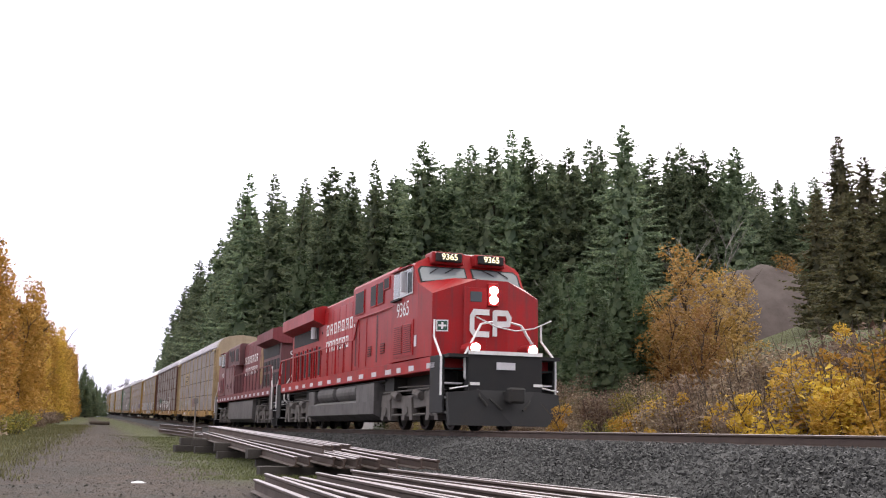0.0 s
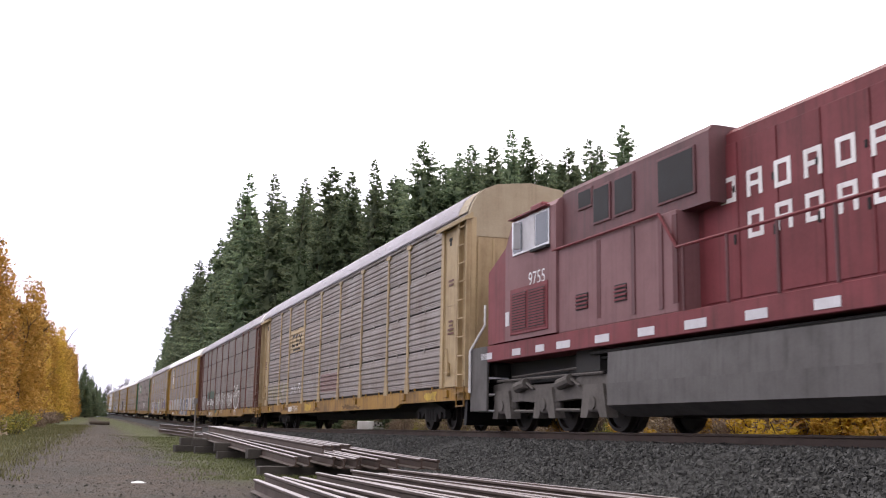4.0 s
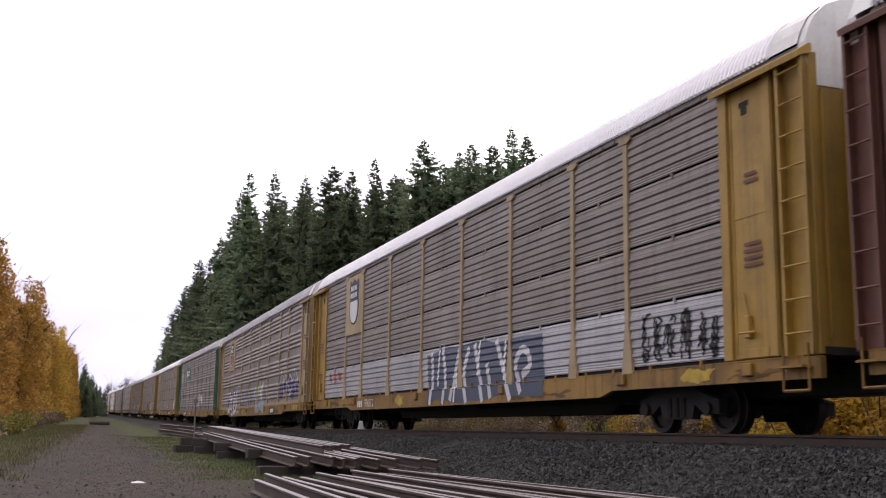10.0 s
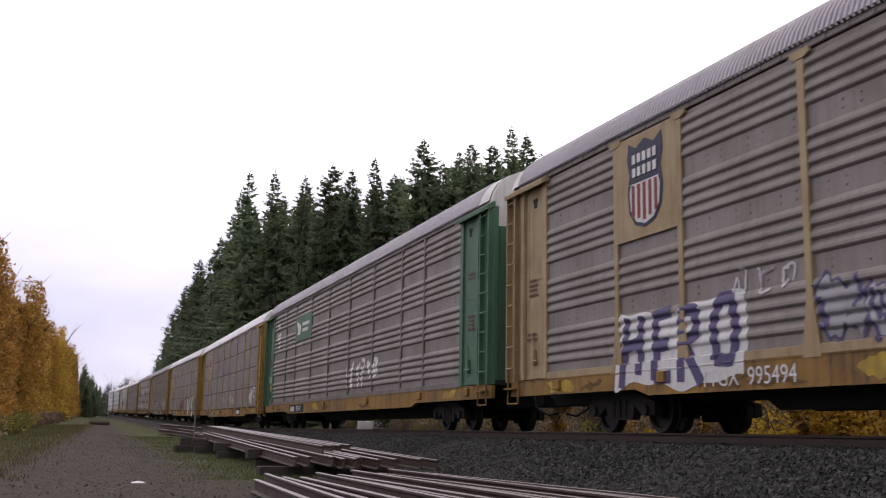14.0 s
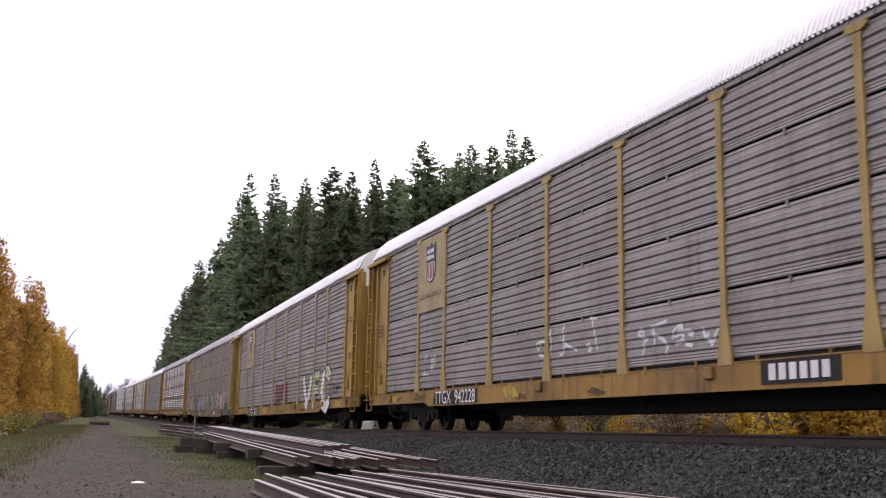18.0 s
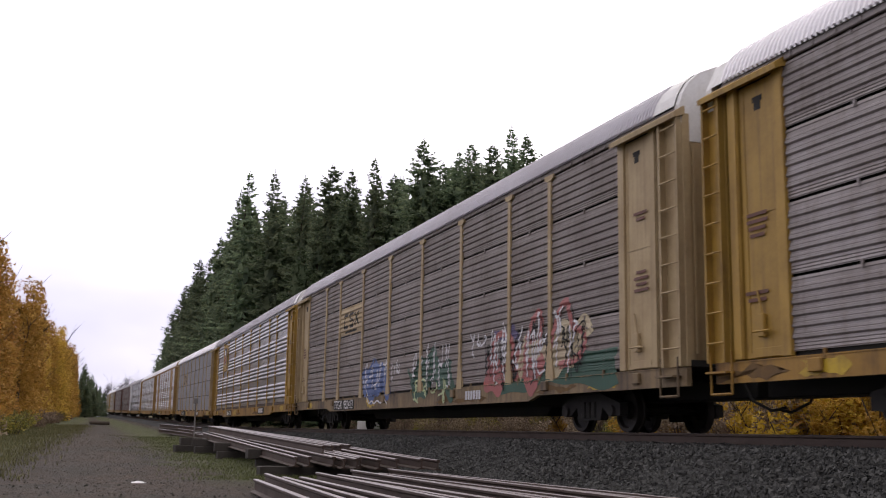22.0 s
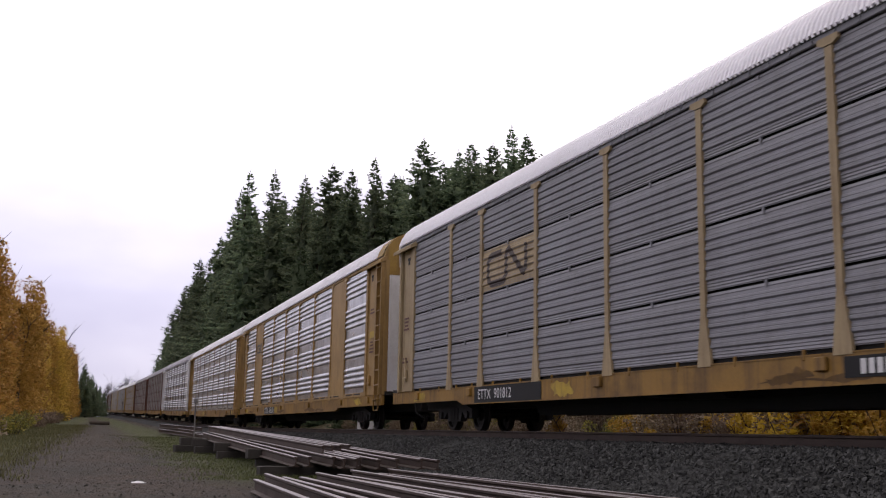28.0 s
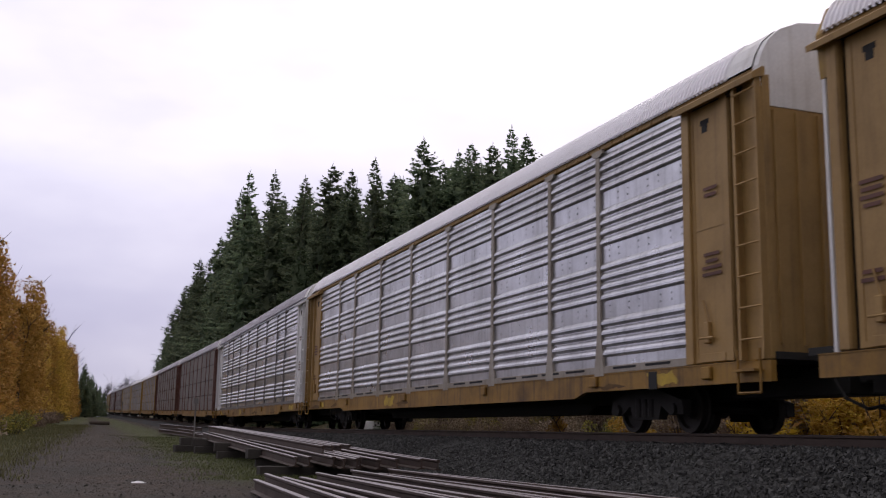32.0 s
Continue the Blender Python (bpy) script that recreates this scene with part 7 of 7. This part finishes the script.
    m_ = on_side(-7.2, 3.29, s0 - 0.006) if near < 0 else Matrix(((0, 0, 1, -s0 + 0.006), (1, 0, 0, -6.9), (0, 1, 0, 3.05), (0, 0, 0, 1)))
    lettering(txt, 0.58 if near < 0 else 0.4, ob, m_, WHITE)
    P("roof_horn", Shape().rod((-0.5, -6.2, 4.72), (-0.5, -6.8, 4.78), 0.05, 8, 0.09).rod((-0.35, -6.2, 4.76), (-0.35, -6.7, 4.82), 0.045, 8, 0.08).box(-0.6, -0.25, -6.3, -6.1, 4.6, 4.74), paint)
    P("air_conditioner", Shape().box(-0.5, 0.6, -7.2, -6.4, 4.82, 4.94, 0.03), WHITE)
    # equipment cabinet behind the cab
    P("equipment_cabinet", Shape().box(-1.50, 1.50, -5.3, -1.7, 1.86, 3.50, 0.015), cab_paint)
    P("upper_cabinet", Shape().prism([(-1.40, 3.48), (-1.40, 4.60), (-1.32, 4.70), (1.32, 4.70), (1.40, 4.60), (1.40, 3.48)], -5.32, -1.0), hood_paint)
    for y0, y1, z0, z1 in ((-3.48, -2.97, 3.80, 4.42), (-4.16, -3.68, 3.80, 4.42), (-4.68, -4.26, 4.18, 4.48), (-2.24, -1.36, 3.72, 4.42)):
        P("vent_frame", Shape().box(-1.43, -1.40, y0 - 0.04, y1 + 0.04, z0 - 0.04, z1 + 0.04, 0.006), hood_paint)
        P("vent", Shape().box(-1.436, -1.43, y0, y1, z0, z1), GRILLE)
    # big louvred doors under the cab, two small vents in the cabinet
    P("cabinet_door", Shape().box(-1.575, -1.5, -7.85, -5.85, 1.98, 2.95, 0.008), paint)
    for y0, y1 in ((-7.75, -6.95), (-6.8, -5.95)):
        P("louvre_frame", Shape().box(-1.585, -1.5, y0 - 0.05, y1 + 0.05, 2.04, 2.88, 0.008), paint)
        P("louvre_gap", Shape().box(-1.588, -1.58, y0, y1, 2.08, 2.84), GRILLE)
        s = Shape()
        for k in range(13):
            s.box(-1.602, -1.57, y0, y1, 2.10 + 0.057 * k, 2.135 + 0.057 * k)
        P("louvre", s, paint)
    for y0, y1 in ((-3.4, -3.05), (-4.65, -4.25)):
        P("vent_backing", Shape().box(-1.512, -1.5, y0, y1, 2.22, 2.52), GRILLE)
        s = Shape()
        for k in range(4):
            s.box(-1.53, -1.5, y0, y1, 2.24 + 0.072 * k, 2.275 + 0.072 * k)
        P("louvre", s, paint)
    P("side_notice", Shape().box(-1.563, -1.55, -8.02, -7.9, 2.2, 2.5), PALE)
    # thin dark strips paint the shadow between the cabinet's upright ribs
    for y in (-3.9, -1.75):
        P("door_gap", Shape().box(-1.506, -1.49, y - 0.06, y + 0.06, 2.0, 3.42), SHADE_RED)
    for y in (-2.85, -2.1):
        P("cabinet_seam", Shape().box(-1.52, -1.5, y - 0.05, y + 0.05, 1.95, 3.45), hood_paint)
    P("handrail", Shape().pipe([(-1.54, -5.6, 3.5), (-1.54, -2.1, 3.5), (-1.54, -1.66, 2.87), (-1.54, 9.7, 2.87), (-1.54, 9.95, 2.5), (-1.54, 9.95, 1.86)], 0.026), paint)
    for k in range(12):
        y = -1.5 + 1.02 * k
        P("handrail_post", Shape().rod((-1.54, y, 1.86), (-1.54, y, 2.87), 0.026), hood_paint)
    # engine hood, in doors, with a rounded roof
    hw = 1.08
    P("engine_hood", Shape().prism([(-hw, 1.86), (-hw, 4.55), (-hw + 0.10, 4.64), (hw - 0.10, 4.64), (hw, 4.55), (hw, 1.86)], -1.7, 4.3), paint)
    for k in range(7):
        y = -1.55 + 0.83 * k
        P("hood_door", Shape().box(-hw - 0.018, -hw, y, y + 0.79, 1.98, 4.38, 0.006), paint)
        P("door_latch", Shape().box(-hw - 0.035, -hw - 0.018, y + 0.70, y + 0.74, 2.8, 2.95).box(-hw - 0.035, -hw - 0.018, y + 0.70, y + 0.74, 3.6, 3.7), BLACK)
    P("exhaust_stack", Shape().box(-0.35, 0.35, 1.2, 2.4, 4.6, 4.78, 0.02), UNDER)
    # radiator section with its overhanging wings
    P("rear_hood", Shape().prism([(-hw, 1.86), (-hw, 4.15), (hw, 4.15), (hw, 1.86)], 4.3, 9.6), hood_paint)
    P("radiator_wing", Shape().prism([(-hw, 3.92), (-1.53, 4.10), (-1.53, 4.56), (-1.2, 4.66), (1.2, 4.66), (1.53, 4.56), (1.53, 4.10), (hw, 3.92)], 3.9 if near < 0 else 5.3, 9.75), paint)
    P("radiator_grille", Shape().box(-hw - 0.02, -hw, 4.8, 9.2, 3.40, 3.95), GRILLE)
    if near < 0:
        for k in range(6):
            y = 4.5 + 0.8 * k
            P("tall_vent", Shape().box(-hw - 0.02, -hw, y, y + 0.26, 2.05, 3.15, 0.006), GRILLE)
            P("door_rib", Shape().box(-hw - 0.05, -hw, y + 0.5, y + 0.58, 1.9, 3.2, 0.006), paint)
        P("fan_box", Shape().rod((-hw - 0.1, 5.2, 3.5), (-hw - 0.1, 5.2, 3.95), 0.13, 8), PALE)
    else:
        for k in range(5):
            y = 5.2 + 0.86 * k
            P("square_vent", Shape().box(-hw - 0.02, -hw, y, y + 0.62, 2.05, 2.62, 0.006).box(-hw - 0.02, -hw, y, y + 0.62, 2.75, 3.25, 0.006), GRILLE)
        oval = [(4.5 + 0.52 * math.cos(a * 0.2618), 3.1 + 0.95 * math.sin(a * 0.2618)) for a in range(24)]
        P("gold_emblem", Shape().side(oval, -hw - 0.03, -hw - 0.02), GOLD_EMBLEM)
        lettering(number, 0.52, ob, Matrix(((-1, 0, 0, 0.15), (0, 0, 1, float(np.interp(9.61, BODY_Y, TRUE_Y))), (0, 1, 0, 3.38), (0, 0, 0, 1))), PALE, "rear_number")
        P("roof_grab", Shape().pipe([(-0.55, 9.3, 4.64), (-0.55, 9.3, 4.82), (0.1, 9.3, 4.82), (0.1, 9.3, 4.64)], 0.018), CHROME)
        P("soot_patch", Shape().box(0.0, 0.62, 9.755, 9.758, 4.12, 4.42), GRILLE)
        P("marker_light", Shape().rod((0.0, 9.62, 2.35), (0.0, 9.68, 2.35), 0.06, 10), AMBER)
        P("rear_lamp", Shape().rod((0.0, 9.74, 4.3), (0.0, 9.80, 4.3), 0.11, 12), GLASS)
    # company name on the hood, as plain bars
    for z, n_, y0 in ((3.66, 8, 3.5), (3.04, 7, 3.5)):
        for k in range(n_):
            y = (y0 - k * (0.52 if n_ == 8 else 0.44)) if near < 0 else (y0 - 0.3 - (n_ - 1 - k) * 0.57)
            x0, x1 = -hw - 0.024, -hw - 0.019
            s = Shape().box(x0, x1, y - 0.33, y - 0.255, z - 0.20, z + 0.20).box(x0, x1, y - 0.08, y - 0.005, z - 0.20, z + 0.20)
            s.box(x0, x1, y - 0.255, y - 0.08, z + 0.13, z + 0.20).box(x0, x1, y - 0.255, y - 0.08, z - (0.05 if k % 2 else 0.20), z + (0.02 if k % 2 else -0.13))
            P("letter_bar", s, WHITE)
    # fuel tank, air reservoirs
    P("fuel_tank", Shape().prism([(-1.1, 0.28), (-1.48, 0.46), (-1.48, 0.84), (-1.35, 0.92), (1.35, 0.92), (1.48, 0.84), (1.48, 0.46), (1.1, 0.28)], -3.7, 4.5), GREY_TANK)
    if near < 0:
        P("tank_locker", Shape().prism([(-1.48, 0.84), (-1.48, 1.38), (-1.1, 1.44), (1.1, 1.44), (1.48, 1.38), (1.48, 0.84)], -3.7, -1.9), GREY_TANK)
        P("tank_locker", Shape().box(-1.46, 1.46, 3.6, 4.5, 0.84, 1.36, 0.02), GREY_TANK)
        for y0, y1 in ((-1.7, 0.75), (1.0, 3.3)):
            s = Shape().rod((-1.15, y0 + 0.1, 1.20), (-1.15, y1 - 0.1, 1.20), 0.30, 18).rod((-1.15, y0, 1.20), (-1.15, y0 + 0.1, 1.20), 0.17, 18, 0.30).rod((-1.15, y1 - 0.1, 1.20), (-1.15, y1, 1.20), 0.30, 18, 0.17)
            P("air_reservoir", s, GREY_TANK)
    else:
        P("tank_locker", Shape().prism([(-1.48, 0.84), (-1.46, 1.38), (1.46, 1.38), (1.48, 0.84)], -3.7, 4.5), GREY_TANK)
    stretch[0] = False
    # two three-axle bogies
    for c in (-7.05, 7.65):
        fr = P("bogie_frame", Shape().side([(c - 2.75, 0.66), (c - 2.7, 1.0), (c - 1.6, 1.08), (c - 1.1, 0.94), (c + 1.1, 0.94), (c + 1.6, 1.08), (c + 2.7, 1.0), (c + 2.75, 0.66), (c + 2.3, 0.60), (c + 1.2, 0.62), (c, 0.56), (c - 1.2, 0.62), (c - 2.3, 0.60)], -1.27, -1.06), DUST)
        P("bogie_far_frame", Shape().box(1.08, 1.25, c - 2.6, c + 2.6, 0.62, 0.95), DUST)
        for q in (-2.1, 0.0, 2.05):
            y = c + q
            P("axle_box", Shape().box(-1.32, -1.10, y - 0.2, y + 0.2, 0.36, 0.78, 0.03).side([(y - 0.50, 0.26), (y - 0.36, 0.86), (y + 0.36, 0.86), (y + 0.50, 0.26), (y + 0.24, 0.26), (y + 0.17, 0.42), (y - 0.17, 0.42), (y - 0.24, 0.26)], -1.33, -1.10).rod((-1.36, y, 0.53), (-1.30, y, 0.53), 0.12, 12), DUST)
            for e in (-0.42, 0.42):
                P("spring", Shape().rod((-1.2, y + e, 0.46), (-1.2, y + e, 0.66), 0.085, 10).rod((-1.2, y + e, 0.50), (-1.2, y + e, 0.53), 0.105, 10).rod((-1.2, y + e, 0.58), (-1.2, y + e, 0.61), 0.105, 10), DUST)
            w_ = part("wheelset", LOCO_WHEELSET, WHEEL, ob)
            w_.location = (0, y, 0.53)
            SPINS.append((w_, -1 if near < 0 else -2, 0.53, y))
        for q in (-1.0, 1.0):
            P("brake_cylinder", Shape().rod((-1.34, c + q - 0.28, 0.9), (-1.34, c + q + 0.22, 0.98), 0.11, 10).rod((-1.34, c + q + 0.22, 0.98), (-1.34, c + q + 0.55, 0.85), 0.03, 6), DUST)
            P("traction_rod", Shape().pipe([(-1.28, c + q - 0.5, 0.42), (-1.28, c + q + 0.5, 0.40)], 0.035), DUST)
        P("bogie_pipe", Shape().pipe([(-1.3, c - 2.4, 1.08), (-1.3, c + 2.4, 1.06)], 0.03).pipe([(-1.2, c - 1.8, 1.15), (-1.2, c + 1.2, 1.2)], 0.022), DUST)
        P("sand_box", Shape().box(-1.3, -0.9, c - 2.9, c - 2.55, 1.05, 1.5, 0.03).pipe([(-1.1, c - 2.7, 1.05), (-0.95, c - 2.6, 0.2)], 0.025), BLACK)
    LOCOS.append(ob)
    return ob


loco("bright red diesel locomotive at the head of the train, headlights lit", RED, RED, -1, "9365")
loco("faded maroon diesel locomotive running backwards behind the red one", MAROON, SOOTY, 1, "9755")


# ---- the train's run ----
def run(t):
    """Metres travelled along the line, counted from the clip's middle."""
    q = (t - 16.0) / 10.0
    return -0.11 * max(0.0, 5.0 - t) ** 2 + 11.76 * (t - 16.0) + 10.0 * (-0.005 * q * q / 2 - 0.242 * q ** 3 / 3 + 0.123 * q ** 4 / 4)


def motions():
    times = [k * 0.5 for k in range(65)]
    for k, car in enumerate(CARS):
        y0 = FRONTS[k] + HL
        walk(car, [(t, track_pose(y0 - run(t))) for t in times])
    for ob, y0, turn in zip(LOCOS, LOCO_Y, (0, 180)):
        walk(ob, [(t, track_pose(y0 - run(t), 6.7, turn)) for t in times])
    # wheels turn while they roll past near the eye
    for o, k, r, along in SPINS:
        y0 = FRONTS[k] + HL + along if k >= 0 else LOCO_Y[-1 - k] + (along if k == -1 else -along)
        way = -1 if k == -2 else 1
        base = Vector(o.location)
        seen = [i / 30.0 for i in range(961) if -4.0 < y0 - run(i / 30.0) < 45.0]
        if not seen:
            continue
        rows = []
        for t in [0.0] * (seen[0] > 0.02) + seen + [32.0] * (seen[-1] < 31.98):
            a = run(min(max(t, seen[0]), seen[-1])) / r * way
            rows.append((t, Matrix.Translation(base) @ Matrix.Rotation(a, 4, "X")))
        walk(o, rows)


LOCO_Y = [-150.8, -127.2]
motions()
